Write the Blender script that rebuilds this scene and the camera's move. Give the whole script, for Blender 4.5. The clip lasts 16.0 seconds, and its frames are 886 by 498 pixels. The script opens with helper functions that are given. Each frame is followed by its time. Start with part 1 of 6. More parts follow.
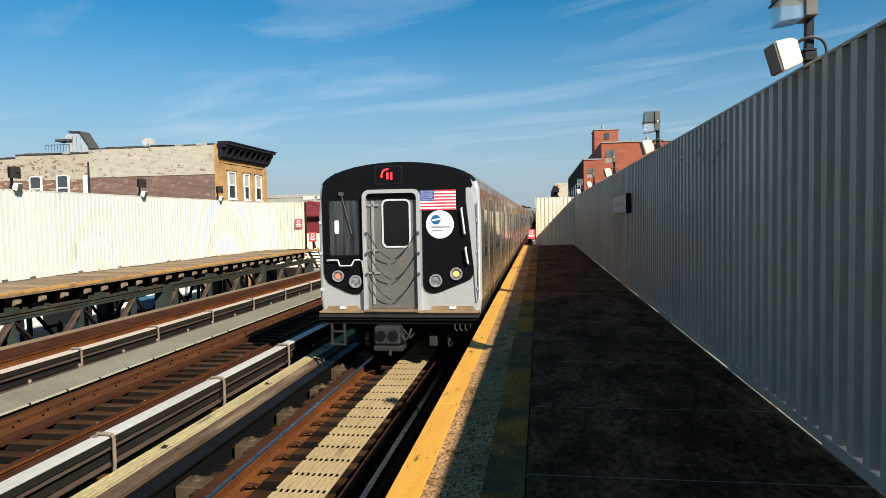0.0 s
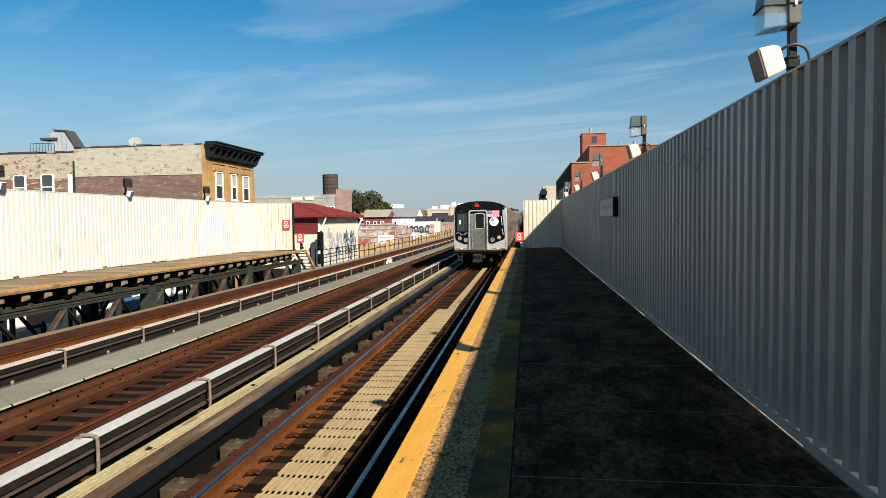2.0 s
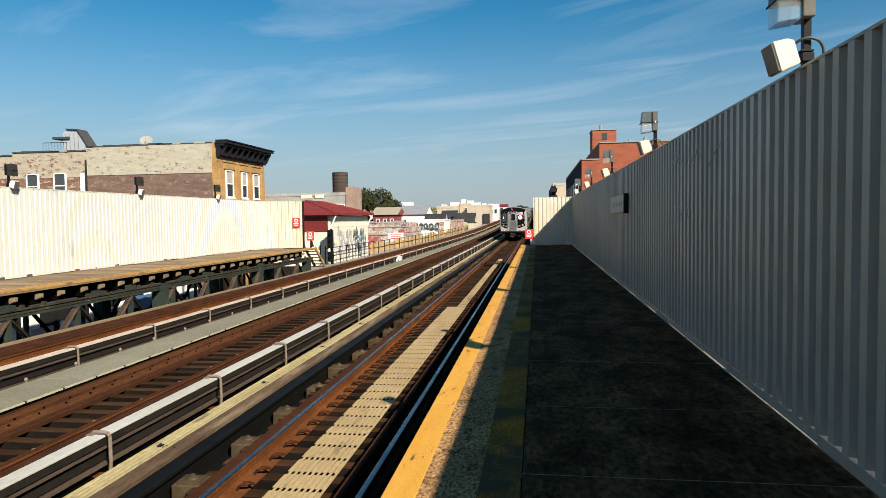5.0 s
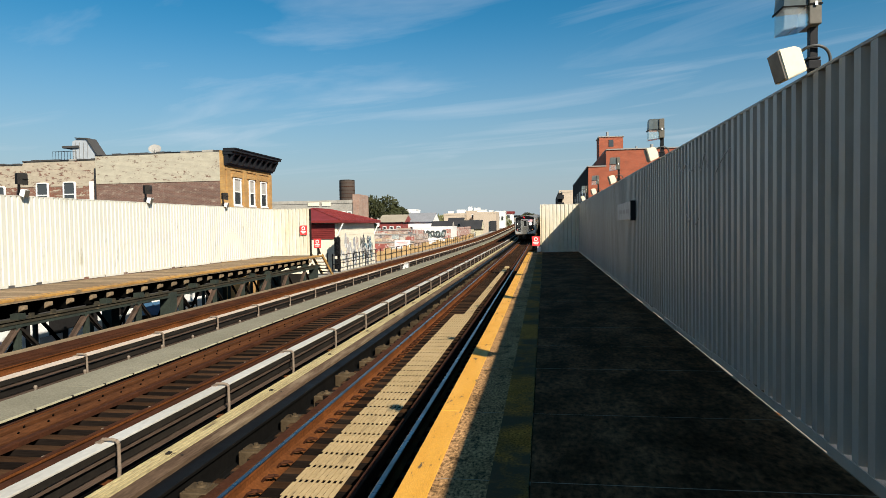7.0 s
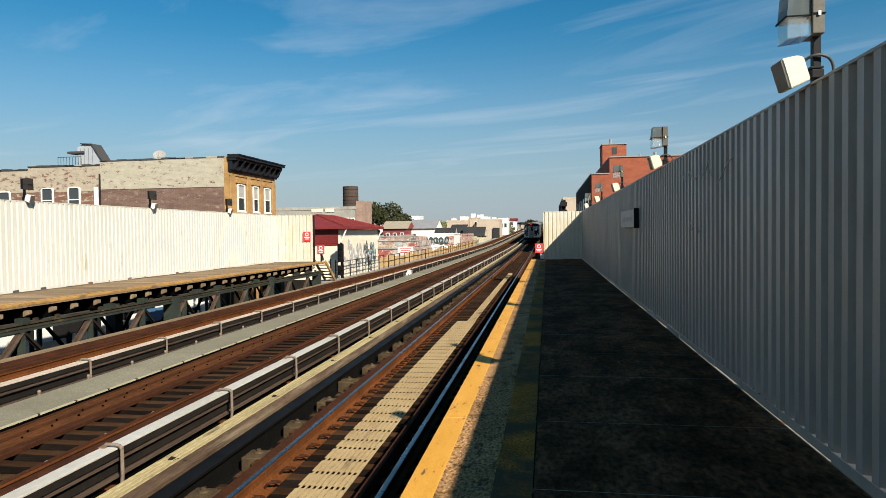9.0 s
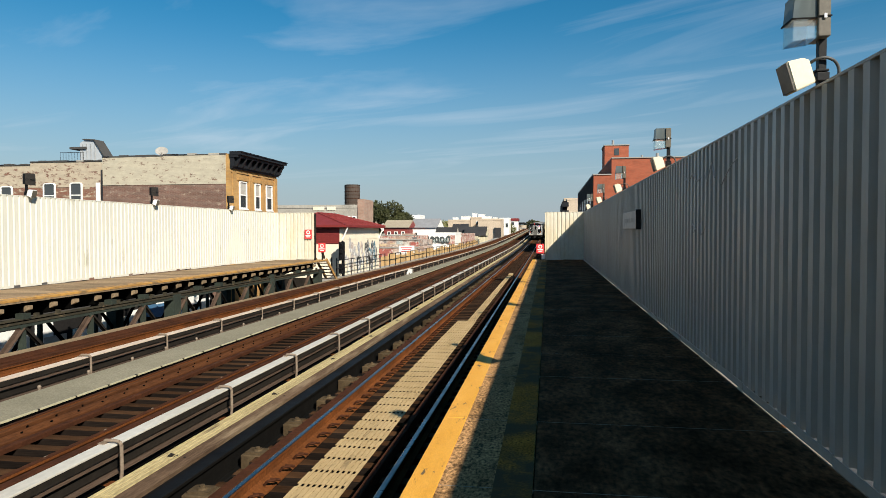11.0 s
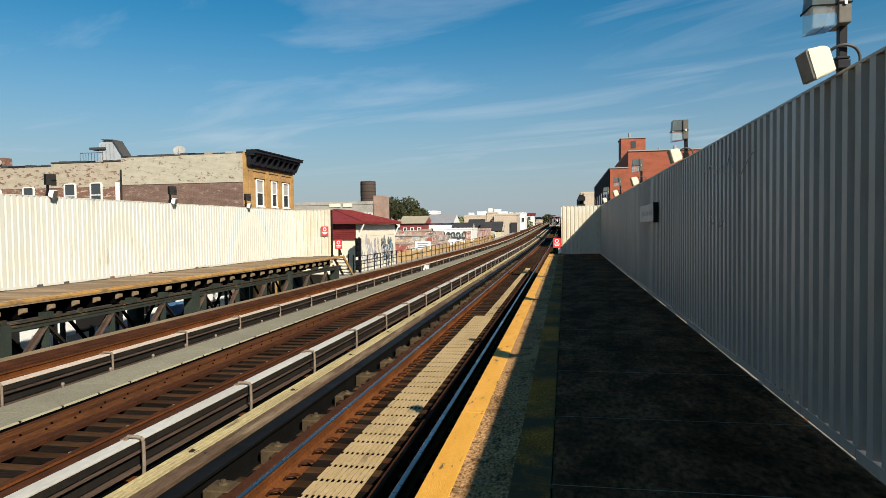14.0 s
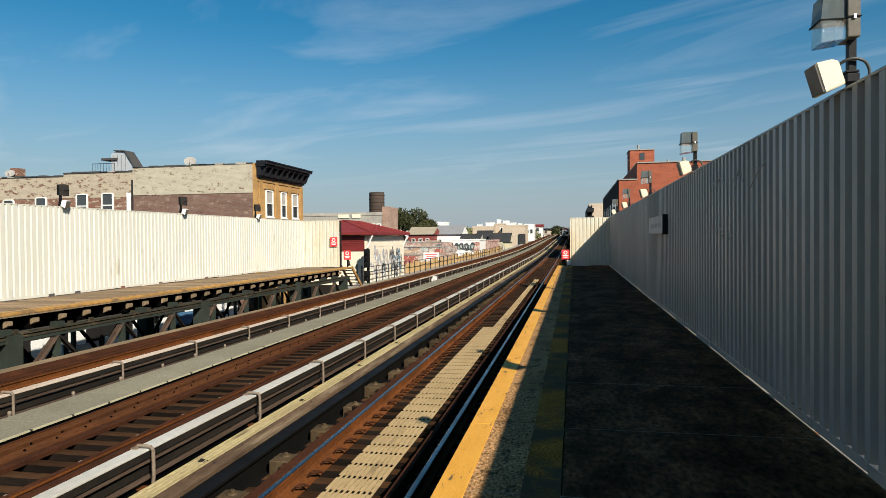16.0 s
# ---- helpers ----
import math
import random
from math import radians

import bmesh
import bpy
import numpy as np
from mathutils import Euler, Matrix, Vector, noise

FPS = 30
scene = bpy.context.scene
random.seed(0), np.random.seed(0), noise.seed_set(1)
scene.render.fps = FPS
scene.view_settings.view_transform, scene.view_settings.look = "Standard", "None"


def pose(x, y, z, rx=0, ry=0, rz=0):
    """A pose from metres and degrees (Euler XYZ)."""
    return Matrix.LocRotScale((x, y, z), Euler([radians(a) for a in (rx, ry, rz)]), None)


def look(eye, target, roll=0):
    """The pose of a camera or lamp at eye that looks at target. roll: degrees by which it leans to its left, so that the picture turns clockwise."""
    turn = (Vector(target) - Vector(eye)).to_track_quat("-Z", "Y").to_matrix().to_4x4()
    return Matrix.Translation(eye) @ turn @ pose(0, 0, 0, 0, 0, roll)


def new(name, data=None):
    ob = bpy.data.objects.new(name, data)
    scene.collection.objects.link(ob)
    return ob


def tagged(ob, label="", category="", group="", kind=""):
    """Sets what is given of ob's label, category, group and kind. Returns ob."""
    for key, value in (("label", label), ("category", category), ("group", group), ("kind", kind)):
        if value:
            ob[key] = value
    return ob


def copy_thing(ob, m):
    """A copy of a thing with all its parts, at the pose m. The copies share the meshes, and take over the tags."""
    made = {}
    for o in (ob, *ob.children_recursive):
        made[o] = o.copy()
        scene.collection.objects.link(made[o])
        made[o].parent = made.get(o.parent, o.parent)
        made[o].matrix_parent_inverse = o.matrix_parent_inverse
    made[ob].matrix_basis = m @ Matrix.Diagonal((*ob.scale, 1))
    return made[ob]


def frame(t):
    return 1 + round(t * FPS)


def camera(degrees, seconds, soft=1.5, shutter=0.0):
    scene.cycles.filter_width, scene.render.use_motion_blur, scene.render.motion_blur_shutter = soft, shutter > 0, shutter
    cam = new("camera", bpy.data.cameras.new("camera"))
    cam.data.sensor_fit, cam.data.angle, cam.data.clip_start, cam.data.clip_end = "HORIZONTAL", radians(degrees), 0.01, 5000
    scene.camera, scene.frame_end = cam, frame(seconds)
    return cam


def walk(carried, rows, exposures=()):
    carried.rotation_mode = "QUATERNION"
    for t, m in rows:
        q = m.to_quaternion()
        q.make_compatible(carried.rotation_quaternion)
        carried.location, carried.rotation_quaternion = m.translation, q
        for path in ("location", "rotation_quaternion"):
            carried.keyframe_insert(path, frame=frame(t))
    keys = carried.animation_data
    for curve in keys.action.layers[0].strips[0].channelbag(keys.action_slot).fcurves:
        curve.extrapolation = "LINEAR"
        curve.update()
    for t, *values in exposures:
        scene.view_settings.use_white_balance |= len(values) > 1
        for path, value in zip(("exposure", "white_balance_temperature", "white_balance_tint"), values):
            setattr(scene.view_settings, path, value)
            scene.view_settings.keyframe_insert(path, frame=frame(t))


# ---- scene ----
# ---- camera ----
cam = camera(67.2, 16.0, soft=0.8)
# seconds, x, y, z, yaw, pitch, roll
PATH = [
    (0.0, 0.010, 0.038, 1.524, 8.22, -2.63, 1.02),
    (0.5, 0.008, 0.047, 1.528, 7.39, -2.73, 0.95),
    (1.0, 0.014, 0.043, 1.528, 6.97, -2.41, 0.99),
    (1.5, 0.015, 0.029, 1.527, 7.14, -2.33, 0.75),
    (2.0, 0.020, 0.022, 1.528, 7.21, -2.48, 0.64),
    (2.5, 0.015, 0.023, 1.527, 7.32, -2.43, 0.84),
    (3.0, 0.018, 0.034, 1.529, 7.06, -2.50, 0.87),
    (3.5, 0.020, 0.034, 1.527, 7.18, -2.54, 0.98),
    (4.0, 0.014, 0.046, 1.522, 7.48, -3.06, 0.84),
    (6.5, 0.017, 0.027, 1.526, 8.54, -1.96, 0.99),
    (7.0, 0.014, 0.023, 1.529, 8.61, -2.05, 0.93),
    (7.5, 0.012, 0.006, 1.531, 8.67, -1.54, 1.04),
    (8.0, 0.013, 0.008, 1.533, 8.76, -1.59, 1.11),
    (8.5, 0.012, 0.003, 1.530, 8.82, -1.45, 0.93),
    (11.0, -0.000, 0.014, 1.532, 8.98, -1.53, 0.10),
    (11.5, 0.003, 0.015, 1.528, 9.72, -1.34, 0.82),
    (12.0, 0.004, 0.016, 1.527, 9.83, -1.46, 0.73),
    (12.5, 0.003, 0.007, 1.531, 10.14, -1.21, 0.88),
    (13.0, 0.007, 0.006, 1.525, 10.32, -1.45, 0.95),
    (13.5, 0.006, 0.011, 1.524, 10.35, -1.87, 0.57),
    (14.0, 0.002, 0.020, 1.526, 10.36, -1.90, 0.74),
    (14.5, 0.001, 0.022, 1.526, 10.46, -1.69, 0.68),
    (15.0, -0.001, 0.011, 1.529, 10.50, -1.52, 0.63),
    (15.5, -0.003, 0.001, 1.530, 10.94, -1.21, 0.56),
    (16.0, -0.005, -0.011, 1.529, 11.07, -0.94, 0.54)]
EXPOSURE = 0.84
walk(cam, [(t, pose(x, y, z, 90 + p, r, w)) for t, x, y, z, w, p, r in PATH],
     exposures=[(0.0, EXPOSURE + 0.02, 6050, 10), (2.0, EXPOSURE, 6200, 10), (4.0, EXPOSURE - 0.01, 6350, 10), (7.0, EXPOSURE - 0.06, 6350, 10), (12.0, EXPOSURE - 0.10, 6350, 10), (16.0, EXPOSURE - 0.18, 6350, 10)])

# ---- world and sun ----
SUN_FROM = Vector((2.55, -2.84, 2.7))
world = bpy.data.worlds.new("world")
scene.world = world
world.use_nodes = True
wn, wl = world.node_tree.nodes, world.node_tree.links
wn.clear()
w_out = wn.new("ShaderNodeOutputWorld")
w_bg = wn.new("ShaderNodeBackground")
w_bg.inputs["Strength"].default_value = 0.051
w_sky = wn.new("ShaderNodeTexSky")
w_sky.sky_type = "NISHITA"
w_sky.sun_disc = False
w_sky.sun_elevation = math.atan2(SUN_FROM.z, math.hypot(SUN_FROM.x, SUN_FROM.y))
w_sky.sun_rotation = math.atan2(SUN_FROM.x, SUN_FROM.y)
w_sky.air_density, w_sky.dust_density, w_sky.ozone_density = 1.0, 0.25, 2.2
# thin cirrus: streaked noise on a flat layer high above
w_tc = wn.new("ShaderNodeTexCoord")
w_sep = wn.new("ShaderNodeSeparateXYZ")
wl.new(w_tc.outputs["Generated"], w_sep.inputs[0])


def w_math(op, a, b, clamp=False):
    n = wn.new("ShaderNodeMath")
    n.operation, n.use_clamp = op, clamp
    for s, v in zip(n.inputs, (a, b)):
        if isinstance(v, (int, float)):
            s.default_value = v
        else:
            wl.new(v, s)
    return n.outputs[0]


w_h = w_math("MAXIMUM", w_sep.outputs["Z"], 0.03)
w_flat = wn.new("ShaderNodeCombineXYZ")
wl.new(w_math("DIVIDE", w_sep.outputs["X"], w_h), w_flat.inputs[0])
wl.new(w_math("DIVIDE", w_sep.outputs["Y"], w_h), w_flat.inputs[1])
w_map = wn.new("ShaderNodeMapping")
w_turn = wn.new("ShaderNodeMapping")
w_turn.inputs["Rotation"].default_value = (0, 0, radians(33))
wl.new(w_flat.outputs[0], w_turn.inputs["Vector"])
w_map.inputs["Location"].default_value = (0.4, 0.15, 0)
w_map.inputs["Scale"].default_value = (0.34, 0.95, 1.0)
wl.new(w_turn.outputs[0], w_map.inputs["Vector"])
w_n1 = wn.new("ShaderNodeTexNoise")
w_n1.inputs["Scale"].default_value, w_n1.inputs["Detail"].default_value, w_n1.inputs["Roughness"].default_value = 0.9, 7, 0.56
w_n1.inputs["Distortion"].default_value = 0.6
wl.new(w_map.outputs[0], w_n1.inputs["Vector"])
w_ramp = wn.new("ShaderNodeMapRange")
w_ramp.inputs["From Min"].default_value, w_ramp.inputs["From Max"].default_value = 0.50, 0.76
w_ramp.inputs["To Max"].default_value = 0.42
wl.new(w_n1.outputs["Fac"], w_ramp.inputs["Value"])
w_fade = wn.new("ShaderNodeMapRange")
w_fade.inputs["From Min"].default_value, w_fade.inputs["From Max"].default_value = 0.05, 0.13
wl.new(w_sep.outputs["Z"], w_fade.inputs["Value"])
w_mix = wn.new("ShaderNodeMixRGB")
# the cirrus stands in loose banks with clear sky between
w_bank = wn.new("ShaderNodeTexNoise")
w_bank.inputs["Scale"].default_value, w_bank.inputs["Detail"].default_value = 0.42, 2
wl.new(w_turn.outputs[0], w_bank.inputs["Vector"])
w_where = wn.new("ShaderNodeMapRange")
w_where.interpolation_type = "SMOOTHSTEP"
w_where.inputs["From Min"].default_value, w_where.inputs["From Max"].default_value = 0.26, 0.50
wl.new(w_bank.outputs["Fac"], w_where.inputs["Value"])
w_amount = w_math("MULTIPLY", w_ramp.outputs[0], w_where.outputs[0])
wl.new(w_math("MULTIPLY", w_amount, w_fade.outputs[0], True), w_mix.inputs["Fac"])
w_hue = wn.new("ShaderNodeHueSaturation")
w_hue.inputs["Saturation"].default_value = 1.45
w_hue.inputs["Value"].default_value = 1.08
w_hue.inputs["Hue"].default_value = 0.486
wl.new(w_sky.outputs[0], w_hue.inputs["Color"])
w_haze_at = wn.new("ShaderNodeMapRange")
w_haze_at.interpolation_type = "SMOOTHSTEP"
for k, v in (("From Min", -0.05), ("From Max", 0.31), ("To Min", 0.95), ("To Max", 0.0)):
    w_haze_at.inputs[k].default_value = v
wl.new(w_sep.outputs["Z"], w_haze_at.inputs["Value"])
w_haze = wn.new("ShaderNodeMixRGB")
w_haze.inputs[2].default_value = (3.95, 4.85, 5.7, 1)
wl.new(w_haze_at.outputs[0], w_haze.inputs["Fac"])
wl.new(w_hue.outputs[0], w_haze.inputs[1])
wl.new(w_haze.outputs[0], w_mix.inputs[1])
w_mix.inputs[2].default_value = (8.0, 8.8, 9.6, 1)
wl.new(w_mix.outputs[0], w_bg.inputs["Color"])
wl.new(w_bg.outputs[0], w_out.inputs["Surface"])

sun = new("sun", bpy.data.lights.new("sun", "SUN"))
sun.data.energy, sun.data.angle, sun.data.color = 5.0, radians(0.53), (1.0, 0.92, 0.78)
sun.matrix_basis = look(SUN_FROM * 20, (0, 0, 0))


# ---- materials ----
def rgba(c):
    return (*c, 1)


def material(name, base, other=None, rough=0.7, metal=0.0, scale=3.0, fine=40.0, bump=0.2, spread=0.5, stretch=(1, 1, 1),
             piece=0.0, coords="Object", grain=0.5, spec=0.5, wear=None, speckle=(0.55, 1.35)):
    """Two scales of noise between base and other, fine bump, a little change from piece to piece, and worn patches in a third colour."""
    m = bpy.data.materials.new(name)
    m.use_nodes = True
    n, l = m.node_tree.nodes, m.node_tree.links
    b = n["Principled BSDF"]
    b.inputs["Metallic"].default_value = metal
    b.inputs["Specular IOR Level"].default_value = spec
    tc, mp = n.new("ShaderNodeTexCoord"), n.new("ShaderNodeMapping")
    mp.inputs["Scale"].default_value = stretch
    if coords == "World":
        geo = n.new("ShaderNodeNewGeometry")
        l.new(geo.outputs["Position"], mp.inputs["Vector"])
    else:
        l.new(tc.outputs[coords], mp.inputs["Vector"])

    def noise_tex(sc, detail, rg=0.6):
        t = n.new("ShaderNodeTexNoise")
        t.inputs["Scale"].default_value, t.inputs["Detail"].default_value, t.inputs["Roughness"].default_value = sc, detail, rg
        l.new(mp.outputs[0], t.inputs["Vector"])
        return t.outputs["Fac"]

    def ramp(v, a, z, lo=0.0, hi=1.0):
        r = n.new("ShaderNodeMapRange")
        for k, x in (("From Min", a), ("From Max", z), ("To Min", lo), ("To Max", hi)):
            r.inputs[k].default_value = x
        l.new(v, r.inputs["Value"])
        return r.outputs[0]

    def mix(f, a, c, kind="MIX"):
        x = n.new("ShaderNodeMixRGB")
        x.blend_type = kind
        for s, v in zip(x.inputs, (f, a, c)):
            if isinstance(v, tuple):
                s.default_value = v
            elif isinstance(v, (int, float)):
                s.default_value = v
            else:
                l.new(v, s)
        return x.outputs[0]

    other = other or tuple(0.72 * c for c in base)
    big, small = noise_tex(scale, 5), noise_tex(fine, 4)
    col = mix(ramp(big, 0.5 - spread / 2, 0.5 + spread / 2), rgba(base), rgba(other))
    col = mix(grain, col, mix(1.0, col, ramp(small, 0.25, 0.75, *speckle), "MULTIPLY"))
    if wear:
        colour, lo, hi, sc = wear
        col = mix(ramp(noise_tex(sc, 6, 0.7), lo, hi), col, rgba(colour))
    if piece:
        info = n.new("ShaderNodeObjectInfo")
        col = mix(1.0, col, ramp(info.outputs["Random"], 0, 1, 1 - piece, 1 + piece), "MULTIPLY")
    l.new(col, b.inputs["Base Color"])
    l.new(ramp(big, 0.3, 0.7, max(0.02, rough - 0.08), min(1, rough + 0.08)), b.inputs["Roughness"])
    if bump:
        bp = n.new("ShaderNodeBump")
        bp.inputs["Strength"].default_value, bp.inputs["Distance"].default_value = bump, 0.01
        l.new(small, bp.inputs["Height"])
        l.new(bp.outputs[0], b.inputs["Normal"])
    return m


def brick_material(name, brick1, brick2, mortar, over=None, over_amount=(0.5, 0.6), size=1.0):
    """Brickwork in its true size; over: a coat of render or paint that has flaked off in patches."""
    m = bpy.data.materials.new(name)
    m.use_nodes = True
    n, l = m.node_tree.nodes, m.node_tree.links
    b = n["Principled BSDF"]
    b.inputs["Roughness"].default_value = 0.9
    geo = n.new("ShaderNodeNewGeometry")
    sep, com = n.new("ShaderNodeSeparateXYZ"), n.new("ShaderNodeCombineXYZ")
    l.new(geo.outputs["Position"], sep.inputs[0])
    add = n.new("ShaderNodeMath")
    l.new(sep.outputs["X"], add.inputs[0])
    l.new(sep.outputs["Y"], add.inputs[1])
    l.new(add.outputs[0], com.inputs[0])
    l.new(sep.outputs["Z"], com.inputs[1])
    t = n.new("ShaderNodeTexBrick")
    l.new(com.outputs[0], t.inputs["Vector"])
    for k, v in (("Color1", rgba(brick1)), ("Color2", rgba(brick2)), ("Mortar", rgba(mortar)), ("Scale", 1.0 / size), ("Mortar Size", 0.008),
                 ("Brick Width", 0.21), ("Row Height", 0.07), ("Bias", 0.1)):
        t.inputs[k].default_value = v
    col = t.outputs["Color"]

    def noise_tex(sc, lo, hi):
        x = n.new("ShaderNodeTexNoise")
        x.inputs["Scale"].default_value, x.inputs["Detail"].default_value, x.inputs["Roughness"].default_value = sc, 8, 0.68
        mp = n.new("ShaderNodeMapping")
        mp.inputs["Scale"].default_value = (1, 1, 2.2)
        l.new(geo.outputs["Position"], mp.inputs["Vector"])
        l.new(mp.outputs[0], x.inputs["Vector"])
        r = n.new("ShaderNodeMapRange")
        r.inputs["From Min"].default_value, r.inputs["From Max"].default_value = lo, hi
        l.new(x.outputs["Fac"], r.inputs["Value"])
        return r.outputs[0]

    st = n.new("ShaderNodeMixRGB")
    st.blend_type = "MULTIPLY"
    l.new(noise_tex(0.7, 0.3, 0.7), st.inputs["Fac"])
    l.new(col, st.inputs[1])
    st.inputs[2].default_value = (0.62, 0.58, 0.55, 1)
    col = st.outputs[0]
    if over:
        x = n.new("ShaderNodeMixRGB")
        l.new(noise_tex(2.6, *over_amount), x.inputs["Fac"])
        l.new(col, x.inputs[1])
        y = n.new("ShaderNodeMixRGB")
        l.new(noise_tex(2.3, 0.3, 0.7), y.inputs["Fac"])
        y.inputs[1].default_value = rgba(over)
        y.inputs[2].default_value = rgba(tuple(0.74 * c for c in over))
        l.new(y.outputs[0], x.inputs[2])
        col = x.outputs[0]
    l.new(col, b.inputs["Base Color"])
    bp = n.new("ShaderNodeBump")
    bp.inputs["Strength"].default_value, bp.inputs["Distance"].default_value = 0.4, 0.01
    l.new(t.outputs["Fac"], bp.inputs["Height"])
    bp.invert = True
    l.new(bp.outputs[0], b.inputs["Normal"])
    return m


def glow(name, colour, strength):
    m = bpy.data.materials.new(name)
    m.use_nodes = True
    b = m.node_tree.nodes["Principled BSDF"]
    b.inputs["Base Color"].default_value = rgba(colour)
    b.inputs["Emission Color"].default_value = rgba(colour)
    b.inputs["Emission Strength"].default_value = strength
    return m


def clear(name, tint, rough=0.05, amount=0.9):
    m = bpy.data.materials.new(name)
    m.use_nodes = True
    b = m.node_tree.nodes["Principled BSDF"]
    b.inputs["Base Color"].default_value = rgba(tint)
    b.inputs["Roughness"].default_value = rough
    b.inputs["Transmission Weight"].default_value = amount
    b.inputs["IOR"].default_value = 1.08
    return m


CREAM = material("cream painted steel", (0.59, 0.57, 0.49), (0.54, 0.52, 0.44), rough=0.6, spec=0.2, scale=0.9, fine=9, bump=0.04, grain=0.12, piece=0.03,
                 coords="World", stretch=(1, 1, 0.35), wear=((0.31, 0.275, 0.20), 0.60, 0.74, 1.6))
# Near screen: the same cream, its shade put into a darker colour.
SHADE_CREAM = material("cream painted steel darkened for shade", (0.310, 0.302, 0.268), (0.262, 0.256, 0.224), rough=0.45, spec=0.34, scale=0.9, fine=9, bump=0.04, grain=0.2, piece=0.05,
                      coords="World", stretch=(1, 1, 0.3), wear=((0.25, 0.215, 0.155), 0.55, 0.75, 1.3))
CONCRETE = material("stained dark brown platform concrete", (0.190, 0.084, 0.037), (0.062, 0.0275, 0.012), rough=0.92, spec=0.02, scale=1.1, fine=20, bump=0.6, spread=0.28, coords="World",
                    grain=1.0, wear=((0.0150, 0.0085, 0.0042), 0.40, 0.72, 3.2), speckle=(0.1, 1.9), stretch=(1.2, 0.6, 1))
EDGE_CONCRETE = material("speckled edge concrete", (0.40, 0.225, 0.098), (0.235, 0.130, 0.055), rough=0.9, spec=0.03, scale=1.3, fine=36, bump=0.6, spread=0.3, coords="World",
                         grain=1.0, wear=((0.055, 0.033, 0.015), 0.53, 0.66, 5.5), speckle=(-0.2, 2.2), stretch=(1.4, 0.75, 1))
JOINT = material("pale joint filler", (0.32, 0.28, 0.22), (0.20, 0.17, 0.13), rough=0.9, spec=0.1, scale=3, fine=20, bump=0.2, coords="World")
YELLOW = material("worn yellow paint", (0.66, 0.33, 0.045), (0.57, 0.27, 0.03), rough=0.6, spec=0.25, scale=1.5, fine=35, bump=0.3, coords="World", grain=0.45, stretch=(4.5, 0.9, 1),
                  wear=((0.115, 0.078, 0.040), 0.60, 0.635, 3.0))
FADED = material("faded yellow paint", (0.36, 0.150, 0.020), (0.25, 0.105, 0.018), spec=0.04, rough=0.9, scale=2.0, fine=60, bump=0.3, coords="World", spread=0.3,
                 wear=((0.10, 0.060, 0.029), 0.42, 0.56, 0.9), grain=1.0, speckle=(0.0, 2.0))
RUST = material("rusted steel", (0.158, 0.052, 0.014), (0.064, 0.024, 0.009), rough=0.9, spec=0.05, scale=1.3, fine=26, bump=0.35, coords="World", grain=0.9)
RUST_MID = material("brown rusted timber", (0.102, 0.038, 0.013), (0.040, 0.017, 0.009), rough=0.9, spec=0.05, scale=1.3, fine=18, bump=0.35, coords="World", stretch=(3, 0.4, 3), grain=0.9)
RUST_DARK = material("dark rusted steel", (0.070, 0.025, 0.011), (0.028, 0.012, 0.007), spec=0.05, rough=0.9, scale=1.6, fine=22, bump=0.35, coords="World", grain=0.8)
RAIL_HEAD = material("polished rail steel", (0.27, 0.27, 0.28), (0.18, 0.165, 0.155), rough=0.3, metal=1.0, scale=2, fine=60, bump=0.03, coords="World", grain=0.2)
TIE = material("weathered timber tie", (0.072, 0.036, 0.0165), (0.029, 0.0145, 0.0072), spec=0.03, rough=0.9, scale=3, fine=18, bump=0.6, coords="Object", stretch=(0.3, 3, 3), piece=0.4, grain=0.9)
TIE_GAP_SHADE = material("timber side darkened for gap shade", (0.016, 0.011, 0.008), (0.008, 0.006, 0.005), spec=0.05, rough=0.95, scale=3, fine=18, bump=0.6, coords="Object", stretch=(0.3, 3, 3), piece=0.4, grain=0.9)
BLOCK = material("brown rail block", (0.092, 0.064, 0.035), (0.036, 0.025, 0.014), rough=0.9, spec=0.08, scale=5, fine=40, bump=0.5, piece=0.4, grain=0.9)
TAN = material("tan walkway board", (0.435, 0.312, 0.155), (0.335, 0.235, 0.110), rough=0.75, spec=0.15, scale=1.2, fine=22, bump=0.2, coords="World", stretch=(3, 0.5, 1), grain=0.5, piece=0.08,
               wear=((0.20, 0.14, 0.07), 0.58, 0.72, 2.3))
LEMON = material("weathered yellow board", (0.42, 0.34, 0.17), (0.30, 0.235, 0.112), rough=0.8, spec=0.15, scale=1.2, fine=20, bump=0.25, coords="World", stretch=(3, 0.5, 1), grain=0.8, piece=0.12,
                 wear=((0.11, 0.08, 0.045), 0.56, 0.70, 2.1))
BROWN = material("brown weathered timber", (0.105, 0.070, 0.050), (0.045, 0.029, 0.020), rough=0.85, spec=0.12, scale=1.1, fine=16, bump=0.4, coords="World", stretch=(4, 0.4, 4), grain=0.9)
GUARD_WORN = material("sun-bleached guard timber", (0.115, 0.075, 0.047), (0.060, 0.038, 0.024), rough=0.9, spec=0.08, scale=1.1, fine=16, bump=0.4, coords="World", stretch=(4, 0.4, 4), grain=0.9,
                      wear=((0.19, 0.14, 0.088), 0.48, 0.68, 1.4))
COVER = material("pale third rail cover", (0.50, 0.475, 0.42), (0.40, 0.37, 0.31), rough=0.55, spec=0.3, scale=0.8, fine=18, bump=0.12, coords="World", stretch=(1, 0.5, 1), grain=0.3,
                 wear=((0.20, 0.13, 0.08), 0.66, 0.80, 1.7))
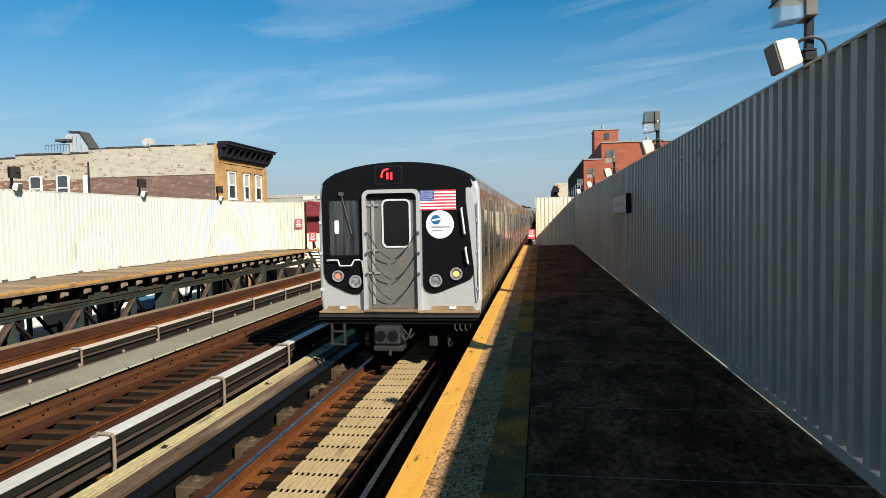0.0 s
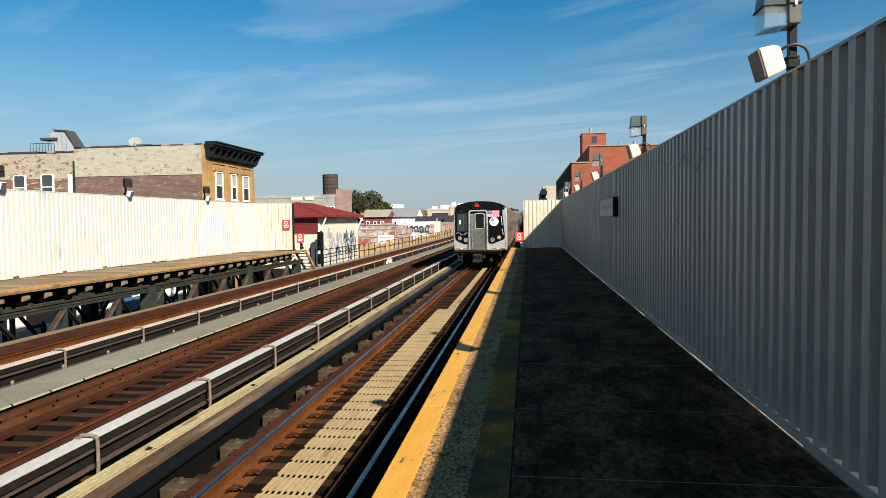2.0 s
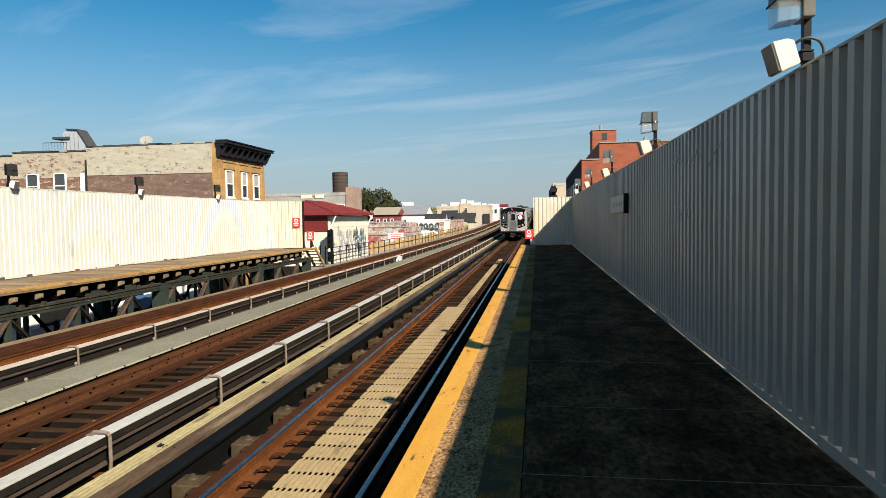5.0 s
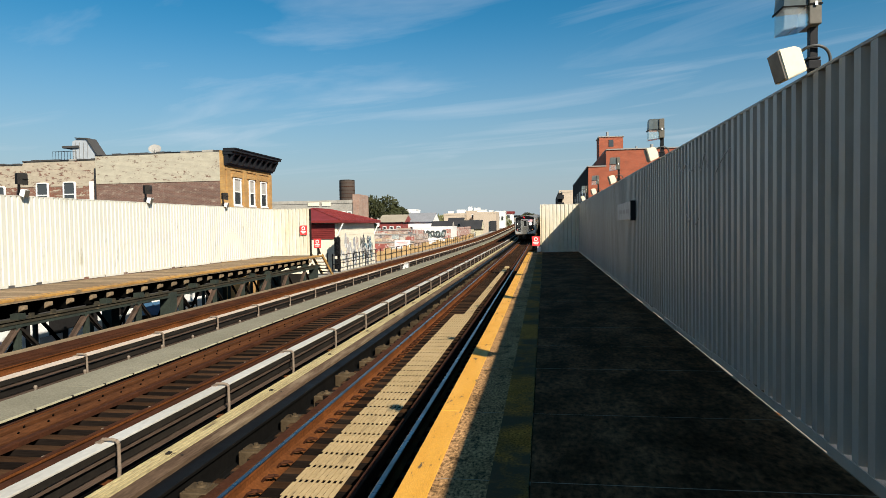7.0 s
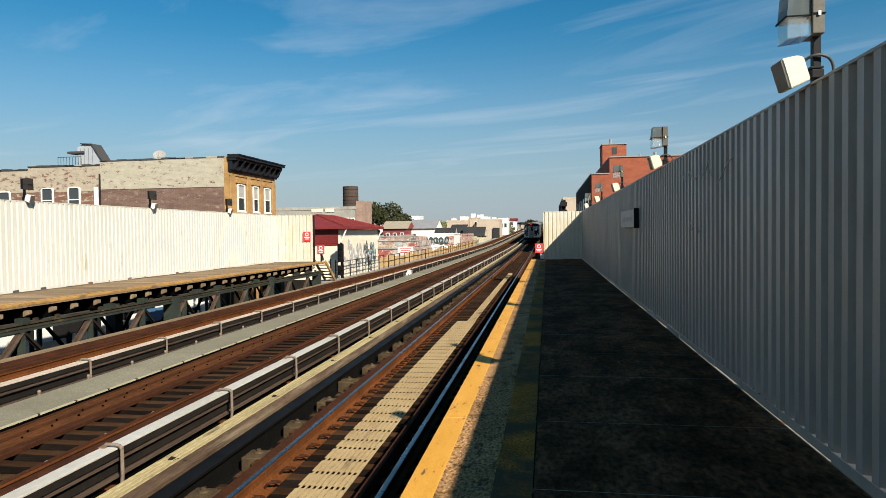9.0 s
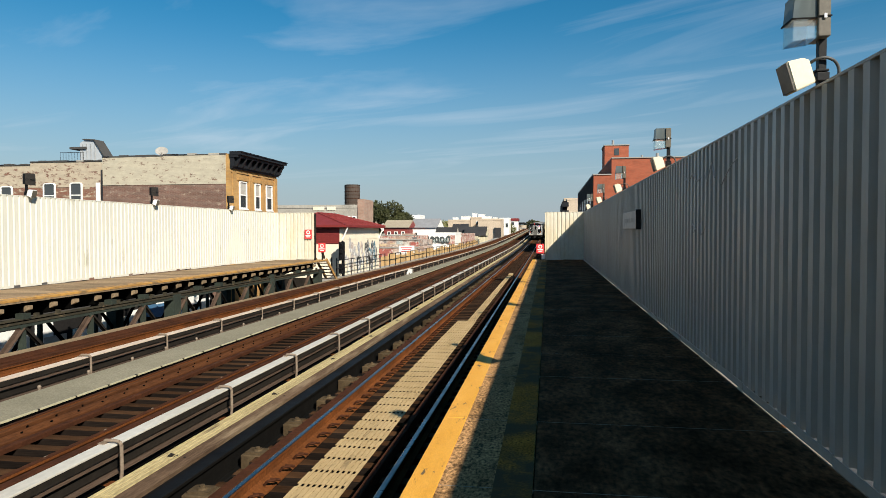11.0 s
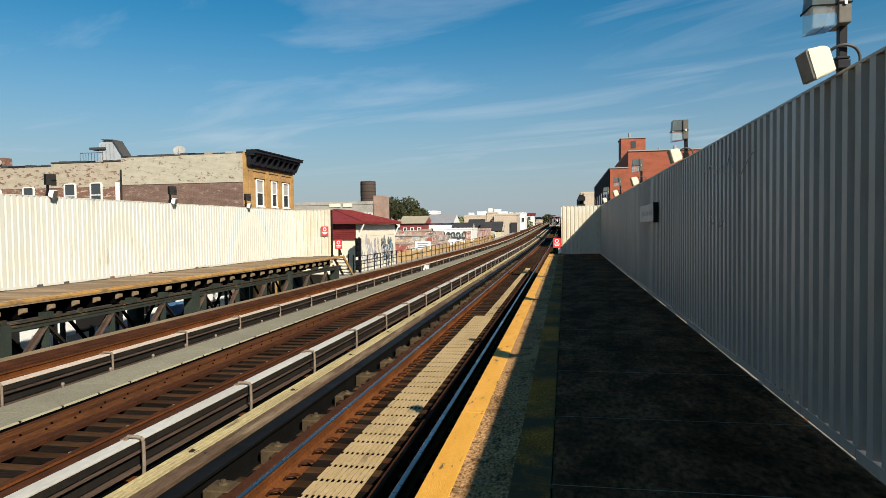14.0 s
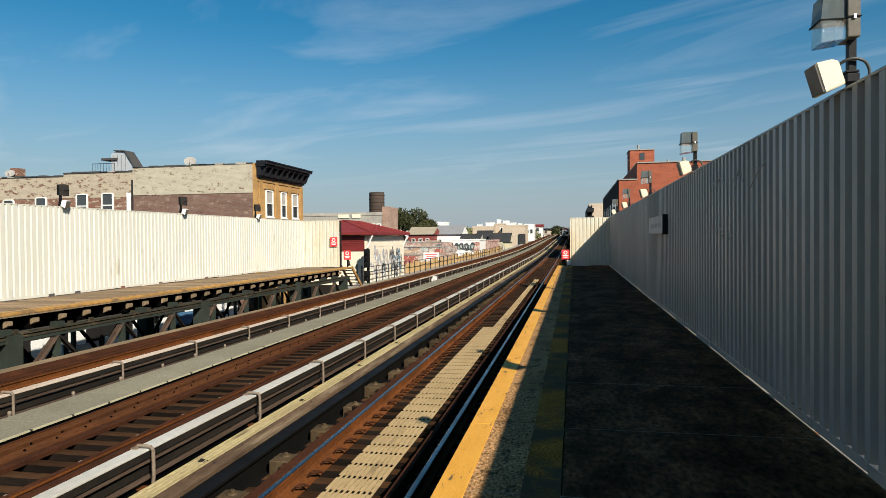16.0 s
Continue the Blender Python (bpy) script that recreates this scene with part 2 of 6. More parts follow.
COVER_PINK = material("rust-stained third rail cover", (0.56, 0.465, 0.375), (0.40, 0.30, 0.225), rough=0.65, spec=0.2, scale=0.8, fine=18, bump=0.12, coords="World", stretch=(1, 0.5, 1), grain=0.5)
# Near-black: the shade under decks and between tracks is put into this colour.
BLACK_STEEL = material("near-black steel with shade in its colour", (0.0030, 0.0028, 0.0025), (0.0018, 0.0017, 0.0015), spec=0.02, rough=0.9, scale=1.5, fine=18, bump=0.15, coords="World", grain=0.5)
BEAM_BLACK = material("black painted beam", (0.0085, 0.0080, 0.0072), (0.0045, 0.0042, 0.0038), spec=0.06, rough=0.55, scale=1.5, fine=18, bump=0.15, coords="World", grain=0.5)
DARK_STEEL = material("grey-brown grimy steel", (0.026, 0.021, 0.016), (0.012, 0.010, 0.008), spec=0.12, rough=0.7, scale=1.4, fine=18, bump=0.3, coords="World", grain=0.7)
GREEN_STEEL = material("dark green painted girder", (0.036, 0.046, 0.036), (0.017, 0.021, 0.016), rough=0.65, spec=0.25, scale=1.4, fine=16, bump=0.2, coords="World", grain=0.5,
                       wear=((0.085, 0.055, 0.035), 0.60, 0.72, 2.2))
OLIVE_STEEL = material("rust-flecked olive steel", (0.058, 0.050, 0.032), (0.024, 0.020, 0.013), rough=0.7, spec=0.2, scale=1.8, fine=14, bump=0.25, coords="World", stretch=(1, 0.5, 1), grain=0.9,
                       wear=((0.16, 0.115, 0.065), 0.60, 0.68, 2.6))
WALKWAY = material("grey-green walkway board", (0.235, 0.212, 0.150), (0.170, 0.154, 0.108), rough=0.9, spec=0.08, scale=0.7, fine=30, bump=0.25, coords="World", grain=0.7, piece=0.06)
WHITE_EDGE = material("pale edge strip", (0.46, 0.42, 0.27), (0.34, 0.30, 0.19), rough=0.7, spec=0.2, scale=2, fine=25, bump=0.1, coords="World")
GALV = material("galvanised steel", (0.42, 0.41, 0.39), (0.30, 0.28, 0.25), rough=0.45, metal=0.5, scale=4, fine=30, bump=0.1)
OLD_DECK = material("worn plank deck", (0.29, 0.21, 0.125), (0.13, 0.095, 0.06), rough=0.85, spec=0.15, scale=0.8, fine=14, bump=0.3, coords="World", stretch=(3, 0.6, 1), grain=0.8)
DECK_PLANK = material("worn deck plank", (0.31, 0.22, 0.13), (0.15, 0.105, 0.065), rough=0.85, spec=0.1, scale=1.2, fine=14, bump=0.3, coords="World", stretch=(0.6, 3, 1), grain=0.8, piece=0.3)
EDGE_WORN = material("worn orange-yellow deck edge", (0.56, 0.30, 0.07), (0.30, 0.165, 0.055), rough=0.75, spec=0.2, scale=1.2, fine=14, bump=0.2, coords="World", stretch=(1, 0.5, 1), grain=0.6,
                     wear=((0.16, 0.11, 0.06), 0.52, 0.62, 2.6))
ASPHALT = material("street asphalt", (0.055, 0.055, 0.056), (0.04, 0.04, 0.041), rough=0.9, scale=0.3, fine=12, bump=0.2, coords="World")
SIDEWALK = material("pale pavement", (0.315, 0.300, 0.270), (0.247, 0.232, 0.210), rough=0.9, scale=0.5, fine=10, bump=0.2, coords="World")
FIXTURE_GREY = material("grey lamp housing", (0.075, 0.075, 0.070), (0.055, 0.055, 0.052), rough=0.5, spec=0.3, scale=4, fine=30, bump=0.08)
FIXTURE_DARK = material("dark steel post", (0.0085, 0.0085, 0.009), (0.0055, 0.0055, 0.006), rough=0.5, spec=0.18, scale=4, fine=30, bump=0.08)
FLOOD_CREAM = material("cream floodlight box", (0.72, 0.64, 0.45), (0.66, 0.58, 0.40), rough=0.45, scale=5, fine=30, bump=0.05, grain=0.2)
LANTERN_BROWN = material("dark brown lantern", (0.040, 0.034, 0.028), (0.024, 0.020, 0.017), rough=0.5, spec=0.25, scale=4, fine=30, bump=0.06)
BRACKET = material("rust-streaked bracket steel", (0.26, 0.215, 0.165), (0.13, 0.085, 0.055), rough=0.7, spec=0.2, scale=5, fine=30, bump=0.15)
LENS = clear("clear lamp lens", (0.86, 0.90, 0.88), 0.06, 0.93)
FROSTED = clear("frosted lamp plastic", (0.17, 0.20, 0.20), 0.3, 0.5)
FIXTURE_BEIGE = material("beige-grey lamp paint", (0.125, 0.110, 0.084), (0.095, 0.084, 0.064), rough=0.5, spec=0.3, scale=4, fine=30, bump=0.06)
GLASS = material("window glass", (0.035, 0.040, 0.042), (0.055, 0.060, 0.062), rough=0.06, scale=0.6, fine=5, bump=0.01, grain=0.1, spec=0.8)
CURTAIN = material("pale blind behind glass", (0.42, 0.40, 0.35), (0.34, 0.32, 0.28), rough=0.3, scale=1.5, fine=10, bump=0.0, grain=0.2)
SHED_WHITE = material("dirty whitewash", (0.76, 0.68, 0.53), (0.66, 0.58, 0.44), rough=0.8, scale=0.9, fine=10, bump=0.15, coords="World", grain=0.3, wear=((0.40, 0.33, 0.24), 0.62, 0.75, 1.6))
CREAM_STAINED = material("rust-stained cream steel", (0.58, 0.55, 0.47), (0.55, 0.475, 0.33), rough=0.6, spec=0.2, scale=0.9, fine=9, bump=0.04, grain=0.2, coords="World", stretch=(1, 1, 0.5), spread=0.25)
WING_BRICK = brick_material("red brick with little render left", (0.22, 0.09, 0.055), (0.165, 0.07, 0.048), (0.22, 0.18, 0.14), (0.44, 0.37, 0.27), (0.39, 0.46))
WHITE_PAINT = material("white paint", (0.76, 0.75, 0.71), (0.68, 0.67, 0.63), rough=0.6, scale=1.2, fine=14, bump=0.1, grain=0.2)
RED_SIGN = material("red sign enamel", (0.72, 0.045, 0.045), (0.64, 0.04, 0.04), rough=0.45, scale=4, fine=20, bump=0.03, grain=0.15)
SIGN_WHITE = material("white sign lettering", (0.80, 0.78, 0.75), (0.74, 0.72, 0.7), rough=0.5, scale=4, fine=20, bump=0.0, grain=0.1)
SIGN_GREY = material("weathered station sign", (0.36, 0.355, 0.33), (0.28, 0.275, 0.255), rough=0.5, scale=3, fine=20, bump=0.05)
RED_ROOF = material("red metal roof", (0.20, 0.028, 0.025), (0.145, 0.022, 0.020), rough=0.55, spec=0.25, scale=1, fine=10, bump=0.1, coords="World", grain=0.4)
STUCCO = material("grey weathered render", (0.378, 0.352, 0.299), (0.264, 0.242, 0.207), rough=0.9, scale=0.5, fine=7, bump=0.2, coords="World", spread=0.3, grain=0.5)
PINK_BRICK = brick_material("pinkish brick", (0.405, 0.246, 0.176), (0.352, 0.211, 0.150), (0.370, 0.317, 0.264))
OLD_BRICK = brick_material("old brick under flaking render", (0.20, 0.10, 0.065), (0.15, 0.075, 0.052), (0.22, 0.18, 0.14), (0.47, 0.42, 0.315), (0.36, 0.43))
RED_OLD_BRICK = brick_material("exposed red brick", (0.24, 0.095, 0.055), (0.18, 0.07, 0.045), (0.24, 0.19, 0.14), (0.43, 0.38, 0.28), (0.55, 0.61))
BROWN_BRICK = brick_material("brown weathered brick", (0.205, 0.112, 0.08), (0.155, 0.085, 0.063), (0.22, 0.17, 0.135), (0.36, 0.28, 0.21), (0.56, 0.70))
YELLOW_BRICK = brick_material("yellow brick front", (0.50, 0.285, 0.085), (0.42, 0.235, 0.075), (0.40, 0.26, 0.11))
RED_BRICK = brick_material("orange-red brick", (0.370, 0.092, 0.040), (0.326, 0.079, 0.035), (0.317, 0.123, 0.070))
CORNICE = material("black painted cornice", (0.013, 0.014, 0.017), (0.009, 0.010, 0.012), spec=0.25, rough=0.55, scale=2, fine=20, bump=0.1)
# Near-black wall colour with shade put into it.
DARK_WALL = material("near-black wall standing in for shade", (0.020, 0.019, 0.018), (0.011, 0.010, 0.010), rough=0.9, spec=0.1, scale=1, fine=10, bump=0.2, coords="World")
TAR = material("roof felt", (0.06, 0.056, 0.052), (0.035, 0.033, 0.031), rough=0.9, scale=0.5, fine=8, bump=0.2, coords="World")
PALE_METAL = material("pale blue-grey metal cladding", (0.40, 0.43, 0.45), (0.32, 0.34, 0.36), rough=0.5, spec=0.3, scale=1.5, fine=14, bump=0.05, grain=0.2)
BARK = material("bark", (0.10, 0.075, 0.055), (0.06, 0.045, 0.035), rough=0.9, scale=3, fine=20, bump=0.5)
LEAF = material("green leaves", (0.045, 0.047, 0.014), (0.019, 0.022, 0.008), rough=0.6, spec=0.2, scale=0.8, fine=5, bump=0.0)
LEAF_PALE = material("yellowing leaves", (0.13, 0.125, 0.035), (0.08, 0.085, 0.025), rough=0.6, scale=0.8, fine=5, bump=0.0)


# ---- building blocks ----
def box(bm, x0, x1, y0, y1, z0, z1, turn=None):
    """Adds a box between the given limits; turn: a matrix put on its corners."""
    co = [Vector((x, y, z)) for x in (x0, x1) for y in (y0, y1) for z in (z0, z1)]
    v = [bm.verts.new(turn @ c if turn else c) for c in co]
    for f in ((0, 1, 3, 2), (4, 6, 7, 5), (0, 4, 5, 1), (2, 3, 7, 6), (0, 2, 6, 4), (1, 5, 7, 3)):
        bm.faces.new([v[i] for i in f])
    return bm


def boxed(x0, x1, y0, y1, z0, z1, bevel=0.0, turn=None):
    bm = box(bmesh.new(), x0, x1, y0, y1, z0, z1, turn)
    if bevel:
        bmesh.ops.recalc_face_normals(bm, faces=bm.faces)
        bmesh.ops.bevel(bm, geom=bm.edges[:], offset=bevel, segments=2, affect="EDGES", profile=0.5)
    return bm


def rod(bm, a, b, r, sides=10, r2=None):
    """A round bar from a to b."""
    a, b = Vector(a), Vector(b)
    q = (b - a).to_track_quat("Z", "Y").to_matrix()
    rings = []
    for c, rr in ((a, r), (b, r if r2 is None else r2)):
        rings.append([bm.verts.new(c + q @ Vector((rr * math.cos(math.tau * i / sides), rr * math.sin(math.tau * i / sides), 0))) for i in range(sides)])
    for i in range(sides):
        j = (i + 1) % sides
        bm.faces.new((rings[0][i], rings[0][j], rings[1][j], rings[1][i]))
    bm.faces.new(rings[0][::-1])
    bm.faces.new(rings[1])
    return bm


def bent(bm, points, r, sides=8):
    """A round bar through several points."""
    for a, b in zip(points, points[1:]):
        rod(bm, a, b, r, sides)
    return bm


def beam(bm, a, b, w, h):
    """A flat bar from a to b in a plane of constant x: w deep in x, h high across its line."""
    a, b = Vector(a), Vector(b)
    d = (b - a).normalized()
    s, u = Vector((w / 2, 0, 0)), Vector((1, 0, 0)).cross(d) * (h / 2)
    v = [bm.verts.new(p + i * s + j * u) for p in (a, b) for i in (-1, 1) for j in (-1, 1)]
    for f in ((0, 1, 3, 2), (4, 6, 7, 5), (0, 4, 5, 1), (2, 3, 7, 6), (0, 2, 6, 4), (1, 5, 7, 3)):
        bm.faces.new([v[i] for i in f])
    return bm


def plate(bm, outline, y0, y1):
    """A flat plate with an outline in x and z, from y0 back to y1."""
    a = [bm.verts.new((x, y0, z)) for x, z in outline]
    b = [bm.verts.new((x, y1, z)) for x, z in outline]
    k = len(outline)
    bm.faces.new(a)
    bm.faces.new(b[::-1])
    for i in range(k):
        j = (i + 1) % k
        bm.faces.new((a[i], b[i], b[j], a[j]))
    return bm


def round_rect(x0, x1, z0, z1, r, steps=5):
    pts = []
    for cx, cz, a0 in ((x1 - r, z1 - r, 0), (x0 + r, z1 - r, 90), (x0 + r, z0 + r, 180), (x1 - r, z0 + r, 270)):
        for i in range(steps + 1):
            a = radians(a0 + 90 * i / steps)
            pts.append((cx + r * math.cos(a), cz + r * math.sin(a)))
    return pts


def ring_plate(bm, outer, inner, y0, y1):
    """A frame between two outlines of equal length."""
    vs = [[bm.verts.new((x, y, z)) for x, z in o] for o in (outer, inner) for y in (y0, y1)]
    k = len(outer)
    for i in range(k):
        j = (i + 1) % k
        for a, b in ((0, 2), (2, 3), (3, 1), (1, 0)):
            bm.faces.new((vs[a][i], vs[a][j], vs[b][j], vs[b][i]))
    return bm


def mesh_of(name, bm, mat):
    bmesh.ops.recalc_face_normals(bm, faces=bm.faces)
    me = bpy.data.meshes.new(name)
    bm.to_mesh(me)
    bm.free()
    me.materials.append(mat)
    return me


def part(name, bm, mat, parent=None, label="", smooth=False):
    """Links a bmesh, or a mesh that is there already, as one object under a thing or part."""
    me = bm if isinstance(bm, bpy.types.Mesh) else mesh_of(name, bm, mat)
    if smooth:
        for p in me.polygons:
            p.use_smooth = True
    ob = new(name, me)
    ob.parent = parent
    return tagged(ob, label)


def at(ob, m):
    ob.matrix_basis = m
    return ob


def thing(name, label, category, group="", kind="", m=None):
    ob = new(name)
    ob.empty_display_size = 0.2
    if m is not None:
        ob.matrix_basis = m
    return tagged(ob, label, category, group, kind)


# ---- the line of the tracks ----
RAIL_Z = -1.14


def drift(y):
    """Sideways bend of the line: a slight swing away from the platform."""
    return -0.0026 * max(0.0, y - 6) if y < 130 else -0.3224 - 0.0016 * (y - 130)


def rise(y):
    """The line climbs gently beyond the station."""
    return 0.0158 * 16 * math.log(1 + math.exp((y - 104) / 16)) if y > 20 else 0.0


def stations(y0, y1):
    ys, y = [y0], y0
    while y < y1:
        y += 6.0 if y < 90 else 10.0
        ys.append(min(y, y1))
    return ys


def sweep(profile, y0, y1, bend=True):
    """A bar with the cross-section profile (x, z over the rail tops) along the line."""
    bm = bmesh.new()
    rings = [[bm.verts.new((x + (drift(y) if bend else 0), y, RAIL_Z + z + rise(y))) for x, z in profile] for y in stations(y0, y1)]
    k = len(profile)
    for a, b in zip(rings, rings[1:]):
        for i in range(k):
            j = (i + 1) % k
            bm.faces.new((a[i], a[j], b[j], b[i]))
    bm.faces.new(rings[0])
    bm.faces.new(rings[-1][::-1])
    return bm


def bar(x0, x1, z0, z1, c=0.0):
    if c:
        return [(x0, z0), (x1, z0), (x1, z1 - c), (x1 - c, z1), (x0 + c, z1), (x0, z1 - c)]
    return [(x0, z0), (x1, z0), (x1, z1), (x0, z1)]


# ---- ground ----
GROUND = -7.0
part("ground", boxed(-2500, 2500, -400, 4500, GROUND - 0.5, GROUND), ASPHALT)
tagged(bpy.data.objects["ground"], "grey asphalt street and city ground", "ground", "", "structure")
tagged(part("pavement", boxed(-26, -15.5, -40, 200, GROUND, GROUND + 0.15), SIDEWALK), "pale concrete pavement beside the line", "pavement", "", "structure")

# ---- near platform ----
EDGE, WALL, TOP, END = -0.83, 1.82, 2.54, 35.6
platform = thing("platform", "stained concrete station platform in slabs", "platform", "", "structure")
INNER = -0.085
# Inner slabs are much darker and browner than the edge slabs.
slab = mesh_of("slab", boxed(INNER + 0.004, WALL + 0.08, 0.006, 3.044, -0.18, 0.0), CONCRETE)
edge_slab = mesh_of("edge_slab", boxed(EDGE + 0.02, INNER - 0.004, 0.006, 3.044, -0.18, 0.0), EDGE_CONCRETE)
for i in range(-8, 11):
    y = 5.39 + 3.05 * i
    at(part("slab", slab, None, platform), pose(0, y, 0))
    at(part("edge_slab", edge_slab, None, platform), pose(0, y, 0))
    at(part("edge_strip", boxed(EDGE - 0.012, -0.655, 0.004, 3.046, -0.11, 0.006, 0.004), YELLOW, platform, "worn yellow painted platform edge"), pose(0, y, 0))
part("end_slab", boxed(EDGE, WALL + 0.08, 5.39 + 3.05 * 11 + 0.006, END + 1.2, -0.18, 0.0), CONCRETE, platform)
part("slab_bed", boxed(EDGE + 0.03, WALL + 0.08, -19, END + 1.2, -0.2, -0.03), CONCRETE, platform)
part("end_strip", boxed(EDGE - 0.012, -0.655, 38.95, END + 1.2, -0.11, 0.006), YELLOW, platform)
joint = mesh_of("joint_filler", boxed(-0.654, WALL + 0.05, -0.0045, 0.0045, -0.1, -0.001), JOINT)
saw_cut = mesh_of("saw_cut", boxed(-0.654, WALL + 0.05, -0.003, 0.003, -0.02, 0.0008), JOINT)
for i in range(-8, 11):
    at(part("joint_filler", joint, None, platform), pose(0, 5.39 + 3.05 * i, 0))
    at(part("saw_cut", saw_cut, None, platform), pose(0, 5.39 + 3.05 * i - 1.44 + 0.12 * math.sin(i * 2.3), 0))
part("warning_line", boxed(-0.325, -0.092, -19, END - 1.5, -0.02, 0.003), FADED, platform, "faded yellow warning line")
# Pale strip painting the line of sunlight that leaks under the wall.
for i in range(18):
    part("wall_joint", boxed(WALL - 0.008, WALL + 0.06, -18.4 + 3.0 * i, -15.5 + 3.0 * i, -0.02, 0.003), JOINT, platform)
# Added near-black board and girder, standing in for shade below the platform.
part("fascia", boxed(EDGE + 0.12, EDGE + 0.2, -19, END + 1.2, -1.9, -0.181), BLACK_STEEL, platform)
part("girder", boxed(0.6, 0.9, -19, END + 1.2, -1.9, -0.181), BLACK_STEEL, platform)


# ---- corrugated screens ----
def corrugated(length, z0, z1, depth=0.048, pitch=0.2, steps=(0.0, 0.085, 0.105, 0.18)):
    """A sheet along +y with its ribs towards -x."""
    prof, y = [], 0.0
    while y < length - 1e-6:
        for dy, dx in zip(steps, (0.0, 0.0, depth, depth)):
            prof.append((dx, y + dy))
        y += pitch
    prof.append((0.0, length))
    bm = bmesh.new()
    rows = [[bm.verts.new((x + off, yy, z)) for x, yy in prof] for off in (0, 0.012) for z in (z0, z1)]
    for i in range(len(prof) - 1):
        for a, b in ((0, 1), (1, 3), (3, 2), (2, 0)):
            bm.faces.new((rows[a][i], rows[a][i + 1], rows[b][i + 1], rows[b][i]))
    bm.faces.new([rows[k][0] for k in (0, 1, 3, 2)])
    bm.faces.new([rows[k][-1] for k in (0, 1, 3, 2)])
    return mesh_of("panel", bm, CREAM)


PANEL = corrugated(1.0, 0.08, TOP - 0.03, 0.03, 0.2, (0.0, 0.125, 0.145, 0.180))
STAINED = PANEL.copy()
STAINED.materials[0] = CREAM_STAINED
SHADE_PANEL = corrugated(1.0, 0.08, TOP - 0.03)
SHADE_PANEL.materials[0] = SHADE_CREAM


def screen(name, m, count, label, mesh=None):
    """A platform screen of corrugated sheets with a cap angle and rails behind, along its own +y, ribs to -x."""
    wall = thing(name, label, "wall", "", "structure", m)
    paint = (mesh or PANEL).materials[0]
    for i in range(count):
        at(part("panel", mesh or PANEL, None, wall), pose(0, i * 1.0, 0))
    lift = random.Random(count)
    for i in range(count):
        z, gap = lift.uniform(-0.012, 0.012), lift.choice((0.0, 0.0, 0.04, 0.02 if mesh else 0.22))
        part("sill", boxed(-0.016, -0.009, i + 0.003, i + 0.997 - gap, 0.024 + z, 0.095 + z, 0.002), paint, wall)
    part("foot_angle", boxed(0.064, 0.072, 0, count, 0.08, 0.14), DARK_STEEL, wall)
    part("cap", boxed(-0.002, 0.07, 0, count, TOP - 0.029, TOP - 0.008, 0.003), paint, wall)
    for z in (0.25, 1.25, 2.25):
        part("rail", boxed(0.05, 0.10, 0, count, z, z + 0.08), DARK_STEEL, wall)
    for i in range(0, count + 1, 3):
        part("post", boxed(0.10, 0.2, i - 0.05, i + 0.05, -0.2, TOP - 0.05), DARK_STEEL, wall)
    return wall


screen("wall_east", pose(WALL, END - 50, 0), 50, "cream corrugated steel platform screen wall with shade painted in", SHADE_PANEL)
screen("wall_north", pose(WALL, END, 0, 0, 0, 90), 2, "rust-stained cream corrugated steel screen closing the platform end", STAINED)

# ---- far platform ----
F_EDGE, F_WALL, F_END = -11.9, -14.3, 34.0
screen("wall_west", pose(F_WALL, F_END, 0, 0, 0, 180), 50, "sunlit cream corrugated steel screen of the far platform")
screen("wall_far_end", pose(-12.32, F_END, 0, 0, 0, 90), 2, "rust-stained cream corrugated screen closing the far platform end", STAINED)
far_platform = thing("far_platform", "timber-decked far platform with a yellow edge", "platform", "", "structure")
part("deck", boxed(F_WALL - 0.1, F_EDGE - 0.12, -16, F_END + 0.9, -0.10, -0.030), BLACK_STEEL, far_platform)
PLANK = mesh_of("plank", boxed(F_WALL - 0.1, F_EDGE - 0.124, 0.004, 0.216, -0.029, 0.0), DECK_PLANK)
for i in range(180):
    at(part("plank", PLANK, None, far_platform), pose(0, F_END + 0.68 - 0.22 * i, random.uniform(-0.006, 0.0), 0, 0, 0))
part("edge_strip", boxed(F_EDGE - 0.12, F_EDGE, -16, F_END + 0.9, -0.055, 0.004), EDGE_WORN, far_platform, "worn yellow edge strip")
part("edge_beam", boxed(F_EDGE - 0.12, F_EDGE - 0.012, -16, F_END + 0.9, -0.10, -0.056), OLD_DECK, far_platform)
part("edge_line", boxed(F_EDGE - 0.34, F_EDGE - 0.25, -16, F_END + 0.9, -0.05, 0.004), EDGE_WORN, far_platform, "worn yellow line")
# Joists in near-black, which paints the shade below the deck.
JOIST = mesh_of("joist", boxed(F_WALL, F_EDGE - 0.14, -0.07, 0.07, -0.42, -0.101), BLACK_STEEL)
tip = bmesh.new()
plate(tip, [(-0.13, -0.18), (0.0, -0.18), (0.0, -0.27), (-0.13, -0.33)], -0.065, 0.065)
TIP = mesh_of("joist_end", tip, OLD_DECK)
for i in range(46):
    y = -3 + 0.8 * i + 0.05 * math.sin(i * 2.7)
    if y < F_END + 0.6:
        at(part("joist", JOIST, None, far_platform), pose(0, y, 0))
        at(part("joist_end", TIP, None, far_platform), pose(F_EDGE + 0.0, y, 0))
part("top_chord", boxed(F_EDGE - 0.12, F_EDGE - 0.02, -4, F_END + 0.5, -0.66, -0.60), GREEN_STEEL, far_platform)
part("chord_angle", boxed(F_EDGE - 0.10, F_EDGE - 0.035, -4, F_END + 0.5, -0.585, -0.53), OLIVE_STEEL, far_platform, "rust-flecked olive chord angle")
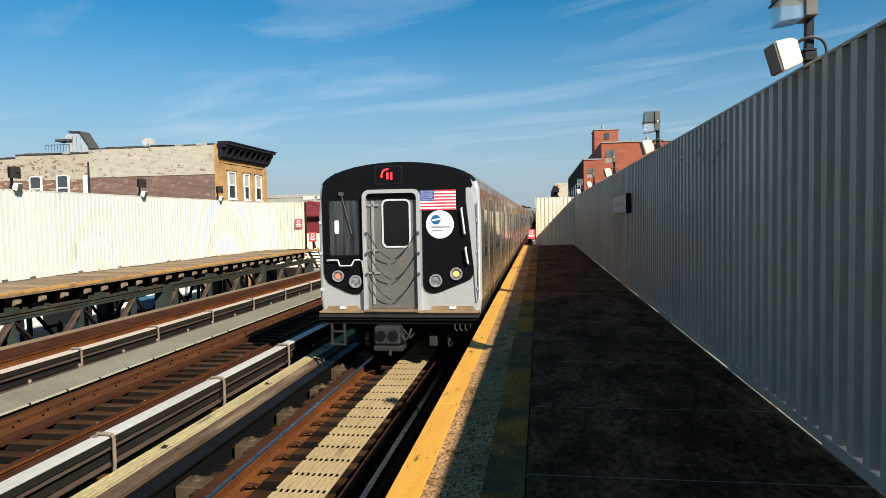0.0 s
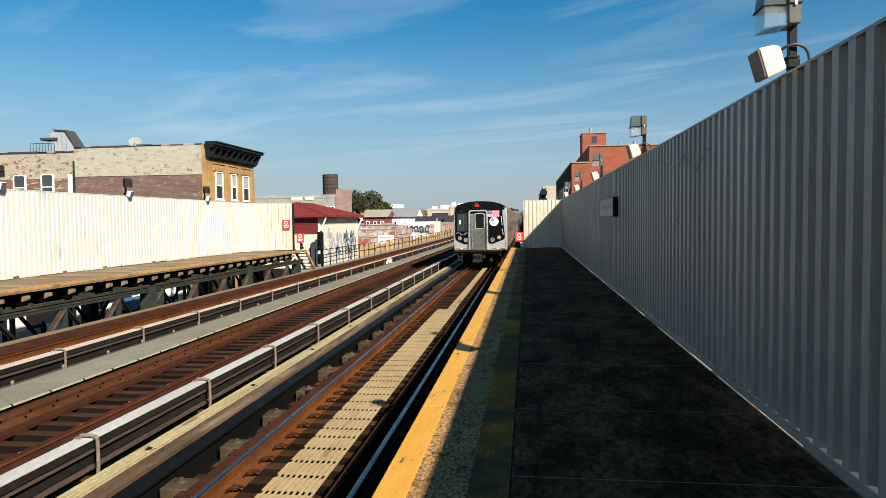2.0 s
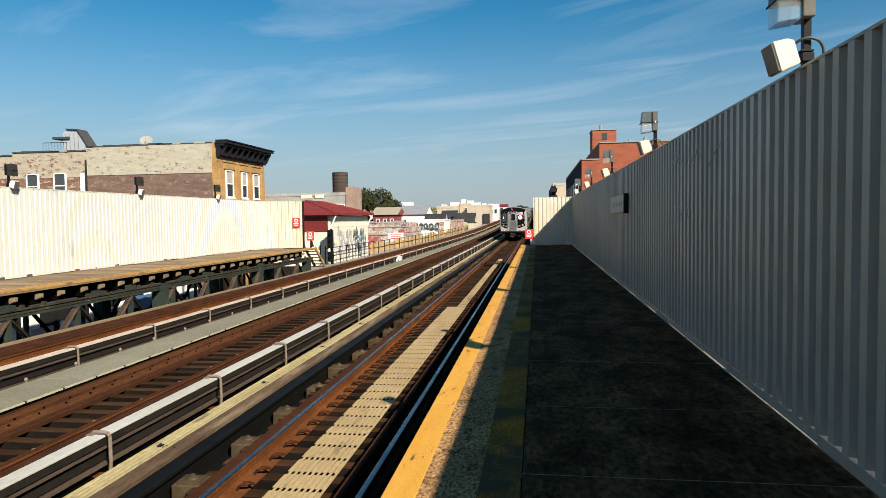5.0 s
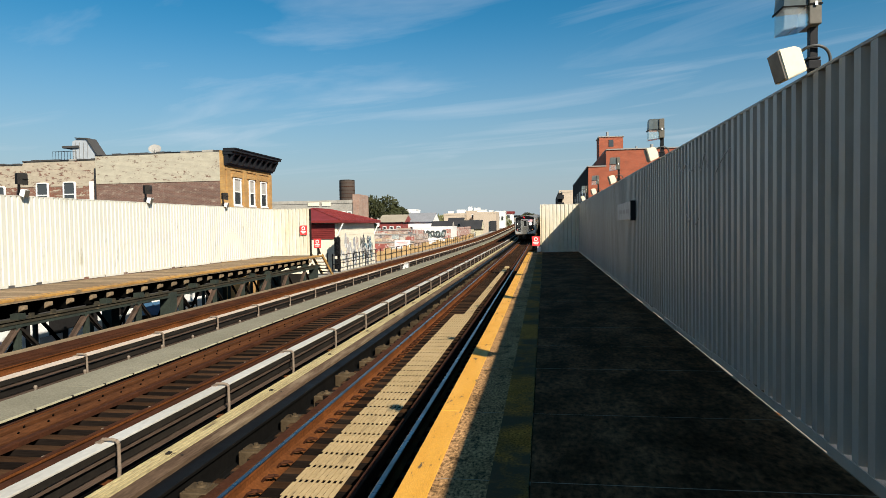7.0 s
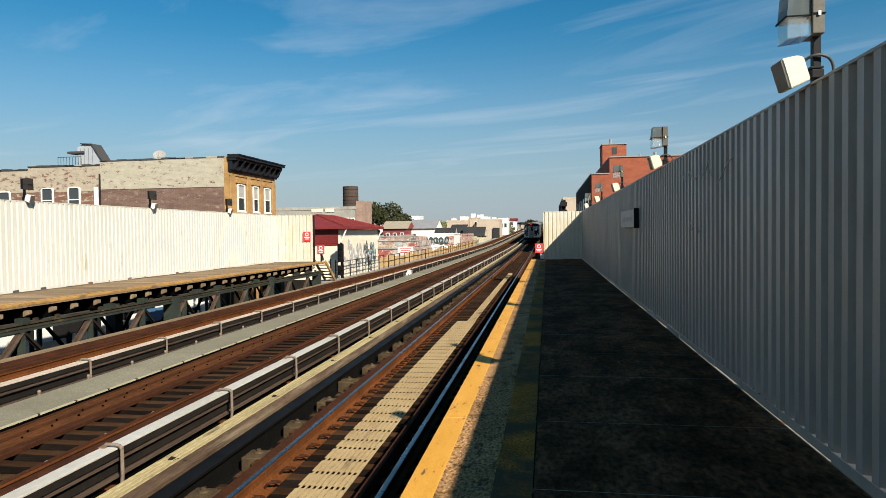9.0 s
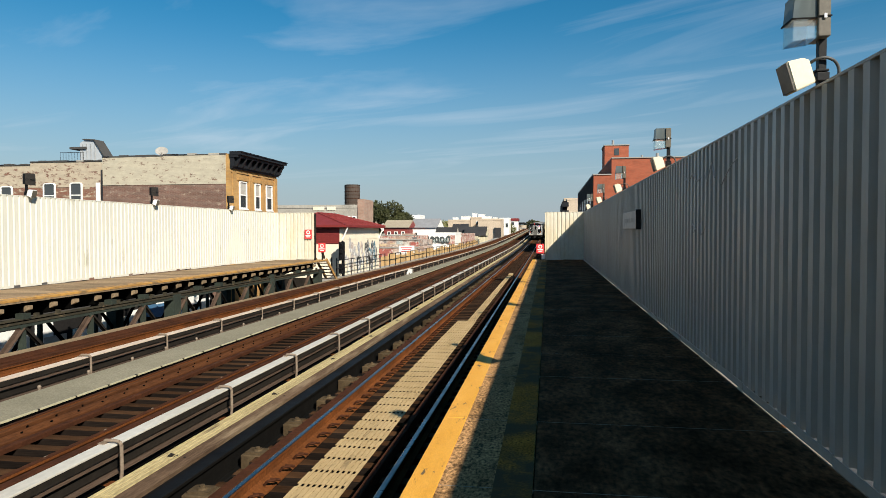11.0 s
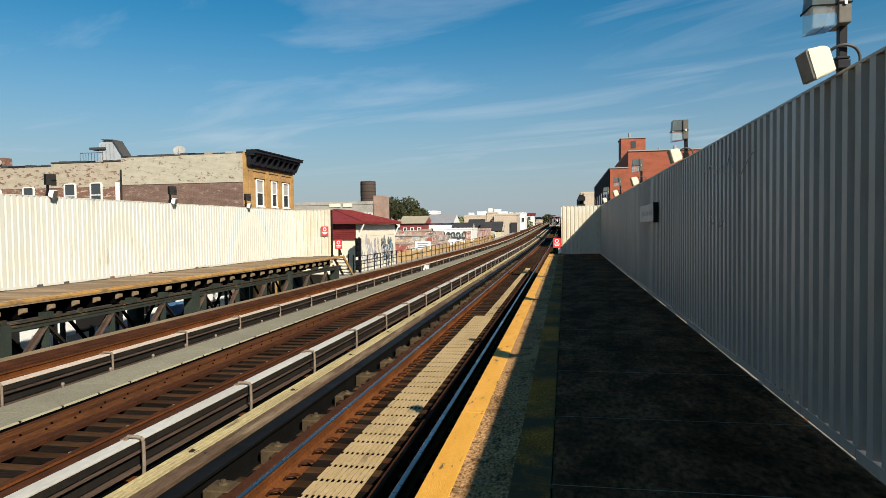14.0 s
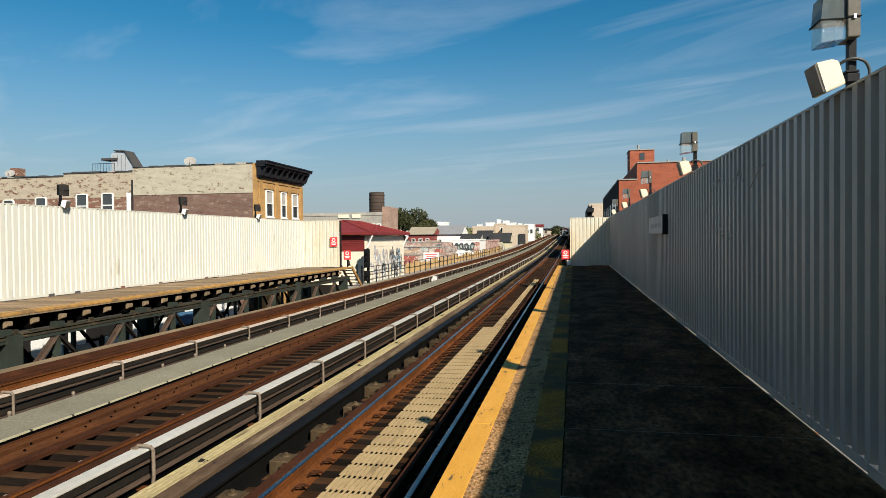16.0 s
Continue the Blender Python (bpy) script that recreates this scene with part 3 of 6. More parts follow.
part("chord_plate", boxed(F_EDGE - 0.25, F_EDGE - 0.01, -4, F_END + 0.5, -0.50, -0.478), OLIVE_STEEL, far_platform)
part("chord_web", boxed(F_EDGE - 0.15, F_EDGE - 0.13, -4, F_END + 0.5, -0.66, -0.501), BLACK_STEEL, far_platform)
part("back_chord", boxed(F_WALL + 0.1, F_WALL + 0.3, -4, F_END + 0.5, -0.75, -0.43), BLACK_STEEL, far_platform)
part("bottom_chord", boxed(F_EDGE - 0.2, F_EDGE, -4, F_END + 0.5, -1.85, -1.66), GREEN_STEEL, far_platform)
POST = mesh_of("truss_post", boxed(-0.12, 0.0, -0.06, 0.06, -1.7, -0.62), GREEN_STEEL)
GUSSET = mesh_of("gusset", boxed(-0.22, 0.0, -0.11, 0.11, -0.477, -0.35), GREEN_STEEL)
DIAG = {}
for s in (-1, 1):
    d = beam(bmesh.new(), (-0.06, 0, -0.62), (-0.06, s * 1.15, -1.7), 0.02, 0.13)
    beam(d, (-0.02, 0, -0.675), (-0.02, s * 1.15, -1.755), 0.10, 0.02)
    DIAG[s] = mesh_of("diagonal", d, DARK_STEEL if s > 0 else BROWN)
BACK_DIAG = {s: mesh_of("back_diagonal", beam(bmesh.new(), (-0.08, 0, -0.7), (-0.08, s * 1.16, -1.9), 0.06, 0.09), BLACK_STEEL) for s in (-1, 1)}
BACK_POST = mesh_of("back_post", boxed(-0.1, 0.0, -0.05, 0.05, -2.0, -0.7), GREEN_STEEL)
STUB = mesh_of("chord_stub", boxed(-0.1, -0.02, -0.05, 0.05, -0.478, -0.38), OLIVE_STEEL)
k = 0
y = 13.6 - 2.32 * 7
while y < F_END:
    at(part("truss_post", POST, None, far_platform), pose(F_EDGE, y, 0))
    at(part("gusset", GUSSET, None, far_platform), pose(F_EDGE, y + (0.1 if k % 2 else 0.9), 0))
    for s in (-1, 1):
        at(part("diagonal", DIAG[s], None, far_platform), pose(F_EDGE, y, 0))
        at(part("back_diagonal", BACK_DIAG[s], None, far_platform), pose(F_WALL + 0.3, y + 0.7, 0))
    at(part("back_post", BACK_POST, None, far_platform), pose(F_WALL + 0.3, y + 0.7, 0))
    at(part("chord_stub", STUB, None, far_platform), pose(F_EDGE, y + 1.16, 0))
    at(part("chord_stub", STUB, None, far_platform), pose(F_EDGE, y + 0.45, 0))
    y += 2.32
    k += 1
for y in (-2.9, 4.7, 12.35, 20.0, 27.6, 33.8):
    part("column", boxed(F_EDGE - 0.34, F_EDGE + 0.02, y - 0.2, y + 0.2, GROUND, -0.5), GREEN_STEEL, far_platform)
    part("column", boxed(F_WALL, F_WALL + 0.35, y - 0.2, y + 0.2, GROUND, -0.5), GREEN_STEEL, far_platform)

# ---- tracks ----
FAR = 420.0


def rail_profile(x, top=0.0):
    return [(x - 0.07, top - 0.17), (x + 0.07, top - 0.17), (x + 0.07, top - 0.155), (x + 0.012, top - 0.13), (x + 0.012, top - 0.05), (x + 0.035, top - 0.04),
            (x + 0.035, top - 0.012), (x - 0.035, top - 0.012), (x - 0.035, top - 0.04), (x - 0.012, top - 0.05), (x - 0.012, top - 0.13), (x - 0.07, top - 0.155)]


def head_profile(x, top=0.0):
    return [(x - 0.029, top - 0.012), (x + 0.029, top - 0.012), (x + 0.029, top - 0.003), (x + 0.022, top), (x - 0.022, top), (x - 0.029, top - 0.003)]


def track(centre, left, right, label, head=RAIL_HEAD):
    t = thing("railway_track", label, "railway track", "tracks of the line")
    for x in (left, right):
        r = part("rail", sweep(rail_profile(x), -14, FAR), RUST, t, "rusted steel running rail")
        part("rail_head", sweep(head_profile(x), -14, FAR), head, r)
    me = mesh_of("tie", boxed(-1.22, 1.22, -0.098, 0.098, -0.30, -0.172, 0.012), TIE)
    me.materials.append(TIE_GAP_SHADE)
    # Faces not turned up take a darker colour, painting the shade between ties.
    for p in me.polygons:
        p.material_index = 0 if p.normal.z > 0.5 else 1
    n = 0
    y = 7.81 - 0.433 * 36
    while y < 118:
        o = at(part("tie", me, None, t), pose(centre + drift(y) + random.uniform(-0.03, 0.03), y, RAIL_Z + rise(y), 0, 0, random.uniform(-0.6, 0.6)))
        y += 0.433
        n += 1
    rest = bmesh.new()
    while y < FAR:
        box(rest, centre + drift(y) - 1.22, centre + drift(y) + 1.22, y - 0.105, y + 0.105, RAIL_Z + rise(y) - 0.30, RAIL_Z + rise(y) - 0.172)
        y += 0.433
    tagged(part("distant_timber", rest, TIE, t), "", "", "", "stuff")
    # Near-black girders, made wide to fill the open gaps with painted shade.
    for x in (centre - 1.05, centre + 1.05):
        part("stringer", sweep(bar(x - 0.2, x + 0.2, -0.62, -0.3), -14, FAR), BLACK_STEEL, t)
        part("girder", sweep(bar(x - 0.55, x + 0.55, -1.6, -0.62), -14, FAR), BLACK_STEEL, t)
    return t


near = track(-2.45, -3.205, -1.70, "near track with timber ties and walkway boards between the rails")
middle = track(-6.62, -7.37, -5.87, "rusted middle express track on timber ties", RUST_DARK)
far = track(-9.85, -10.60, -9.10, "rusted far local track on timber ties", RUST_DARK)

# near track: guard rails, tie plates, blocks, boards
part("guard_rail", sweep(bar(-1.955, -1.875, -0.15, -0.01, 0.008), -14, 400), RUST_DARK, near, "brown rusted inner guard bar")
part("guard_rail", sweep(bar(-3.49, -3.34, -0.17, -0.085, 0.01), -14, 400), RUST_DARK, near, "rough brown guard timber beside the rail")
part("tie_plate_strip", sweep([(-3.12, -0.171), (-3.0, -0.171), (-3.0, -0.158), (-3.12, -0.115)], -14, 300), RUST, near)
clip = bmesh.new()
bent(clip, [(0.0, -0.06, 0.02), (0.04, -0.07, 0.07), (0.12, -0.03, 0.075), (0.14, 0.04, 0.05), (0.07, 0.08, 0.04), (0.01, 0.07, 0.04)], 0.015, 6)
CLIP = mesh_of("rail_clip", clip, RUST_DARK)
block = boxed(-0.17, 0.14, -0.15, 0.15, -0.46, -0.17, 0.012)
box(block, -0.13, 0.11, -0.10, 0.10, -0.171, -0.145)
rod(block, (0, 0, -0.151), (0, 0, -0.125), 0.07, 10, 0.055)
rod(block, (0, 0, -0.126), (0, 0, -0.10), 0.03, 6)
BLOCKS = mesh_of("rail_block", block, BLOCK)
for j in range(150):
    y = 7.81 - 0.433 * 24 + 0.433 * j
    at(part("rail_clip", CLIP, None, near), pose(-3.08 + drift(y), y, RAIL_Z - 0.14))
for j in range(42):
    y = 8.1 + 1.41 * (j - 8)
    at(part("rail_block", BLOCKS, None, near), pose(-3.72 + drift(y) + random.uniform(-0.04, 0.03), y + random.uniform(-0.05, 0.05), RAIL_Z + random.uniform(-0.03, 0.02), 0, 0, random.uniform(-8, 8)))
for z0, z1, x0, x1 in ((-0.10, -0.06, -4.125, -3.91), (-0.36, -0.10, -4.01, -3.96), (-0.40, -0.36, -4.07, -3.87)):
    part("guard_beam", sweep(bar(x0, x1, z0, z1, 0.006), -14, FAR), BEAM_BLACK, near, "black steel guard beam")
part("guard_board", sweep([(-4.17, -0.40), (-4.13, -0.40), (-4.13, -0.018), (-4.255, 0.035), (-4.28, 0.0)], -14, FAR), GUARD_WORN, near, "sloping brown guard timber")

# perforated boards between the rails, in lengths with rows of slots
def perforated(length, strips=9):
    bm = bmesh.new()
    w, gap = 0.055, 0.008
    holes = [(h, h + 0.085) for h in [0.05 + 0.43 * i for i in range(int(length / 0.43) + 1)] if h + 0.09 < length]
    for i in range(strips):
        x0 = i * (w + gap)
        x1 = x0 + w
        y = 0.0
        for h0, h1 in holes:
            box(bm, x0, x1, y, h0, -0.007, 0.0)
            box(bm, x0 + 0.027, x1, h0, h1, -0.007, 0.0)
            y = h1
        box(bm, x0, x1, y, length, -0.007, 0.0)
    box(bm, 0.03, strips * 0.055 - 0.03, 0.25, 0.33, -0.07, -0.0075)
    box(bm, 0.03, strips * 0.055 - 0.03, length - 0.33, length - 0.25, -0.07, -0.0075)
    return mesh_of("walkway_board", bm, TAN)


BOARD = perforated(2.9)
NARROW = perforated(2.9, 4)
for k in range(15):
    y = -3.4 + 2.91 * k
    wide = y < 17.5
    at(part("walkway_board", BOARD if wide else NARROW, None, near, "" if k else "tan perforated walkway board"),
       pose((-2.645 if wide else -2.36) + drift(y) + 0.004 * math.sin(k * 5.1), y, RAIL_Z - 0.02, 0, 0, 0.15))
part("walkway_board", sweep(bar(-2.36, -2.1, -0.09, -0.02), 41.5, 42.6), TAN, near)

# grooved yellow boards on the guard timber
for i in range(4):
    x = -4.505 + 0.062 * i
    for j in range(16):
        y = -6 + 3.0 * j
        part("grooved_board", boxed(x, x + 0.050, y + 0.004, y + 2.996, RAIL_Z - 0.01, RAIL_Z + 0.04, 0.006), LEMON, near).matrix_basis = pose(drift(y), 0, 0)
part("grooved_board", sweep(bar(-4.505, -4.257, -0.01, 0.04), 42.0, FAR), LEMON, near)
bolt = bmesh.new()
for dx in (0.0, 0.07, 0.14):
    rod(bolt, (dx, 0, 0), (dx, 0, 0.018), 0.02, 8)
box(bolt, -0.04, 0.18, -0.05, 0.05, -0.004, 0.006)
BOLT = mesh_of("splice_plate", bolt, DARK_STEEL)
for j in range(12):
    y = -6 + 3.0 * j + 1.2
    at(part("splice_plate", BOLT, None, near), pose(-4.36 + drift(y), y, RAIL_Z + 0.038, 0, 14, 8))
# Added near-black filler for the shade in the gap between two tracks.
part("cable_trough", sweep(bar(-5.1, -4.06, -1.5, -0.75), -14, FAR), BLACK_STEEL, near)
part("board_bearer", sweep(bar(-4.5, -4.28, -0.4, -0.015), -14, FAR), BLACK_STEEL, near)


# ---- third rails ----
def third_rail(x, first, pitch, mat, label):
    """Contact rail under a cover board carried by bent brackets; x: the edge of the cover towards the platform."""
    t = thing("third_rail", label, "third rail", "third rails")
    part("contact_rail", sweep(bar(x - 0.17, x - 0.09, -0.06, 0.05, 0.01), -14, FAR), DARK_STEEL, t)
    part("contact_rail_foot", sweep(bar(x - 0.2, x - 0.04, -0.11, -0.085), -14, FAR), BROWN, t)
    part("lower_channel", sweep(bar(x - 0.14, x - 0.035, 0.085, 0.125), -14, FAR), BROWN, t)
    part("front_board", sweep(bar(x - 0.035, x - 0.012, 0.15, 0.235), -14, FAR), DARK_STEEL, t)
    part("foot", sweep(bar(x - 0.26, x - 0.10, -0.33, -0.20), -14, FAR), BLACK_STEEL, t)
    y = first - 6 * pitch
    arm = bmesh.new()
    bent(arm, [(-0.15, 0, 0.262), (-0.14, 0, 0.295), (-0.02, 0, 0.297), (0.035, 0, 0.285), (0.06, 0, 0.25), (0.062, 0, -0.05), (0.05, 0, -0.17)], 0.021, 8)
    box(arm, -0.2, -0.12, -0.05, 0.05, 0.252, 0.275)
    arm_mesh = mesh_of("bracket", arm, BRACKET)
    ins = bmesh.new()
    rod(ins, (0.0, 0, -0.36), (0.0, 0, -0.185), 0.02, 6)
    rod(ins, (0.0, 0, -0.185), (0.0, 0, -0.15), 0.024, 10, 0.034)
    rod(ins, (0.0, 0, -0.15), (0.0, 0, -0.12), 0.034, 10, 0.02)
    ins_mesh = mesh_of("insulator", ins, BRACKET)
    stub = mesh_of("bracket_foot", boxed(-0.2, 0.14, -0.07, 0.07, -0.26, -0.19, 0.01), RUST)
    k = 0
    while y < 120:
        base = RAIL_Z + rise(y)
        b = at(part("cover_board", boxed(x - 0.19, x, 0.004, pitch - 0.004, 0.236, 0.262, 0.006), mat, t), pose(drift(y), y, base))
        b.rotation_euler.z = math.atan2(drift(y) - drift(y + pitch), pitch)
        at(part("bracket", arm_mesh, None, t), pose(x + drift(y), y, base))
        if y < 60:
            if mat is COVER_PINK:
                at(part("insulator", ins_mesh, None, t), pose(x + 0.085 + drift(y), y - 0.1, base + 0.145))
                at(part("insulator", ins_mesh, None, t), pose(x + 0.085 + drift(y), y + pitch * 0.48, base + 0.145))
            at(part("bracket_foot", stub, None, t), pose(x + drift(y), y, base))
        y += pitch
        k += 1
    part("cover_board", sweep(bar(x - 0.19, x, 0.236, 0.262), y, FAR), mat, t)
    return t


third_rail(-4.84, 6.86, 2.68, COVER, "third rail under pale cover boards on bent brackets")
third_rail(-8.76, 8.98, 2.62, COVER_PINK, "third rail under rust-stained cover boards on bent brackets")

# ---- service walkway between middle and far track ----
walkway = thing("service_walkway", "grey-green service walkway between the tracks", "walkway")
for j in range(40):
    y = -6 + 1.8 * j
    part("walkway_panel", boxed(-8.40, -7.50, y + 0.003, y + 1.797, RAIL_Z - 0.02, RAIL_Z + 0.03, 0.006), WALKWAY, walkway).matrix_basis = pose(drift(y), 0, 0)
part("walkway_panel", sweep(bar(-8.40, -7.50, -0.02, 0.03), 66.0, FAR), WALKWAY, walkway)
part("edge_strip", sweep(bar(-7.50, -7.47, 0.012, 0.036), -14, FAR), WHITE_EDGE, walkway, "pale bolted edge strip")
# Near-black beam paints the dark gap under the strip.
part("edge_beam", sweep(bar(-7.54, -7.49, -0.2, 0.010), -14, FAR), BLACK_STEEL, walkway)
tick = mesh_of("edge_bolt", boxed(-0.008, 0.03, -0.014, 0.014, 0.01, 0.042), DARK_STEEL)
for j in range(60):
    y = 4 + 0.8 * j
    at(part("edge_bolt", tick, None, walkway), pose(-7.49 + drift(y), y, RAIL_Z))
part("bearer", sweep(bar(-8.3, -7.56, -0.4, -0.022), -14, FAR), BLACK_STEEL, walkway)

# middle track: bolted guard timbers
part("guard_timber", sweep(bar(-7.29, -7.185, -0.17, -0.005, 0.012), -14, 300), RUST_MID, middle, "orange-brown rusted guard rail with bolts")
part("guard_timber", sweep([(-7.155, -0.17), (-7.05, -0.17), (-7.05, -0.11), (-7.13, -0.055), (-7.155, -0.055)], -14, 300), RUST_MID, middle)
part("guard_timber", sweep(bar(-6.98, -6.86, -0.171, -0.10, 0.01), -14, 300), RUST_DARK, middle)
part("guard_timber", sweep(bar(-5.80, -5.66, -0.17, -0.03, 0.01), -14, 300), RUST_DARK, middle)
part("guard_timber", sweep(bar(-5.60, -5.48, -0.17, 0.0, 0.01), -14, 300), RUST_DARK, middle)
part("guard_timber", sweep(bar(-6.12, -6.0, -0.171, -0.09, 0.01), -14, 300), RUST_DARK, middle)
stud = bmesh.new()
rod(stud, (0, 0, 0), (0.022, 0, 0.015), 0.013, 8)
STUD = mesh_of("bolt", stud, BLACK_STEEL)
for j in range(70):
    y = 3 + 0.56 * j
    at(part("bolt", STUD, None, middle), pose(-7.105 + drift(y), y, RAIL_Z - 0.075))
    at(part("bolt", STUD, None, middle), pose(-7.19 + drift(y), y + 0.2, RAIL_Z - 0.05))
spike = mesh_of("spike", boxed(-0.025, 0.025, -0.018, 0.018, -0.02, 0.02), BRACKET)
for j in range(40):
    y = 5 + 1.12 * j
    at(part("spike", spike, None, middle), pose(-6.05 + drift(y), y, RAIL_Z - 0.09))

# far track: guard timbers and side boards
part("guard_timber", sweep(bar(-10.78, -10.68, -0.17, 0.02, 0.01), -14, FAR), RUST_DARK, far, "brown guard timber")
part("guard_timber", sweep([(-11.35, -0.17), (-11.13, -0.17), (-11.13, -0.04), (-11.3, 0.02), (-11.35, 0.02)], -14, FAR), RUST_DARK, far)
part("guard_timber", sweep([(-11.09, -0.17), (-10.84, -0.17), (-10.84, -0.12), (-11.06, -0.045), (-11.09, -0.045)], -14, FAR), RUST_DARK, far)
part("side_board", sweep(bar(-11.78, -11.36, -0.2, 0.0), -14, FAR), OLD_DECK, far, "brown boards along the track side")
part("side_beam", sweep(bar(-11.8, -11.5, -0.95, -0.22), -14, FAR), BLACK_STEEL, far)

# ---- crossbeams and columns under the line ----
frame_under = thing("viaduct_frame", "dark steel crossbeams and columns of the viaduct", "viaduct", "", "structure")
CROSS = mesh_of("crossbeam", boxed(-12.2, 1.2, -0.2, 0.2, -2.6, -1.55), BLACK_STEEL)
COLUMN = mesh_of("column", boxed(-0.3, 0.3, -0.3, 0.3, GROUND, -2.6), BLACK_STEEL)
for i in range(-1, 26):
    y = 4.7 + 15.2 * i
    at(part("crossbeam", CROSS, None, frame_under), pose(drift(y), y, rise(y)))
    for x in (-10.5, -1.2):
        at(part("column", COLUMN, None, frame_under), pose(x + drift(y), y, rise(y)))


# ---- platform lamps ----
def platform_lamp(box_paint, plastic, pane, flood):
    """Lantern on a post with a floodlight under it; stands at the screen's cap, its light towards -x."""
    t = thing("platform_lamp", "grey clear-lensed lantern on dark post over cream floodlight", "lamp", "platform lamps")
    part("post", boxed(-0.012, 0.040, -0.027, 0.027, -0.5, 0.5, 0.003), FIXTURE_DARK, t)
    part("post_clamp", boxed(-0.027, 0.055, -0.045, 0.045, 0.06, 0.12, 0.005), FIXTURE_DARK, t)
    part("post_clamp", boxed(-0.035, 0.050, -0.05, 0.05, 0.125, 0.14, 0.003), FIXTURE_DARK, t)
    # ballast box on the post, with the optic hanging out towards the platform
    part("ballast_box", boxed(-0.045, 0.036, -0.105, 0.115, 0.352, 0.655, 0.006), box_paint, t)
    h = bmesh.new()
    plate(h, [(-0.205, 0.485), (-0.046, 0.485), (-0.046, 0.655), (-0.19, 0.655)], -0.085, 0.115)
    part("reflector_housing", h, plastic, t, "frosted grey reflector housing").visible_shadow = False
    part("reflector", boxed(-0.115, -0.06, -0.06, 0.09, 0.50, 0.64, 0.02), FIXTURE_GREY, t)
    lens = bmesh.new()
    plate(lens, [(-0.20, 0.480), (-0.05, 0.480), (-0.05, 0.345), (-0.205, 0.325)], -0.085, 0.115)
    plate(lens, [(-0.194, 0.474), (-0.056, 0.474), (-0.056, 0.351), (-0.199, 0.332)], -0.079, 0.109)
    part("lens", lens, pane, t, "clear plastic lamp lens").visible_shadow = False
    part("lens_rib", boxed(-0.13, -0.124, -0.084, 0.114, 0.337, 0.345), plastic, t)
    band = bmesh.new()
    box(band, -0.05, 0.04, -0.112, -0.1055, 0.484, 0.494)
    box(band, -0.212, -0.05, -0.093, -0.0865, 0.478, 0.488)
    box(band, -0.216, -0.2065, -0.093, 0.122, 0.474, 0.486)
    part("clasp_band", band, BEAM_BLACK, t)
    part("clasp", boxed(-0.012, 0.006, -0.118, -0.1125, 0.474, 0.504), SIGN_WHITE, t)
    # cream floodlight, deeper at its face than at its back
    tilt = Matrix.Translation((-0.143, 0.0, 0.105)) @ Euler((0, radians(-16), 0)).to_matrix().to_4x4() @ Euler((0, 0, radians(4))).to_matrix().to_4x4()
    fl = bmesh.new()
    plate(fl, [(-0.078, -0.108), (0.066, -0.086), (0.066, 0.076), (0.03, 0.100), (-0.078, 0.108)], -0.095, 0.095)
    bmesh.ops.recalc_face_normals(fl, faces=fl.faces)
    bmesh.ops.bevel(fl, geom=fl.edges[:], offset=0.006, segments=2, affect="EDGES")
    bmesh.ops.transform(fl, matrix=tilt, verts=fl.verts[:])
    part("floodlight", fl, flood, t, "pale floodlight box tilted to the platform")
    part("floodlight_rim", boxed(-0.090, -0.079, -0.088, 0.088, -0.10, 0.10, 0.003, tilt), FIXTURE_BEIGE, t)
    part("floodlight_hinge", boxed(0.067, 0.085, -0.05, 0.05, -0.05, 0.03, 0.003, tilt), GALV, t)
    curve = bpy.data.curves.new("conduit", "CURVE")
    curve.dimensions, curve.bevel_depth, curve.bevel_resolution = "3D", 0.0105, 3
    sp = curve.splines.new("BEZIER")
    way = [(-0.075, 0, 0.185), (-0.02, -0.045, 0.212), (0.05, -0.05, 0.21), (0.105, -0.04, 0.165), (0.115, -0.03, 0.05), (0.115, -0.02, -0.1)]
    sp.bezier_points.add(len(way) - 1)
    for bp, co in zip(sp.bezier_points, way):
        bp.co, bp.handle_left_type, bp.handle_right_type = co, "AUTO", "AUTO"
    curve.materials.append(FIXTURE_GREY)
    new("conduit", curve).parent = t
    part("bracket_arm", rod(bmesh.new(), (-0.09, 0, 0.08), (-0.02, 0, 0.08), 0.014), GALV, t)
    return t


lamp = platform_lamp(FIXTURE_BEIGE, FROSTED, LENS, FLOOD_CREAM)
lamp.matrix_basis = pose(1.88, 5.10, TOP - 0.02)
for y in (11.15, 17.4, 23.8, 30.2):
    copy_thing(lamp, pose(1.88, y, TOP - 0.035))
far_lamp = platform_lamp(FIXTURE_DARK, LANTERN_BROWN, LANTERN_BROWN, WHITE_PAINT)
tagged(far_lamp, "dark brown lantern on a post over a white floodlight", "lamp", "platform lamps")
for k, y in enumerate((10.6, 16.6, 22.55, 28.5)):
    m = pose(F_WALL - 0.06, y, TOP - 0.04, 0, 0, 180)
    if k:
        copy_thing(far_lamp, m)
    else:
        far_lamp.matrix_basis = m


# ---- signs ----
INK_GREY = material("thin grey spray paint", (0.255, 0.25, 0.23), (0.32, 0.31, 0.28), rough=0.7, scale=6, fine=20, bump=0.0)
def name_sign(m, label):
    t = thing("station_sign", label, "sign", "station name signs", "", m)
    part("panel", boxed(-0.09, 0.0, 0.0, 2.4, 0.0, 0.36, 0.004), SIGN_GREY, t)
    for y, w in ((0.3, 0.5), (0.95, 0.35), (1.45, 0.6)):
        part("lettering", boxed(-0.094, -0.0905, y, y + w, 0.13, 0.22), INK_GREY, t)
    part("end_plate", boxed(-0.10, 0.0, -0.02, -0.001, -0.02, 0.38), FIXTURE_DARK, t)


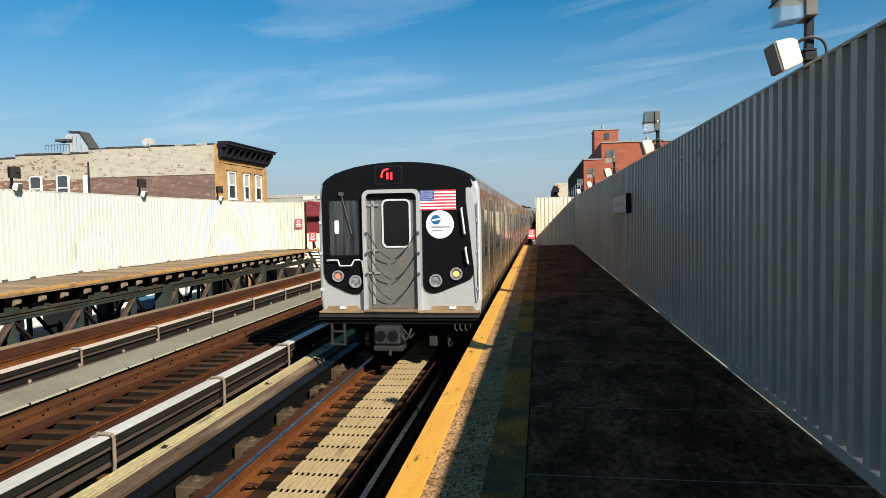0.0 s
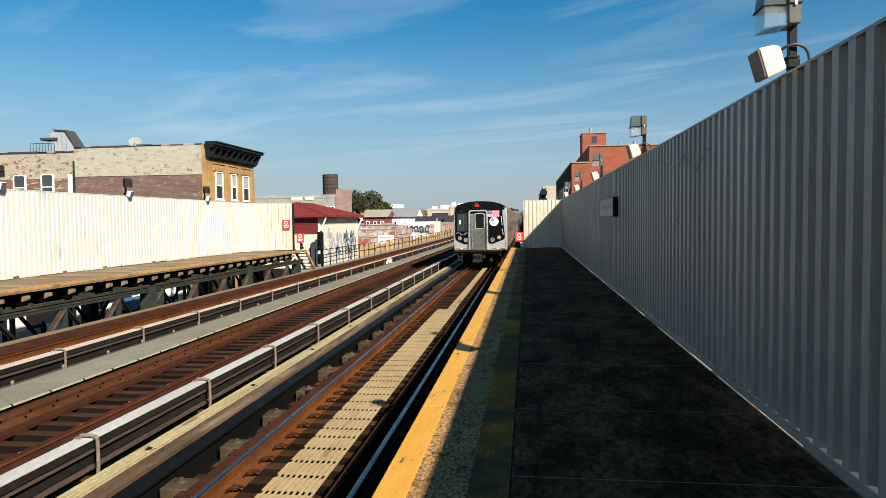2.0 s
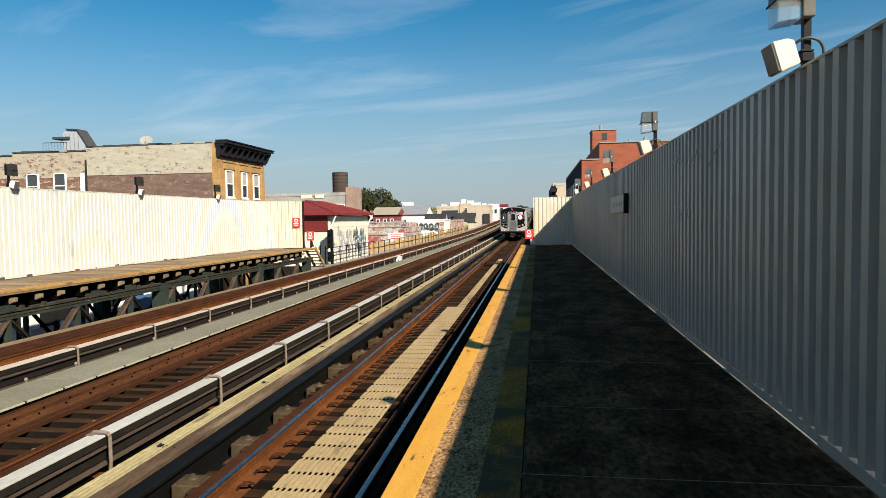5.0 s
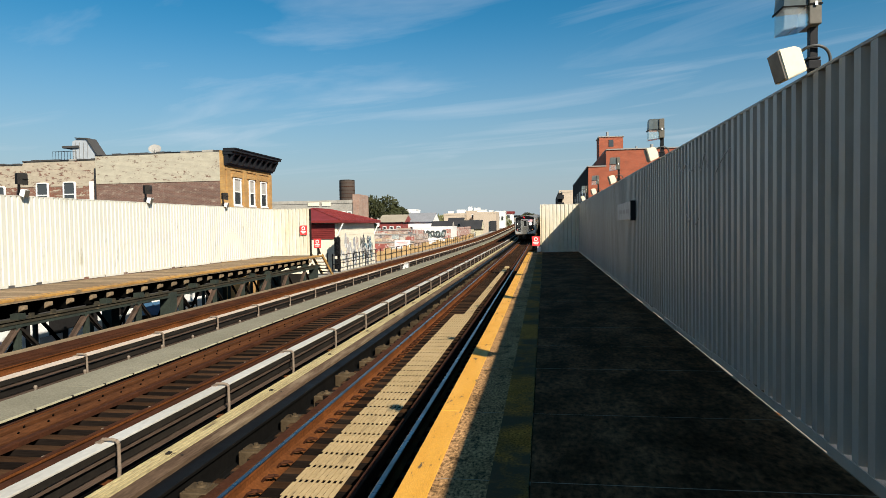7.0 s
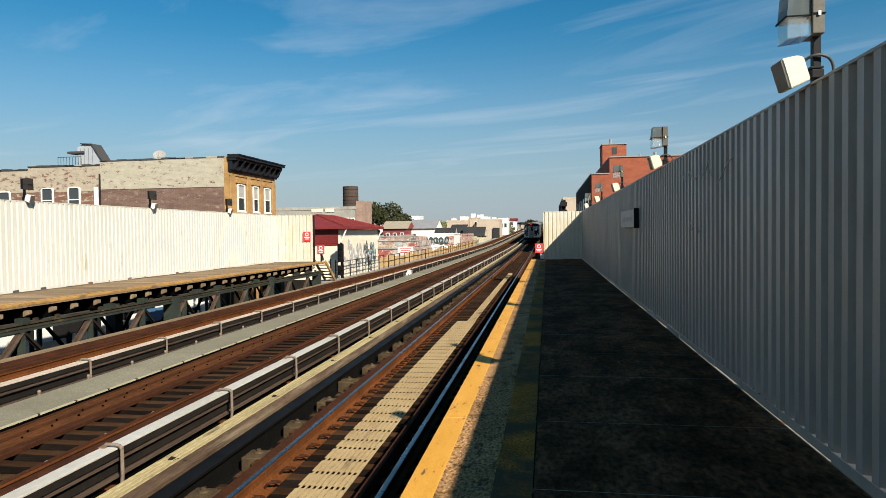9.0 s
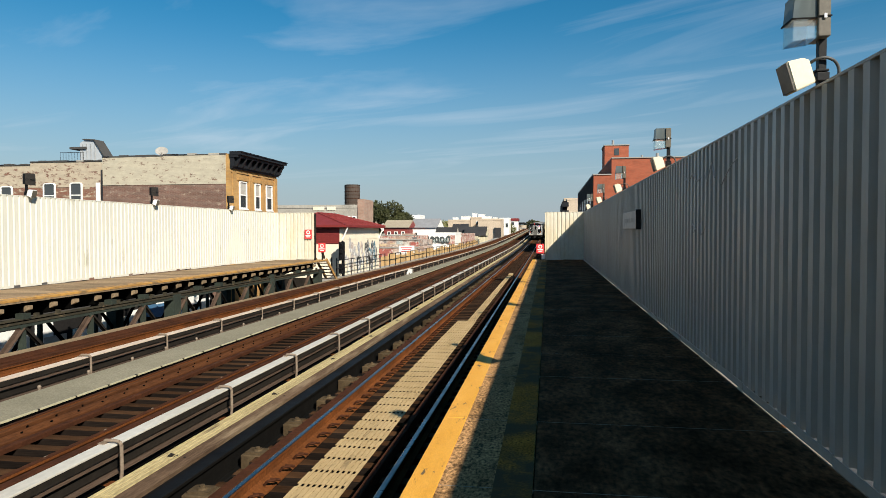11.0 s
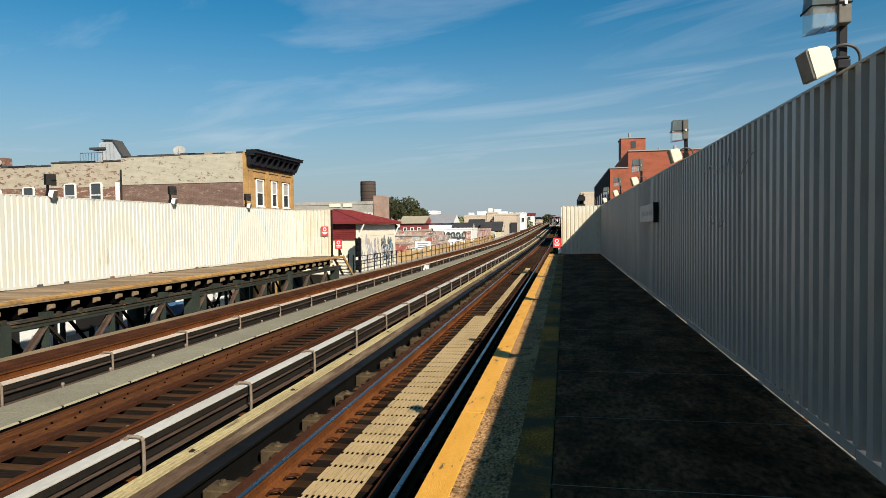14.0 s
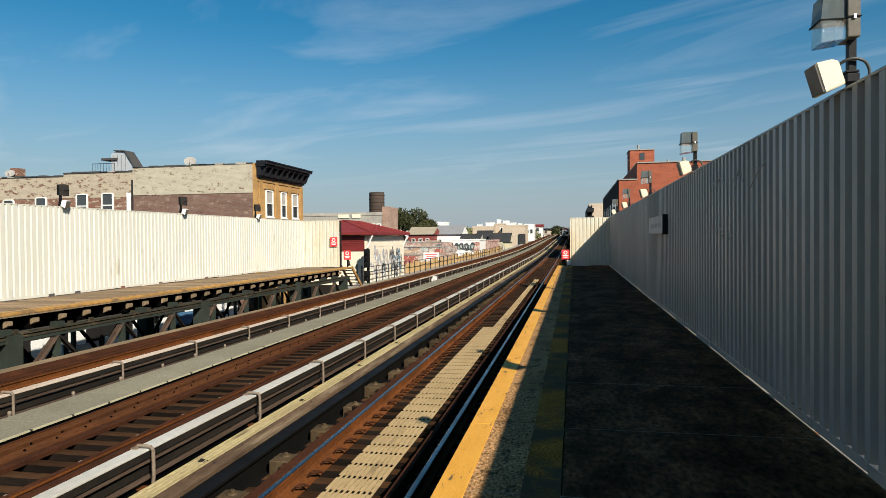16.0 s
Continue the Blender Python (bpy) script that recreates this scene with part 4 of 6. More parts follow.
name_sign(pose(WALL - 0.002, 13.75, 1.58), "weathered grey station sign on the corrugated screen")
name_sign(pose(F_WALL + 0.002, 14.3, 1.58, 0, 0, 180), "weathered grey station sign on the sunlit screen")


def red_sign(m, post, label):
    t = thing("warning_sign", label, "sign", "red warning signs", "", m)
    part("plate", boxed(-0.2, 0.2, -0.012, 0.012, 0.0, 0.5, 0.004), RED_SIGN, t)
    part("symbol", ring_plate(bmesh.new(), round_rect(-0.1, 0.1, 0.25, 0.45, 0.09), round_rect(-0.06, 0.06, 0.29, 0.41, 0.055), -0.016, -0.0125), SIGN_WHITE, t)
    part("lettering", boxed(-0.15, 0.15, -0.016, -0.0125, 0.17, 0.215), SIGN_WHITE, t)
    part("lettering", boxed(-0.11, 0.11, -0.016, -0.0125, 0.09, 0.135), SIGN_WHITE, t)
    if post:
        part("post", boxed(-0.03, 0.03, 0.013, 0.07, -post, 0.45), FIXTURE_DARK, t)


red_sign(pose(-12.62, F_END - 0.06, 1.13), 0, "red warning sign on the corrugated end screen")
red_sign(pose(-12.06, F_END + 0.5, 0.40), 0.4, "red warning sign on a post at the platform end")
red_sign(pose(-0.42, END - 0.2, 0.36), 0.36, "red warning sign on a post at the platform end")
part_box = thing("junction_box", "small white box on a post at the platform end", "box", "", "", pose(-0.26, END - 0.25, 0))
part("body", boxed(-0.09, 0.09, -0.06, 0.06, 0.06, 0.30, 0.01), WHITE_PAINT, part_box)
part("lid", boxed(-0.1, 0.1, -0.07, 0.07, 0.301, 0.32, 0.004), WHITE_PAINT, part_box)
part("foot", boxed(-0.03, 0.03, -0.03, 0.03, 0.0, 0.06), FIXTURE_DARK, part_box)


# spray-painted scribbles on the near screen
for way in ([(9.5, 2.30), (9.2, 2.16), (8.95, 2.26), (8.7, 2.14), (8.45, 2.18)], [(8.3, 2.22), (8.15, 2.10), (7.95, 2.30), (7.8, 2.12)], [(7.5, 2.02), (7.3, 2.12), (7.1, 2.20), (6.9, 2.24)],
            [(8.95, 1.62), (8.75, 1.55), (8.9, 1.50)], [(8.5, 1.62), (8.45, 1.48), (8.25, 1.56)]):
    sc = thing("painted_scribble", "faint grey spray-painted scribble on the screen", "graffiti", "scribbles on the screen")
    part("stroke", bent(bmesh.new(), [(WALL - 0.002, y, z) for y, z in way], 0.006, 5), INK_GREY, sc)


# ---- buildings along the street ----
def window_unit(parent, m, w, h, arch=False, curtain=0.0):
    """A sash window, its outside towards -y of its pose; origin at the middle of its sill."""
    o = at(new("window"), m)
    o.parent = parent
    t = 0.06
    part("window_frame", ring_plate(bmesh.new(), round_rect(-w / 2, w / 2, 0, h, 0.14 if arch else 0.02), round_rect(-w / 2 + t, w / 2 - t, t, h - t, 0.1 if arch else 0.015), -0.05, 0.06), WHITE_PAINT, o)
    part("sash_bar", boxed(-w / 2 + t, w / 2 - t, -0.03, 0.03, h * 0.5 - 0.03, h * 0.5 + 0.03), WHITE_PAINT, o)
    part("pane", boxed(-w / 2 + t - 0.01, w / 2 - t + 0.01, 0.0, 0.012, t - 0.01, h * 0.5 - 0.03), GLASS, o)
    part("pane", boxed(-w / 2 + t - 0.01, w / 2 - t + 0.01, 0.0, 0.012, h * 0.5 + 0.03, h - t + 0.01), CURTAIN if curtain else GLASS, o)
    part("sill", boxed(-w / 2 - 0.06, w / 2 + 0.06, -0.1, 0.0, -0.08, -0.001), WHITE_PAINT, o)
    return o


def corner_building():
    t = thing("corner_building", "brick corner building with flaking render, yellow front and black cornice", "building")
    y0, y1, x1 = 36.0, 42.5, -18.0
    part("side_wall", boxed(-26.1, x1 - 0.3, y0, y0 + 0.35, GROUND, 4.28), BROWN_BRICK, t, "brown weathered brick lower wall")
    part("upper_wall", boxed(-26.1, x1 - 0.3, y0 - 0.03, y0 + 0.35, 4.281, 5.95), OLD_BRICK, t, "upper wall with flaking grey-beige render")
    part("front_wall", boxed(x1 - 0.3, x1, y0 - 0.02, y1, GROUND, 5.15), YELLOW_BRICK, t, "yellow brick front")
    part("front_parapet", boxed(x1 - 0.3, x1 - 0.01, y0 - 0.02, y1, 5.151, 6.0), YELLOW_BRICK, t)
    part("back_wall", boxed(-44.0, x1 - 0.3, y1 - 0.3, y1, GROUND, 5.4), BROWN_BRICK, t)
    part("roof", boxed(-26.0, x1 - 0.3, y0 + 0.35, y1 - 0.3, 5.2, 5.5), TAR, t)
    # uneven coping, stone by stone
    cr = random.Random(4)
    for xa, xb, zc in ((-26.1, -22.2, 5.951), (-22.2, x1 - 0.28, 5.98), (-30.9, -26.1, 5.741), (-44.0, -30.9, 5.581)):
        x = xa
        while x < xb - 0.05:
            w = min(cr.uniform(0.35, 0.9), xb - x)
            part("coping", boxed(x + 0.004, x + w - 0.004, y0 - 0.05, y0 + 0.4, zc - 0.03, zc + cr.uniform(0.025, 0.085)), cr.choice((TAR, TAR, TAR, CORNICE, STUCCO)), t)
            x += w
    # cornice with brackets
    c = bmesh.new()
    for z0, z1, out in ((5.16, 5.26, 0.14), (5.26, 5.78, 0.24), (5.78, 5.92, 0.5), (5.92, 6.06, 0.68), (6.06, 6.12, 0.74)):
        box(c, x1 + 0.002, x1 + out, y0 - 0.05 - out * 0.15, y1 + 0.05 + out * 0.15, z0, z1)
    part("cornice", c, CORNICE, t, "black bracketed cornice")
    for i in range(9):
        y = y0 + 0.15 + i * (y1 - y0 - 0.3) / 8
        b = bmesh.new()
        v = [(x1 + 0.24, 5.28), (x1 + 0.34, 5.32), (x1 + 0.46, 5.6), (x1 + 0.6, 5.8), (x1 + 0.24, 5.8)]
        plate(b, v, y - 0.07, y + 0.07)
        part("cornice_bracket", b, CORNICE, t)
    part("frieze", boxed(x1 + 0.002, x1 + 0.05, y0, y1, 4.95, 5.05), YELLOW_BRICK, t)
    for yc, w in ((37.45, 0.95), (39.45, 0.75), (41.2, 0.9)):
        window_unit(t, pose(x1 + 0.03, yc, 2.9, 0, 0, 90), w, 1.6, False, 1.0)
        part("lintel", boxed(x1 + 0.002, x1 + 0.09, yc - w / 2 - 0.2, yc + w / 2 + 0.2, 4.55, 4.75), YELLOW_BRICK, t)
        part("sill_course", boxed(x1 + 0.002, x1 + 0.1, yc - w / 2 - 0.12, yc + w / 2 + 0.12, 2.7, 2.82), YELLOW_BRICK, t)
    for y in (y0 + 0.35, 38.5, 40.3, y1 - 0.25):
        part("pilaster", boxed(x1 + 0.002, x1 + 0.07, y - 0.22, y + 0.22, GROUND, 4.94), YELLOW_BRICK, t)
    # lower wing with four windows
    part("wing_wall", boxed(-44.0, -26.101, y0 + 0.02, y0 + 0.35, GROUND, 4.2), RED_OLD_BRICK, t, "exposed red brick wing wall")
    part("wing_upper", boxed(-30.9, -26.101, y0, y0 + 0.35, 4.201, 5.74), WING_BRICK, t)
    part("wing_upper", boxed(-44.0, -30.901, y0, y0 + 0.35, 4.201, 5.58), WING_BRICK, t)
    part("wing_roof", boxed(-44.0, -26.1, y0 + 0.35, y1 - 0.3, 5.0, 5.2), TAR, t)
    for x, z in ((-29.6, 2.95), (-27.82, 2.97), (-32.5, 2.8), (-34.85, 2.7)):
        window_unit(t, pose(x, y0 - 0.06, z), 0.8, 1.5, True)
    part("patch", boxed(-26.55, -26.27, y0 - 0.02, y0 + 0.01, 3.0, 4.45), WHITE_PAINT, t)
    pipe = bmesh.new()
    rod(pipe, (-26.12, y0 - 0.06, 2.0), (-26.12, y0 - 0.06, 5.2), 0.05)
    part("drainpipe", pipe, CORNICE, t)
    # stair head on the roof
    s = bmesh.new()
    plate(s, [(-29.1, 5.1), (-27.0, 5.1), (-27.0, 5.6), (-28.1, 7.25), (-28.75, 7.3), (-29.1, 7.1)], 38.0, 38.7)
    part("stair_head", s, PALE_METAL, t, "pale metal-clad stair head")
    sr = bmesh.new()
    plate(sr, [(-28.85, 7.305), (-28.08, 7.255), (-26.96, 5.58), (-26.92, 5.64), (-28.03, 7.31), (-28.85, 7.36)], 37.9, 38.8)
    part("stair_head_roof", sr, TAR, t)
    for k in range(4):
        part("cladding_seam", boxed(-28.9 + 0.28 * k, -28.87 + 0.28 * k, 37.975, 37.999, 5.2, 7.05), GALV, t)
    part("stair_head_canopy", boxed(-29.75, -28.6, 37.9, 38.8, 6.72, 6.86), TAR, t)
    rl = bmesh.new()
    for i in range(9):
        rod(rl, (-30.0 + 0.2 * i, 37.4, 5.2), (-30.0 + 0.2 * i, 37.4, 6.45), 0.012, 5)
    rod(rl, (-30.0, 37.4, 6.45), (-28.4, 37.4, 6.45), 0.018, 5)
    part("roof_railing", rl, CORNICE, t)
    for x, y, z, r in ((-22.9, 37.0, 6.3, 0.36), (-35.9, 37.2, 5.95, 0.3)):
        d = bmesh.new()
        rings = []
        for k in range(5):
            rr = r * k / 4
            rings.append([d.verts.new((rr * math.cos(math.tau * i / 16), -0.25 * (rr / r) ** 2 * r, rr * math.sin(math.tau * i / 16))) for i in range(16)])
        for a, b in zip(rings[1:], rings[2:]):
            for i in range(16):
                j = (i + 1) % 16
                d.faces.new((a[i], a[j], b[j], b[i]))
        d.faces.new(rings[1])
        for vv in rings[0]:
            d.verts.remove(vv)
        rod(d, (0, -0.05, -0.05), (0.05, 0.25, -z + 5.3), 0.03, 6)
        rod(d, (0, 0, -r), (0, -0.55, -0.1), 0.015, 5)
        at(part("satellite_dish", d, SIDEWALK, t, "", True), pose(x, y, z, -38, 0, 25))
    part("chimney", boxed(-36.1, -35.5, 37.4, 38.0, 5.2, 6.35), RED_OLD_BRICK, t)


corner_building()

# Added garage: dark wall paints shade, pale panels stand for sunlit street glimpses.
low = thing("garage", "added low dark garage with pale panels for sunlit street", "building")
part("wall", boxed(-30, -19.0, -6, 35.6, GROUND, -1.6), DARK_WALL, low)
part("roof", boxed(-30.2, -18.8, -6.2, 35.6, -1.599, -1.4), TAR, low)
for y, w, z0, z1 in ((20.4, 1.5, -4.4, -2.0), (24.2, 2.2, -4.6, -2.4), (27.9, 1.2, -5.0, -2.1), (31.5, 2.6, -4.6, -2.6), (34.3, 0.9, -5.0, -2.2), (18.6, 0.7, -2.7, -1.9), (22.2, 0.9, -2.7, -1.8), (26.0, 0.8, -2.4, -1.75), (30.0, 0.9, -2.5, -1.8), (33.0, 1.0, -2.4, -1.75)):
    part("garage_door", boxed(-18.99, -18.95, y, y + w, z0, z1), WHITE_PAINT, low, "white panel standing in for sunlit street")

for y, w, z0, z1 in ((10.5, 2.4, -3.3, -2.85), (14.6, 1.6, -3.2, -2.7), (17.4, 2.2, -3.4, -2.9), (22.6, 1.2, -3.2, -2.5), (26.6, 1.0, -3.3, -2.3)):
    part("shop_sign", boxed(-18.99, -18.93, y, y + w, z0, z1), CURTAIN, low, "pale strip standing in for bright street")
awning = bmesh.new()
v = [awning.verts.new(c) for yy in (28.9, 31.2) for c in ((-18.98, yy, -2.0), (-18.98, yy, -2.5), (-18.2, yy, -2.5))]
for f in ((0, 1, 2), (3, 5, 4), (0, 2, 5, 3), (1, 4, 5, 2), (0, 3, 4, 1)):
    awning.faces.new([v[i] for i in f])
part("awning", awning, material("blue awning cloth", (0.030, 0.095, 0.18), (0.022, 0.07, 0.13), rough=0.8, scale=2, fine=20, bump=0.05), low, "faded blue awning")

# ---- track-side shed ----
def shed():
    t = thing("trackside_shed", "white trackside shed with painted side and red hipped roof", "shed")
    x0, x1, y0, y1, zb, ze = -17.2, -12.4, 39.0, 48.0, -1.3, 1.75
    part("wall", boxed(x0, x1, y0, y1, zb, ze), SHED_WHITE, t, "dirty whitewashed wall")
    part("upper_cladding", boxed(x0, x1 - 0.12, y0 - 0.03, y0 - 0.002, 0.78, ze - 0.02), RED_ROOF, t, "red louvred cladding")
    for i in range(8):
        part("louvre", boxed(x0, x1 - 0.12, y0 - 0.05, y0 - 0.031, 0.80 + 0.115 * i, 0.86 + 0.115 * i), RED_ROOF, t)
    e = 0.4
    X0, X1, Y0, Y1 = x0 - e, x1 + e, y0 - e, y1 + e
    xr, ya, yb, zr = (x0 + x1) / 2, y0 + 2.6, y1 - 2.6, 2.74
    bm = bmesh.new()
    lowv = [bm.verts.new(c) for c in ((X0, Y0, ze + 0.03), (X1, Y0, ze + 0.03), (X1, Y1, ze + 0.03), (X0, Y1, ze + 0.03))]
    edge = [bm.verts.new(c) for c in ((X0, Y0, ze + 0.17), (X1, Y0, ze + 0.17), (X1, Y1, ze + 0.17), (X0, Y1, ze + 0.17))]
    top = [bm.verts.new((xr, ya, zr)), bm.verts.new((xr, yb, zr))]
    bm.faces.new(lowv[::-1])
    for i in range(4):
        j = (i + 1) % 4
        bm.faces.new((lowv[i], lowv[j], edge[j], edge[i]))
    bm.faces.new((edge[0], edge[1], top[0]))
    bm.faces.new((edge[1], edge[2], top[1], top[0]))
    bm.faces.new((edge[2], edge[3], top[1]))
    bm.faces.new((edge[3], edge[0], top[0], top[1]))
    part("roof", bm, RED_ROOF, t, "red sheet-metal hipped roof")
    for i in range(17):
        y = Y0 + 0.4 + i * (Y1 - Y0 - 0.8) / 16
        f = min(1.0, (y - Y0) / (ya - Y0), (Y1 - y) / (Y1 - yb))
        part("roof_seam", rod(bmesh.new(), (X1, y, ze + 0.18), (X1 + (xr - X1) * f, y, ze + 0.18 + (zr - ze - 0.17) * f), 0.02, 5), RED_ROOF, t)
    part("ridge", rod(bmesh.new(), (xr, ya, zr), (xr, yb, zr), 0.06, 6), RED_ROOF, t)
    part("hip", rod(bmesh.new(), (X1, Y0, ze + 0.17), (xr, ya, zr), 0.05, 6), RED_ROOF, t)
    part("hip", rod(bmesh.new(), (X0, Y0, ze + 0.17), (xr, ya, zr), 0.05, 6), RED_ROOF, t)
    part("hip", rod(bmesh.new(), (X1, Y1, ze + 0.17), (xr, yb, zr), 0.05, 6), RED_ROOF, t)
    for y in (y0 + 0.1, y1 - 0.1):
        part("eaves_brace", rod(bmesh.new(), (x1 + 0.02, y, 1.0), (x1 + 0.36, y, ze), 0.05, 6), WHITE_PAINT, t)
    # courses of boards on the long side
    for i in range(9):
        z = zb + 0.33 * i
        part("board", boxed(x1 + 0.001, x1 + 0.02, y0, y1, z + 0.012, z + 0.318), SHED_WHITE, t)
    # spray-painted patches, each a plain shape
    rnd = random.Random(5)
    paints = [material("spray paint", c, rough=0.6, scale=2, fine=12, bump=0.02, spread=0.3, wear=((0.7, 0.69, 0.66), 0.5, 0.6, 3.0)) for c in
              ((0.04, 0.045, 0.045), (0.30, 0.31, 0.33), (0.06, 0.15, 0.19), (0.40, 0.38, 0.36), (0.05, 0.05, 0.042), (0.44, 0.35, 0.29))]
    for i in range(52):
        y = y0 + 0.6 + rnd.random() * (y1 - y0 - 1.4)
        z = rnd.uniform(-0.7, 0.55)
        n = rnd.randint(6, 9)
        big = rnd.uniform(0.3, 0.75)
        pts = [(big * 0.6 * rnd.uniform(0.5, 1.1) * math.cos(math.tau * k / n), big * rnd.uniform(0.5, 1.2) * math.sin(math.tau * k / n)) for k in range(n)]
        o = part("paint_patch", plate(bmesh.new(), pts, -0.001 - 0.0004 * i, 0.0), paints[(0, 2, 4)[i % 3] if y > 44.3 else (1, 3, 5, 3, 0)[i % 5]], t)
        at(o, pose(x1 + 0.0225, y, z, 0, 0, 90))
    part("plinth", boxed(x0, x1 + 0.3, y0 - 0.2, y1 + 0.2, GROUND, zb - 0.001), DARK_STEEL, t)


shed()


def railing(name, x, y0, y1, z, h, step, label, mat=None):
    t = thing(name, label, "railing", "trackside railings")
    mat = mat or FIXTURE_DARK
    y = y0
    while y <= y1 + 0.01:
        part("post", boxed(x + drift(y) - 0.025, x + drift(y) + 0.025, y - 0.025, y + 0.025, z + rise(y) - 0.1, z + rise(y) + h), mat, t)
        y += step
    for f in (0.5, 0.98):
        part("rail", sweep([(x - 0.018, z - RAIL_Z + h * f - 0.018), (x + 0.018, z - RAIL_Z + h * f - 0.018), (x + 0.018, z - RAIL_Z + h * f + 0.018), (x - 0.018, z - RAIL_Z + h * f + 0.018)], y0, y1), mat, t)
    return t


railing("trackside_railing", -11.95, 36.9, 48.6, -1.14, 1.0, 1.45, "dark steel railing beside the painted shed")
railing("trackside_railing", -11.95, 50.0, 120.0, -1.14, 0.95, 2.0, "dark steel railing along the viaduct edge")
hoard = thing("plywood_hoarding", "sunlit yellowish plywood hoarding beside the line", "fence")
PLY = material("weathered yellow plywood", (0.54, 0.35, 0.15), (0.38, 0.24, 0.10), rough=0.8, scale=1.0, fine=12, bump=0.15, piece=0.15)
SHEET = mesh_of("plywood_sheet", boxed(-0.02, 0.02, 0.01, 2.39, -0.4, 0.72, 0.004), PLY)
for i in range(30):
    y = 49.5 + 2.4 * i
    at(part("plywood_sheet", SHEET, None, hoard), pose(-12.5 + drift(y), y, -1.14 + rise(y) + 0.16 * math.sin(i * 1.7), 0, 0, 1.5 * math.sin(i * 2.3)))
part("footing", sweep(bar(-12.6, -11.8, -0.6, -0.02), 36.0, 200), SIDEWALK, hoard)

board = thing("notice_board", "white notice board with lettering beside the line", "sign", "", "", pose(-13.3, 62.0, -0.55))
part("panel", boxed(-0.75, 0.75, -0.03, 0.03, 0.0, 0.72, 0.005), WHITE_PAINT, board)
for z, w in ((0.5, 1.1), (0.33, 0.9), (0.14, 1.0)):
    part("lettering", boxed(-w / 2, w / 2, -0.036, -0.031, z, z + 0.06), RED_SIGN, board)
for x in (-0.6, 0.6):
    part("post", boxed(x - 0.04, x + 0.04, 0.031, 0.09, -6.1, 0.6), FIXTURE_GREY, board)

# stair down from the far platform, with handrails
st = thing("platform_stair", "brown timber stair with handrails off the far platform", "stair")
for i in range(6):
    part("tread", boxed(-12.5, -11.95, F_END + 0.95 + 0.26 * i, F_END + 1.24 + 0.26 * i, -0.19 * i - 0.23, -0.19 * i - 0.19), BROWN, st)
for x in (-11.93, -12.52):
    part("stringer", beam(bmesh.new(), (x, F_END + 0.85, 0.0), (x, F_END + 2.75, -1.3), 0.06, 0.17), EDGE_WORN, st)
for a, b in (((F_END + 0.55, 0.78), (F_END + 1.15, 0.05)), ((F_END + 0.75, 0.78), (F_END + 1.35, 0.05))):
    part("handrail", beam(bmesh.new(), (-12.2, *a), (-12.2, *b), 0.05, 0.06), BROWN, st)
part("newel", boxed(-11.96, -11.9, F_END + 1.7, F_END + 1.76, -0.75, 0.1), FIXTURE_DARK, st)
part("newel", boxed(-11.96, -11.9, F_END + 2.6, F_END + 2.66, -1.25, 0.0), FIXTURE_DARK, st)

# signal on a post
sg = thing("railway_signal", "dark two-head railway signal beside the shed", "signal", "", "", pose(-12.15, 38.3, -1.14))
part("post", boxed(-0.05, 0.05, 0.08, 0.18, -0.1, 2.1), FIXTURE_DARK, sg)
for z0, z1 in ((0.15, 0.75), (0.95, 2.05)):
    h = part("signal_head", boxed(-0.17, 0.17, -0.12, 0.079, z0, z1, 0.02), FIXTURE_DARK, sg)
    for i in range(2 if z1 < 1 else 3):
        z = z0 + (z1 - z0) * (i + 0.5) / (2 if z1 < 1 else 3)
        part("hood", rod(bmesh.new(), (0, -0.3, z - 0.01), (0, -0.121, z), 0.11, 12), FIXTURE_DARK, h)
wb = thing("cable_box", "small white equipment box beside the far third rail", "box", "", "", pose(-8.85, 42.0, RAIL_Z))
part("body", boxed(-0.14, 0.16, -0.3, 0.3, -0.1, 0.2, 0.01), WHITE_PAINT, wb)
part("lid", boxed(-0.16, 0.18, -0.32, 0.32, 0.201, 0.225, 0.006), WHITE_PAINT, wb)

